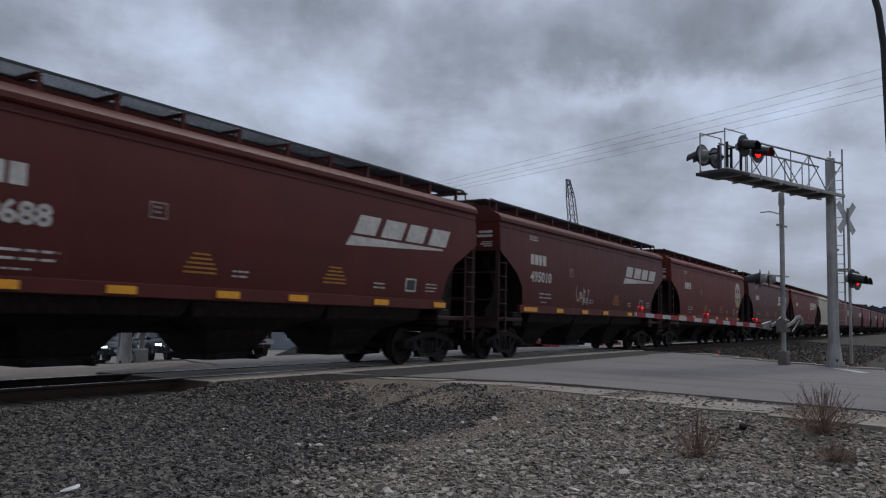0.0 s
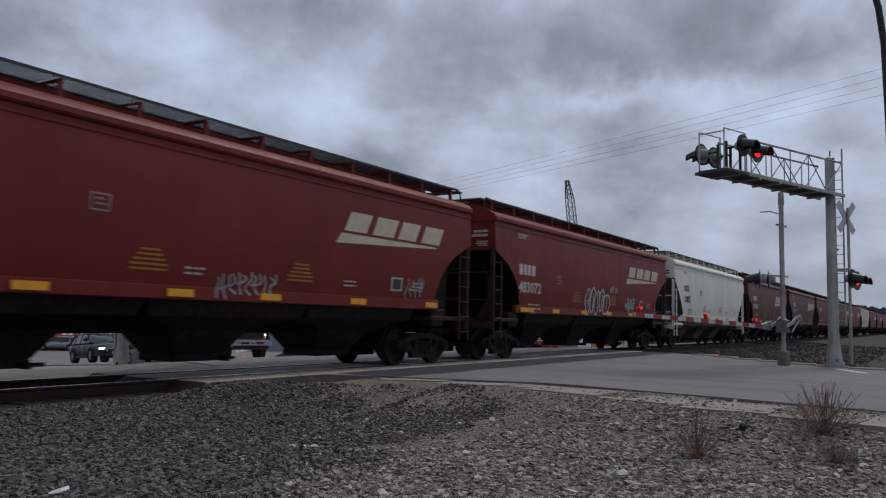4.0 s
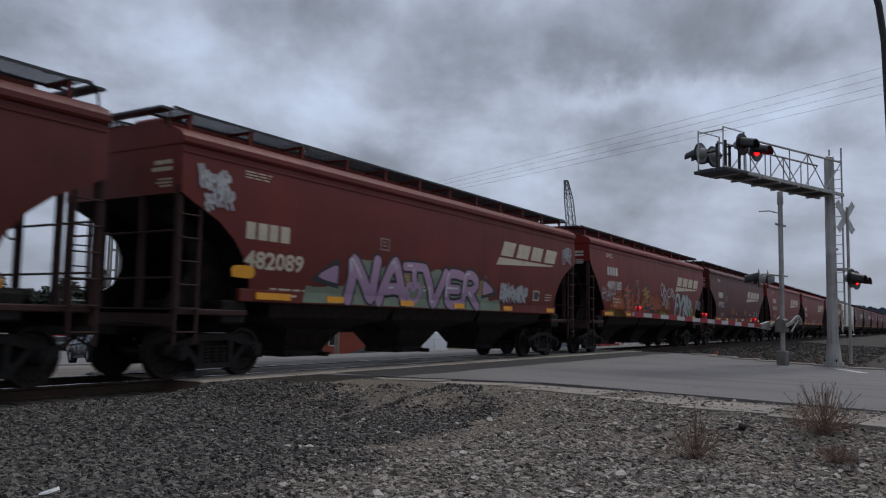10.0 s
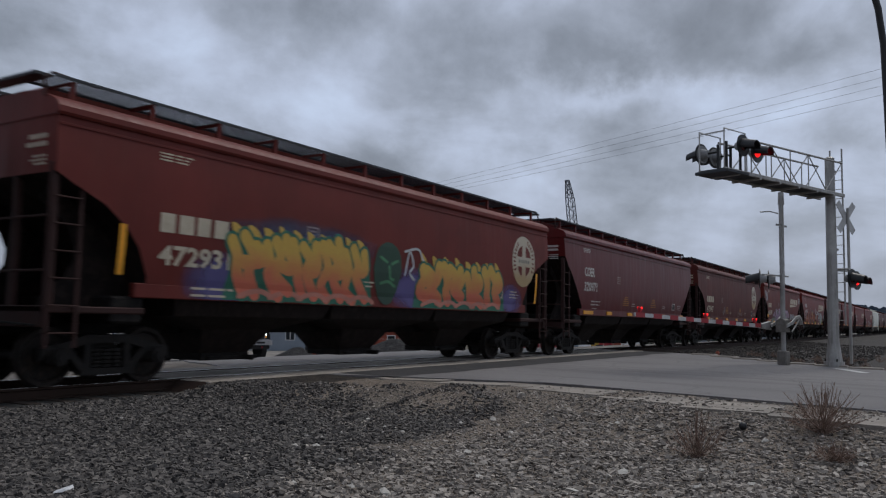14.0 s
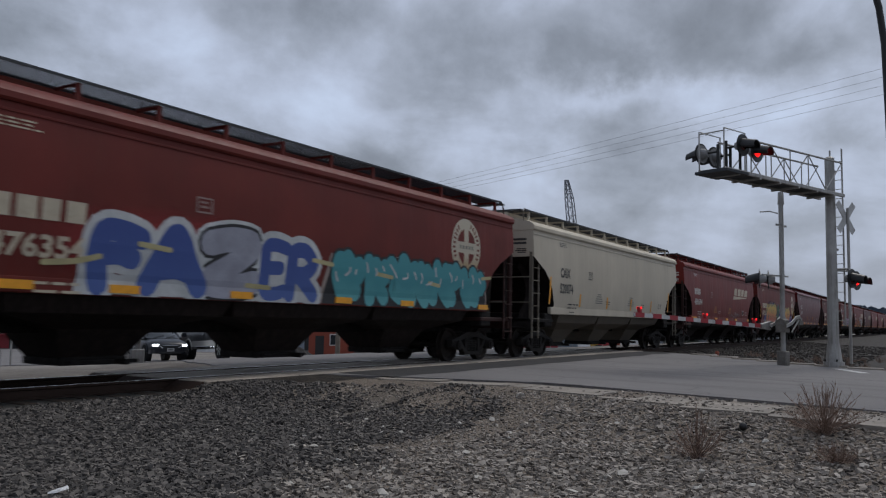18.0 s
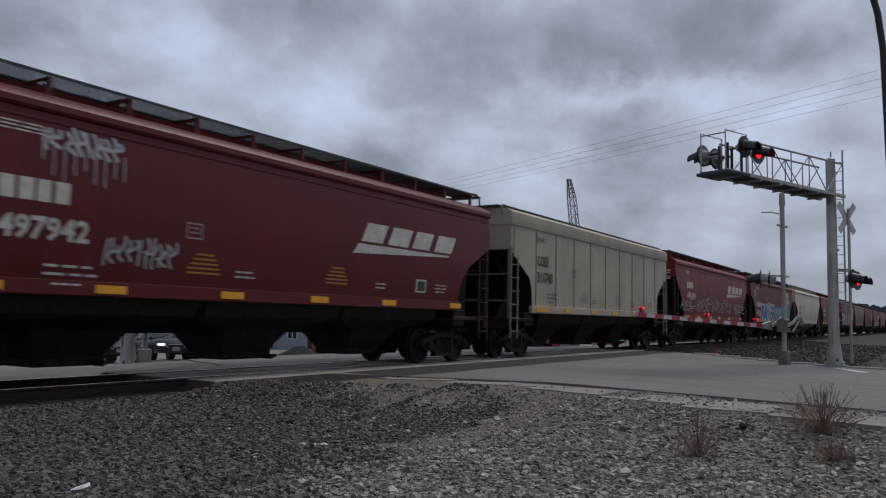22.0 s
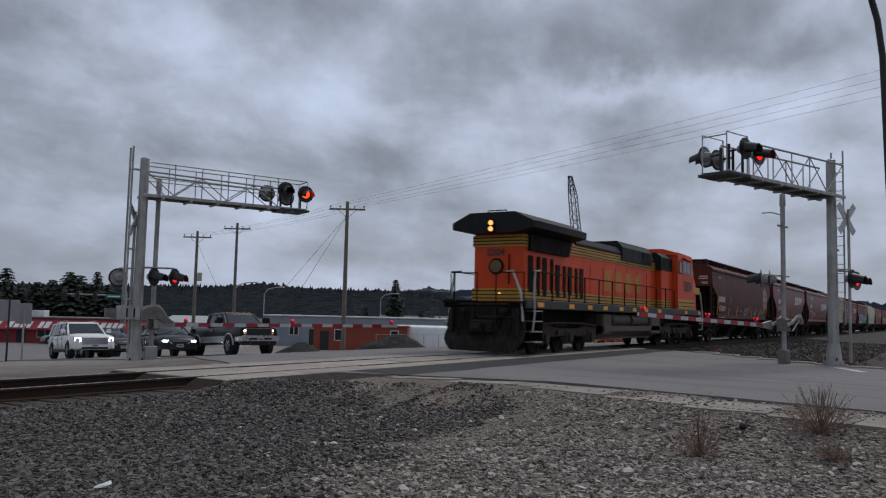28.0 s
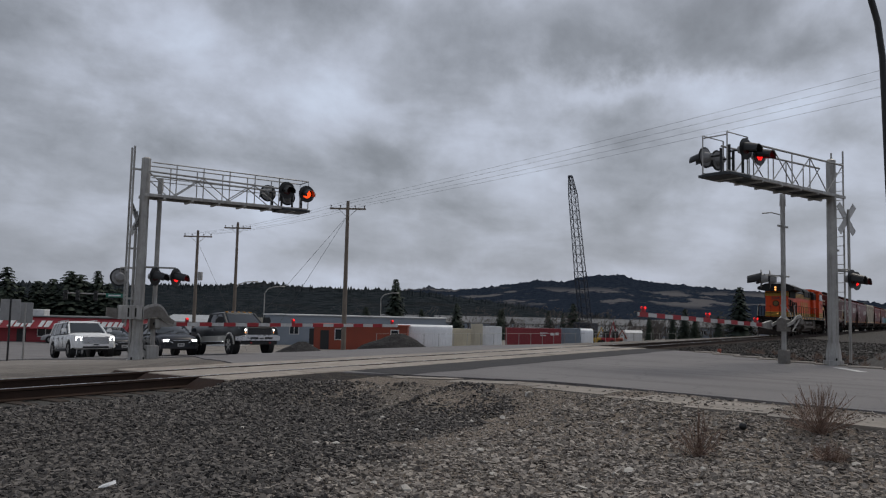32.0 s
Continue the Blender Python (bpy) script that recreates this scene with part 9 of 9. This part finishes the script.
    col = m.blend(m.fit(m.noise(0.6, 3.0), 0.35, 0.65, 0.0, 0.5), col, tone(a, 0.6))
    return m.set(Base_Color=col, Roughness=0.9)


NEEDLES = leaf_material("needles", (0.014, 0.024, 0.016), (0.035, 0.050, 0.030))
TWIGS = leaf_material("bare_twigs", (0.055, 0.042, 0.036), (0.095, 0.075, 0.06))


def conifer_meshes(high, wide, seed):
    rng = random.Random(seed)
    v, f = [], []
    lv = int(high * 3.2)
    for i in range(lv):
        k = i / lv
        z = high * (0.10 + 0.90 * k)
        r = wide * (1 - k) ** 0.85 * rng.uniform(0.75, 1.12) + 0.12
        nb = max(5, int(13 * (1 - k) + 5))
        for j in range(nb):
            t = 2 * math.pi * (j + rng.random()) / nb
            rr = r * rng.uniform(0.6, 1.1)
            for q in range(3):
                a0 = rr * q / 3 + 0.05
                a1 = rr * (q + 1) / 3 + 0.12
                w = 0.16 + 0.22 * rr / 3
                dz0, dz1 = -0.22 * a0, -0.30 * a1 + rng.uniform(-0.1, 0.1)
                c, s = math.cos(t + rng.uniform(-0.15, 0.15)), math.sin(t + rng.uniform(-0.15, 0.15))
                n = len(v)
                v += [(a0 * c, a0 * s, z + dz0 + 0.1), (a1 * c - w * s, a1 * s + w * c, z + dz1), (a1 * c * 1.15, a1 * s * 1.15, z + dz1 - 0.12), (a1 * c + w * s, a1 * s - w * c, z + dz1)]
                f.append((n, n + 1, n + 2, n + 3))
    s = Shape()
    s.v, s.f = v, f
    return Shape().rod((0, 0, -0.3), (0, 0, high * 0.97), 0.03 * high, 8, 0.02).mesh("trunk", BARK), s.mesh("crown", NEEDLES)


CONIFERS = [conifer_meshes(h, w, i) for i, (h, w) in enumerate(((9.0, 2.2), (8.0, 2.6), (10.0, 2.4), (7.0, 1.6)))]


def conifer(x, y, high, kind, label="dark green conifer tree behind the buildings", fat=1.0):
    base = (9.0, 8.0, 10.0, 7.0)[kind]
    k = high / base
    t = thing("conifer_tree", label, "tree", pose(x, y, land(x, y) - 0.1, 0, 0, random.uniform(0, 360)), "conifer trees")
    for name, me in zip(("trunk", "crown"), CONIFERS[kind]):
        p = part(name, me, None, t)
        p.scale = (k * fat, k * fat, k)


for x, y, h, kind, fat in ((72.7, 98.0, 9.6, 1, 1.25), (76.0, 100.0, 8.6, 0, 1.5), (74.7, 94.7, 9.0, 3, 1.2), (70.5, 103.0, 8.4, 1, 1.5), (66.0, 108.0, 7.8, 0, 1.6), (62.0, 112.0, 8.2, 2, 1.5), (57.0, 112.0, 10.2, 1, 1.3), (80.0, 96.0, 7.0, 0, 1.4), (68.0, 96.0, 7.4, 2, 1.4),
                          (58.1, 89.9, 9.6, 1, 1.3), (59.6, 89.0, 7.0, 0, 1.7), (61.1, 88.1, 7.8, 2, 1.7), (62.7, 87.1, 8.2, 0, 1.7), (64.4, 86.0, 9.4, 1, 1.4), (65.4, 85.3, 9.0, 3, 1.5), (66.3, 84.7, 7.8, 0, 1.7), (67.2, 84.1, 9.5, 2, 1.3), (68.3, 83.3, 7.8, 1, 1.5), (69.4, 82.5, 7.2, 0, 1.5),
                          (106.3, 62.6, 10.2, 2, 1.25), (103.0, 66.0, 5.6, 1, 1.2), (110.0, 60.0, 5.4, 0, 1.2), (118.0, 58.0, 6.6, 1, 1.1), (112.0, 66.0, 5.0, 3, 1.2), (128.0, 55.0, 5.6, 0, 1.2),
                          (125.2, 13.2, 8.6, 0, 1.35), (141.2, 25.7, 6.2, 0, 1.1), (158.8, 53.8, 7.6, 1, 1.25), (150.0, 22.0, 5.0, 3, 1.2), (132.0, 21.5, 4.6, 1, 1.0), (128.0, 24.0, 4.8, 3, 1.1), (122.0, 19.0, 4.4, 0, 1.0), (160.0, 60.0, 6.0, 0, 1.2), (140.0, 48.0, 5.2, 2, 1.0), (150.0, 66.0, 6.2, 0, 1.2), (135.0, 30.0, 4.6, 3, 1.0)):
    conifer(x, y, h, kind, fat=fat)


def scrub(x0, y0, x1, y1, count, high, material, label, seed, density=110):
    """Rows of bare, twiggy trees far off."""
    rng = random.Random(seed)
    s = Shape()
    for i in range(count):
        k = (i + rng.uniform(-0.4, 0.4)) / count
        x, y = x0 + (x1 - x0) * k + rng.uniform(-4, 4), y0 + (y1 - y0) * k + rng.uniform(-4, 4)
        h = high * rng.uniform(0.55, 1.15)
        z = land(x, y) - 0.2
        s.rod((x, y, z), (x, y, z + h * 0.6), 0.12, 4, 0.05)
        for _ in range(density):
            a, b = rng.uniform(0, 2 * math.pi), rng.uniform(-1, 1)
            r = h * 0.42 * math.sqrt(1 - b * b) * rng.uniform(0.4, 1.0)
            px, py, pz = x + r * math.cos(a), y + r * math.sin(a), z + h * (0.58 + 0.40 * b)
            w = rng.uniform(0.12, 0.34)
            n = len(s.v)
            s.v += [(px - w, py, pz - w * 0.4), (px + w * 0.6, py + w, pz), (px + w * 0.2, py - w * 0.3, pz + w)]
            s.f.append((n, n + 1, n + 2))
    solid("bare_trees", s, material, label, "trees", "stuff")


scrub(100, 75, 150, 30, 34, 5.4, TWIGS, "row of bare brown trees and shrubs", 3)
scrub(150, 70, 190, 20, 30, 6.0, TWIGS, "bare brown trees beyond the yard", 5)
scrub(60, 120, 120, 80, 34, 6.5, leaf_material("dull_wood", (0.03, 0.034, 0.026), (0.06, 0.056, 0.042)), "dark mixed trees behind the shop", 7)
scrub(170, 40, 260, -10, 34, 6.0, leaf_material("dull_wood", (0.03, 0.034, 0.026), (0.06, 0.056, 0.042)), "dark mixed trees along the line", 9)

# low houses of the town among the trees
rng = random.Random(12)
for i in range(16):
    k = i / 15
    x, y = 150 + 60 * k + rng.uniform(-8, 8), 95 - 75 * k + rng.uniform(-8, 8)
    w = rng.uniform(6, 11)
    col = rng.choice((SIGNWHITE, GREYBLUE, CREAM, surf("house_wall_%d" % i, (0.30, 0.27, 0.24), 0.8)))
    block("house", "small pale house with a grey pitched roof", pose(x, y, land(x, y), 0, 0, yard_turn + rng.uniform(-20, 20)), (w, 6.0, 2.6), col, ROOFGREY, "house", [(1.2, 1.0, 1.0, 1.0), (w - 2.4, 1.0, 1.0, 1.0)], pitch=1.5)

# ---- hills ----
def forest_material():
    m = Nodes("hazed_far_forest")
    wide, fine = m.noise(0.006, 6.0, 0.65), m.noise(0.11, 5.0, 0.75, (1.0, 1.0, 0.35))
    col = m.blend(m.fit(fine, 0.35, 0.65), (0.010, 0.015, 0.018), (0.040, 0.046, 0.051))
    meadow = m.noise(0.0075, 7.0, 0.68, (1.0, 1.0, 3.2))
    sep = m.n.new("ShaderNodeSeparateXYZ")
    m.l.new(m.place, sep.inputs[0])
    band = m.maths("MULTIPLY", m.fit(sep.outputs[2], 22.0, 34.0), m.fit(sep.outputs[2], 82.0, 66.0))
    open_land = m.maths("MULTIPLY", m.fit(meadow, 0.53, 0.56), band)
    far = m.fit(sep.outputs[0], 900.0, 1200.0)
    # distance haze painted in: the far mountain's forest colour is shifted to blue-grey
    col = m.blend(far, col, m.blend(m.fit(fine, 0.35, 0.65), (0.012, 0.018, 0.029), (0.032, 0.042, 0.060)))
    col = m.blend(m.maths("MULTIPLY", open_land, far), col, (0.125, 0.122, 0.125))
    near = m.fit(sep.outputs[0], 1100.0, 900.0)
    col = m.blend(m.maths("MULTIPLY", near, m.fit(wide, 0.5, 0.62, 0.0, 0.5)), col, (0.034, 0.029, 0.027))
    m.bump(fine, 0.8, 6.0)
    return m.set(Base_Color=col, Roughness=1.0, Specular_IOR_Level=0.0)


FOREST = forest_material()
LEFT_RIDGE = [(75, 1.1), (60.6, 1.24), (58.7, 1.27), (54.1, 1.33), (50.6, 1.45), (47.6, 1.47), (45.4, 1.70), (43.9, 1.79), (42.3, 1.60), (39.2, 1.53), (35.6, 1.54), (32.8, 1.41), (30.4, 1.07), (27.2, 0.74), (24, 0.3), (20, 0.0)]
MOUNTAIN = [(50, 1.0), (37.6, 1.29), (35.2, 1.51), (32.8, 1.81), (31.2, 1.69), (30.0, 1.72), (28.0, 2.0), (25.2, 2.46), (23.2, 2.41), (21.7, 2.83), (19.3, 2.95), (18.2, 2.57), (15.6, 2.33), (13.0, 2.06), (10.5, 1.94), (8.5, 1.78), (5.8, 1.52), (3.0, 1.2), (-6, 0.9), (-20, 0.6)]


def hill(table, dist, label, spike, step, seed):
    lo, hi = table[-1][0], table[0][0]
    tab = sorted(table)
    n = int((hi - lo) / step)
    s, m = Shape(), 10
    rows = []
    for i in range(n + 1):
        az = lo + (hi - lo) * i / n
        top = dist * math.tan(radians(ramp1(az, tab))) + 1.3
        a = radians(az)
        col = []
        for j in range(m):
            k = j / (m - 1)
            r = dist * (0.62 + 0.38 * k)
            z = -4 + (top + 4) * k ** 1.5
            z += (top + 4) * 0.10 * noise.noise((math.cos(a) * r * 0.006, math.sin(a) * r * 0.006, seed)) * math.sin(math.pi * k)
            if j == m - 1:
                z += spike * abs(noise.noise((az * 9.0, seed, 0.0))) + spike * 0.9 * random.random() ** 2
            col.append((r * math.cos(a), r * math.sin(a) - 12, z))
        rows.append(col)
    s.v = [p for c in rows for p in c]
    s.f = [(i * m + j, i * m + j + 1, (i + 1) * m + j + 1, (i + 1) * m + j) for i in range(n) for j in range(m - 1)]
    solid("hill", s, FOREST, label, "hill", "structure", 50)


hill(LEFT_RIDGE, 800, "dark wooded ridge behind the town", 3.6, 0.07, 1.0)
hill(MOUNTAIN, 2300, "wooded mountain with pale clearings, distance haze painted blue-grey", 6.0, 0.12, 5.0)


# ---- stones, litter and dry weeds in the foreground ----
STONE = Nodes("ballast_stone")
c = STONE.blend(STONE.isle(), (0.016, 0.015, 0.0145), (0.180, 0.162, 0.145))
c = STONE.blend(STONE.fit(STONE.noise(40.0, 3.0), 0.4, 0.7, 0, 0.5), c, (0.055, 0.045, 0.042))
STONE = STONE.set(Base_Color=c, Roughness=0.9)
PEBBLE = Nodes("pebble")
c = PEBBLE.blend(PEBBLE.isle(), (0.034, 0.028, 0.025), (0.42, 0.375, 0.325))
c = PEBBLE.blend(PEBBLE.fit(PEBBLE.noise(30.0, 3.0), 0.4, 0.7, 0, 0.5), c, (0.17, 0.14, 0.115))
PEBBLE = PEBBLE.set(Base_Color=c, Roughness=0.9)
PALESTONE = surf("pale_stone", (0.52, 0.49, 0.44), 0.85, 0, 0.2, 12, 60, 0.2, 0.004, (0.2, 0.18, 0.16), 0.4)

t = (1 + 5 ** 0.5) / 2
ICO = np.array([(-1, t, 0), (1, t, 0), (-1, -t, 0), (1, -t, 0), (0, -1, t), (0, 1, t), (0, -1, -t), (0, 1, -t), (t, 0, -1), (t, 0, 1), (-t, 0, -1), (-t, 0, 1)]) / (1 + t * t) ** 0.5
ICOF = np.array([(0, 11, 5), (0, 5, 1), (0, 1, 7), (0, 7, 10), (0, 10, 11), (1, 5, 9), (5, 11, 4), (11, 10, 2), (10, 7, 6), (7, 1, 8), (3, 9, 4), (3, 4, 2), (3, 2, 6), (3, 6, 8), (3, 8, 9), (4, 9, 5), (2, 4, 11), (6, 2, 10), (8, 6, 7), (9, 8, 1)])
CUBE = np.array([(x, y, z) for x in (-1, 1) for y in (-1, 1) for z in (-1, 1)]) * 0.75
CUBEF = np.array([(0, 1, 3), (0, 3, 2), (4, 6, 7), (4, 7, 5), (0, 4, 5), (0, 5, 1), (2, 3, 7), (2, 7, 6), (0, 2, 6), (0, 6, 4), (1, 5, 7), (1, 7, 3)])


def stones(points, sizes, base, faces, flat, seed):
    r = np.random.RandomState(seed)
    n, k = len(points), len(base)
    v = np.repeat(base[None], n, 0) * (1 + r.uniform(-0.5, 0.5, (n, k, 3)))
    v *= np.stack([r.uniform(0.7, 1.3, n), r.uniform(0.7, 1.3, n), r.uniform(0.5, 1.0, n) * flat], 1)[:, None]
    a, b = r.uniform(0, 6.28, n), r.normal(0, 0.45, n)
    ca, sa, cb, sb = np.cos(a)[:, None], np.sin(a)[:, None], np.cos(b)[:, None], np.sin(b)[:, None]
    x, y, z = v[..., 0], v[..., 1], v[..., 2]
    y, z = y * cb - z * sb, y * sb + z * cb
    x, y = x * ca - y * sa, x * sa + y * ca
    v = np.stack([x, y, z], 2) * np.asarray(sizes)[:, None, None] + np.asarray(points)[:, None]
    f = (faces[None] + (np.arange(n) * k)[:, None, None]).reshape(-1, 3)
    me = bpy.data.meshes.new("stones")
    v = v.reshape(-1, 3)
    me.vertices.add(len(v))
    me.vertices.foreach_set("co", v.ravel())
    me.loops.add(len(f) * 3)
    me.loops.foreach_set("vertex_index", f.ravel())
    me.polygons.add(len(f))
    me.polygons.foreach_set("loop_start", np.arange(len(f)) * 3)
    me.update(calc_edges=True)
    me.shade_flat()
    return me


def ballast_side(x, y):
    return (y + 6.3) - 0.55 * (x - 5.0) + 1.5 * noise.noise((x * 0.9, y * 0.9, 7.0))


rng = random.Random(77)
pts, sz, pp, ps = [], [], [], []
tries = 0
while (len(pts) < 52000 or len(pp) < 62000) and tries < 900000:
    tries += 1
    d = 4.0 + 11.5 * rng.random() ** 1.15
    ang = radians(31.8 + rng.uniform(-33, 33))
    x, y = d * math.cos(ang) - 0.2, -12.5 + d * math.sin(ang)
    if y > -1.75 or x > road_left(y) - 0.2:
        continue
    z = land(x, y)
    edge = ramp1(x, [(6.5, -1.0), (9.0, -1.8), (11.0, -2.6)])
    if x > 9.2 and y > -4.6:
        edge += 2.2 * min(1.0, (x - 9.2) / 0.9)
    if ballast_side(x, y) > edge + rng.uniform(-0.9, 0.9):
        if len(pts) < 52000:
            r = 0.012 + 0.024 * rng.random() ** 1.3
            pts.append((x, y, z + r * rng.uniform(-0.1, 0.6)))
            sz.append(r)
    elif len(pp) < 62000:
        if road_left(y) - x < 1.6 and rng.random() < 0.8:
            continue
        r = 0.006 + (0.034 if y < -7.2 else 0.024) * rng.random() ** (2.6 if y < -7.2 else 3.5)
        pp.append((x, y, z + r * 0.15))
        ps.append(r)
while len(pts) < 60000:
    x, y = rng.uniform(-1.0, 9.9), rng.uniform(-3.6, 2.4)
    if abs(abs(y) - 0.75) < 0.1:
        continue
    r = rng.uniform(0.018, 0.042)
    z = -0.25 if abs(y) < 1.4 else land(x, y)
    pts.append((x, y, z + r * 0.2))
    sz.append(r)
far, fs = [], []
while len(far) < 9000:
    x, y = 29.5 + 50 * rng.random() ** 1.6, rng.uniform(-9.5, -1.4)
    if x < road_right(y) + 0.6 or (y < -4.5 and rng.random() < 0.55):
        continue
    r = rng.uniform(0.025, 0.06)
    far.append((x, y, land(x, y) + r * 0.2))
    fs.append(r)
BANK = Nodes("dirty_bank_stone")
c = BANK.blend(BANK.isle(), (0.010, 0.009, 0.008), (0.072, 0.062, 0.054))
BANK = BANK.set(Base_Color=c, Roughness=0.95)
me = stones(far, fs, CUBE, CUBEF, 0.85, 8)
me.materials.append(BANK)
tagged(new("ballast", me), "dark ballast bank along the line beyond the road", "gravel", kind="stuff")
me = stones(pts, sz, CUBE, CUBEF, 0.85, 5)
me.materials.append(STONE)
tagged(new("ballast", me), "loose dark grey ballast stones beside the rails", "gravel", kind="stuff")
me = stones(pp, ps, CUBE, CUBEF, 0.7, 6)
me.materials.append(PEBBLE)
tagged(new("pebbles", me), "brown and grey pebbles strewn over the dirt", "gravel", kind="stuff")

# larger pale stones that can be told apart
PLACED = ((7.67, -4.38, 0.055), (7.5, -5.86, 0.055), (7.66, -6.06, 0.06), (9.39, -6.1, 0.055), (9.47, -5.76, 0.05), (7.14, -6.85, 0.055), (7.29, -9.49, 0.06), (6.09, -8.21, 0.065), (8.55, -7.64, 0.05), (12.6, -6.35, 0.10), (9.15, -10.52, 0.05), (8.14, -9.55, 0.05), (8.37, -9.62, 0.07), (10.2, -11.71, 0.06), (8.71, -10.84, 0.05), (11.07, -6.64, 0.06), (5.33, -5.47, 0.03))
more = [(rng.uniform(5.5, 11.5), rng.uniform(-11.6, -5.0), rng.uniform(0.025, 0.05)) for _ in range(110)]
more += [(rng.uniform(3.5, 9.5), rng.uniform(-9.5, -3.0), rng.uniform(0.016, 0.034)) for _ in range(130)]
for i, (x, y, r) in enumerate(PLACED + tuple(p for p in more if p[0] < road_left(p[1]) - 2)):
    me = stones([(0, 0, 0)], [r], ICO, ICOF, 0.65, 100 + i)
    me.materials.append(PALESTONE if i < len(PLACED) or i % 3 else PEBBLE)
    ob = new("stone", me)
    ob.location = (x, y, land(x, y) + r * 0.2)
    tagged(ob, "pale rounded stone lying on the dirt" if i < len(PLACED) else "small grey stone lying on the dirt", "stone", "loose stones")
# flat white scrap on the ballast and the dark tin
s = Shape().loft([[(-0.12, -0.02, 0.0), (-0.02, -0.06, 0.0), (0.06, -0.05, 0.0), (0.11, 0.02, 0.0), (0.0, 0.05, 0.0)], [(-0.11, -0.01, 0.012), (-0.02, -0.05, 0.022), (0.05, -0.04, 0.014), (0.10, 0.02, 0.034), (0.0, 0.04, 0.012)]])
ob = solid("litter_scrap", s, surf("scrap_white", (0.70, 0.71, 0.72), 0.6), "crumpled white scrap of litter on the ballast", "litter")
ob.location = (4.36, -6.06, land(4.36, -6.06) + 0.03)
s = Shape().ball((0, 0, 0.05), 0.055, 12, 8)
ob = solid("dark_ball", s, BLACK, "small dark round object on the dirt", "litter", "", 50)
ob.location = (11.42, -10.21, land(11.42, -10.21))

WEED = leaf_material("dry_weed", (0.14, 0.088, 0.068), (0.32, 0.22, 0.165))


def dry_bush(x, y, high, wide, stems, seed, label):
    r = random.Random(seed)
    b = thing("dry_bush", label, "bush", pose(x, y, land(x, y)), "dry weeds")
    s = Shape()
    for _ in range(stems):
        a = r.uniform(0, 2 * math.pi)
        out = wide * r.random() ** 0.9
        h = high * (0.25 + 0.85 * r.random() ** 1.3) * (1 - 0.35 * out / wide)
        p0 = Vector((r.uniform(-0.06, 0.06), r.uniform(-0.06, 0.06), -0.02))
        p1 = Vector((out * 0.55 * math.cos(a), out * 0.55 * math.sin(a), h * 0.5))
        p2 = Vector((out * math.cos(a + r.uniform(-0.4, 0.4)), out * math.sin(a + r.uniform(-0.4, 0.4)), h))
        s.tube([p0, p1, p2], 0.0035, 3)
        for _ in range(6):
            k = r.uniform(0.35, 1.0)
            q = p1.lerp(p2, k)
            t = q + Vector((r.uniform(-0.09, 0.09), r.uniform(-0.09, 0.09), r.uniform(0.02, 0.13)))
            n = len(s.v)
            w = 0.004
            s.v += [tuple(q), (q.x + w, q.y + w, q.z), tuple(t)]
            s.f.append((n, n + 1, n + 2))
    part("stem_clump", s, WEED, b)["kind"] = "stuff"
    heart = Shape()
    for _ in range(int(stems * 2.2)):
        a, o = r.uniform(0, 6.28), wide * 0.75 * r.random() ** 0.5
        q = Vector((o * math.cos(a), o * math.sin(a), r.uniform(0.0, high * 0.4)))
        n = len(heart.v)
        d = Vector((r.uniform(-1, 1), r.uniform(-1, 1), r.uniform(-0.3, 1))).normalized() * r.uniform(0.04, 0.12)
        heart.v += [tuple(q), (q.x + 0.008, q.y - 0.008, q.z), tuple(q + d)]
        heart.f.append((n, n + 1, n + 2))
    part("tangle", heart, WEED, b)["kind"] = "stuff"


dry_bush(9.95, -9.98, 0.60, 0.38, 74, 1, "dry brown weed bush on the gravel")
dry_bush(11.5, -11.18, 0.66, 0.60, 130, 2, "larger dry brown weed bush on the gravel")
dry_bush(10.3, -11.42, 0.20, 0.28, 60, 3, "low dry weed tuft on the gravel")
r = random.Random(4)
for i in range(60):
    x, y = r.uniform(28.5, 44), r.uniform(-14, -4)
    if x < road_right(y) + 0.8:
        continue
    dry_bush(x, y, r.uniform(0.15, 0.4), r.uniform(0.15, 0.4), 36, 10 + i, "low dry weed beside the track")


# ---- what moves ----
def roll(wheels, radius):
    """All wheels of one size turn alike with the train."""
    if not wheels:
        return
    turn = math.degrees(SPEED / FPS / radius)
    first = wheels[0]
    walk(first, [(k / FPS, pose(0, 0, 0, 0, (k * turn) % 360.0, 0)) for k in range(-1, int(32 * FPS) + 3)])
    act, slot = first.animation_data.action, first.animation_data.action_slot
    for w in wheels[1:]:
        w.rotation_mode = "QUATERNION"
        w.animation_data_create()
        w.animation_data.action = act
        w.animation_data.action_slot = slot


def motions():
    for car, u in train:
        walk(car, [(t, pose(u + SPEED * t, 0, 0)) for t in range(-4, 37, 2)])
    # the white suv rolls up to the queue and stops
    dx, dy = math.cos(radians(250)), math.sin(radians(250))
    back = [(-2, 62), (12, 60), (16, 54), (18, 44), (20, 27), (21, 17), (21.9, 11.5), (23.1, 8.5), (24, 2.6), (24.6, 0.5), (26, 0.0), (30, 0.0), (34, 0.0)]
    walk(white_suv, [(t, on_road(25.7 - dx * d, 25.85 - dy * d, 250)) for t, d in back])
    # a dark car joins the second lane before it
    back = [(-2, 58), (10, 54), (13, 34), (15, 12), (16.3, 2.0), (17.2, 0.0), (24, 0.0), (34, 0.0)]
    walk(dark_car, [(t, on_road(32.6 - dx * d, 34.2 - dy * d, 250)) for t, d in back])
    roll(wheelsets, 0.457)
    roll(loco_wheels, 0.53)


motions()
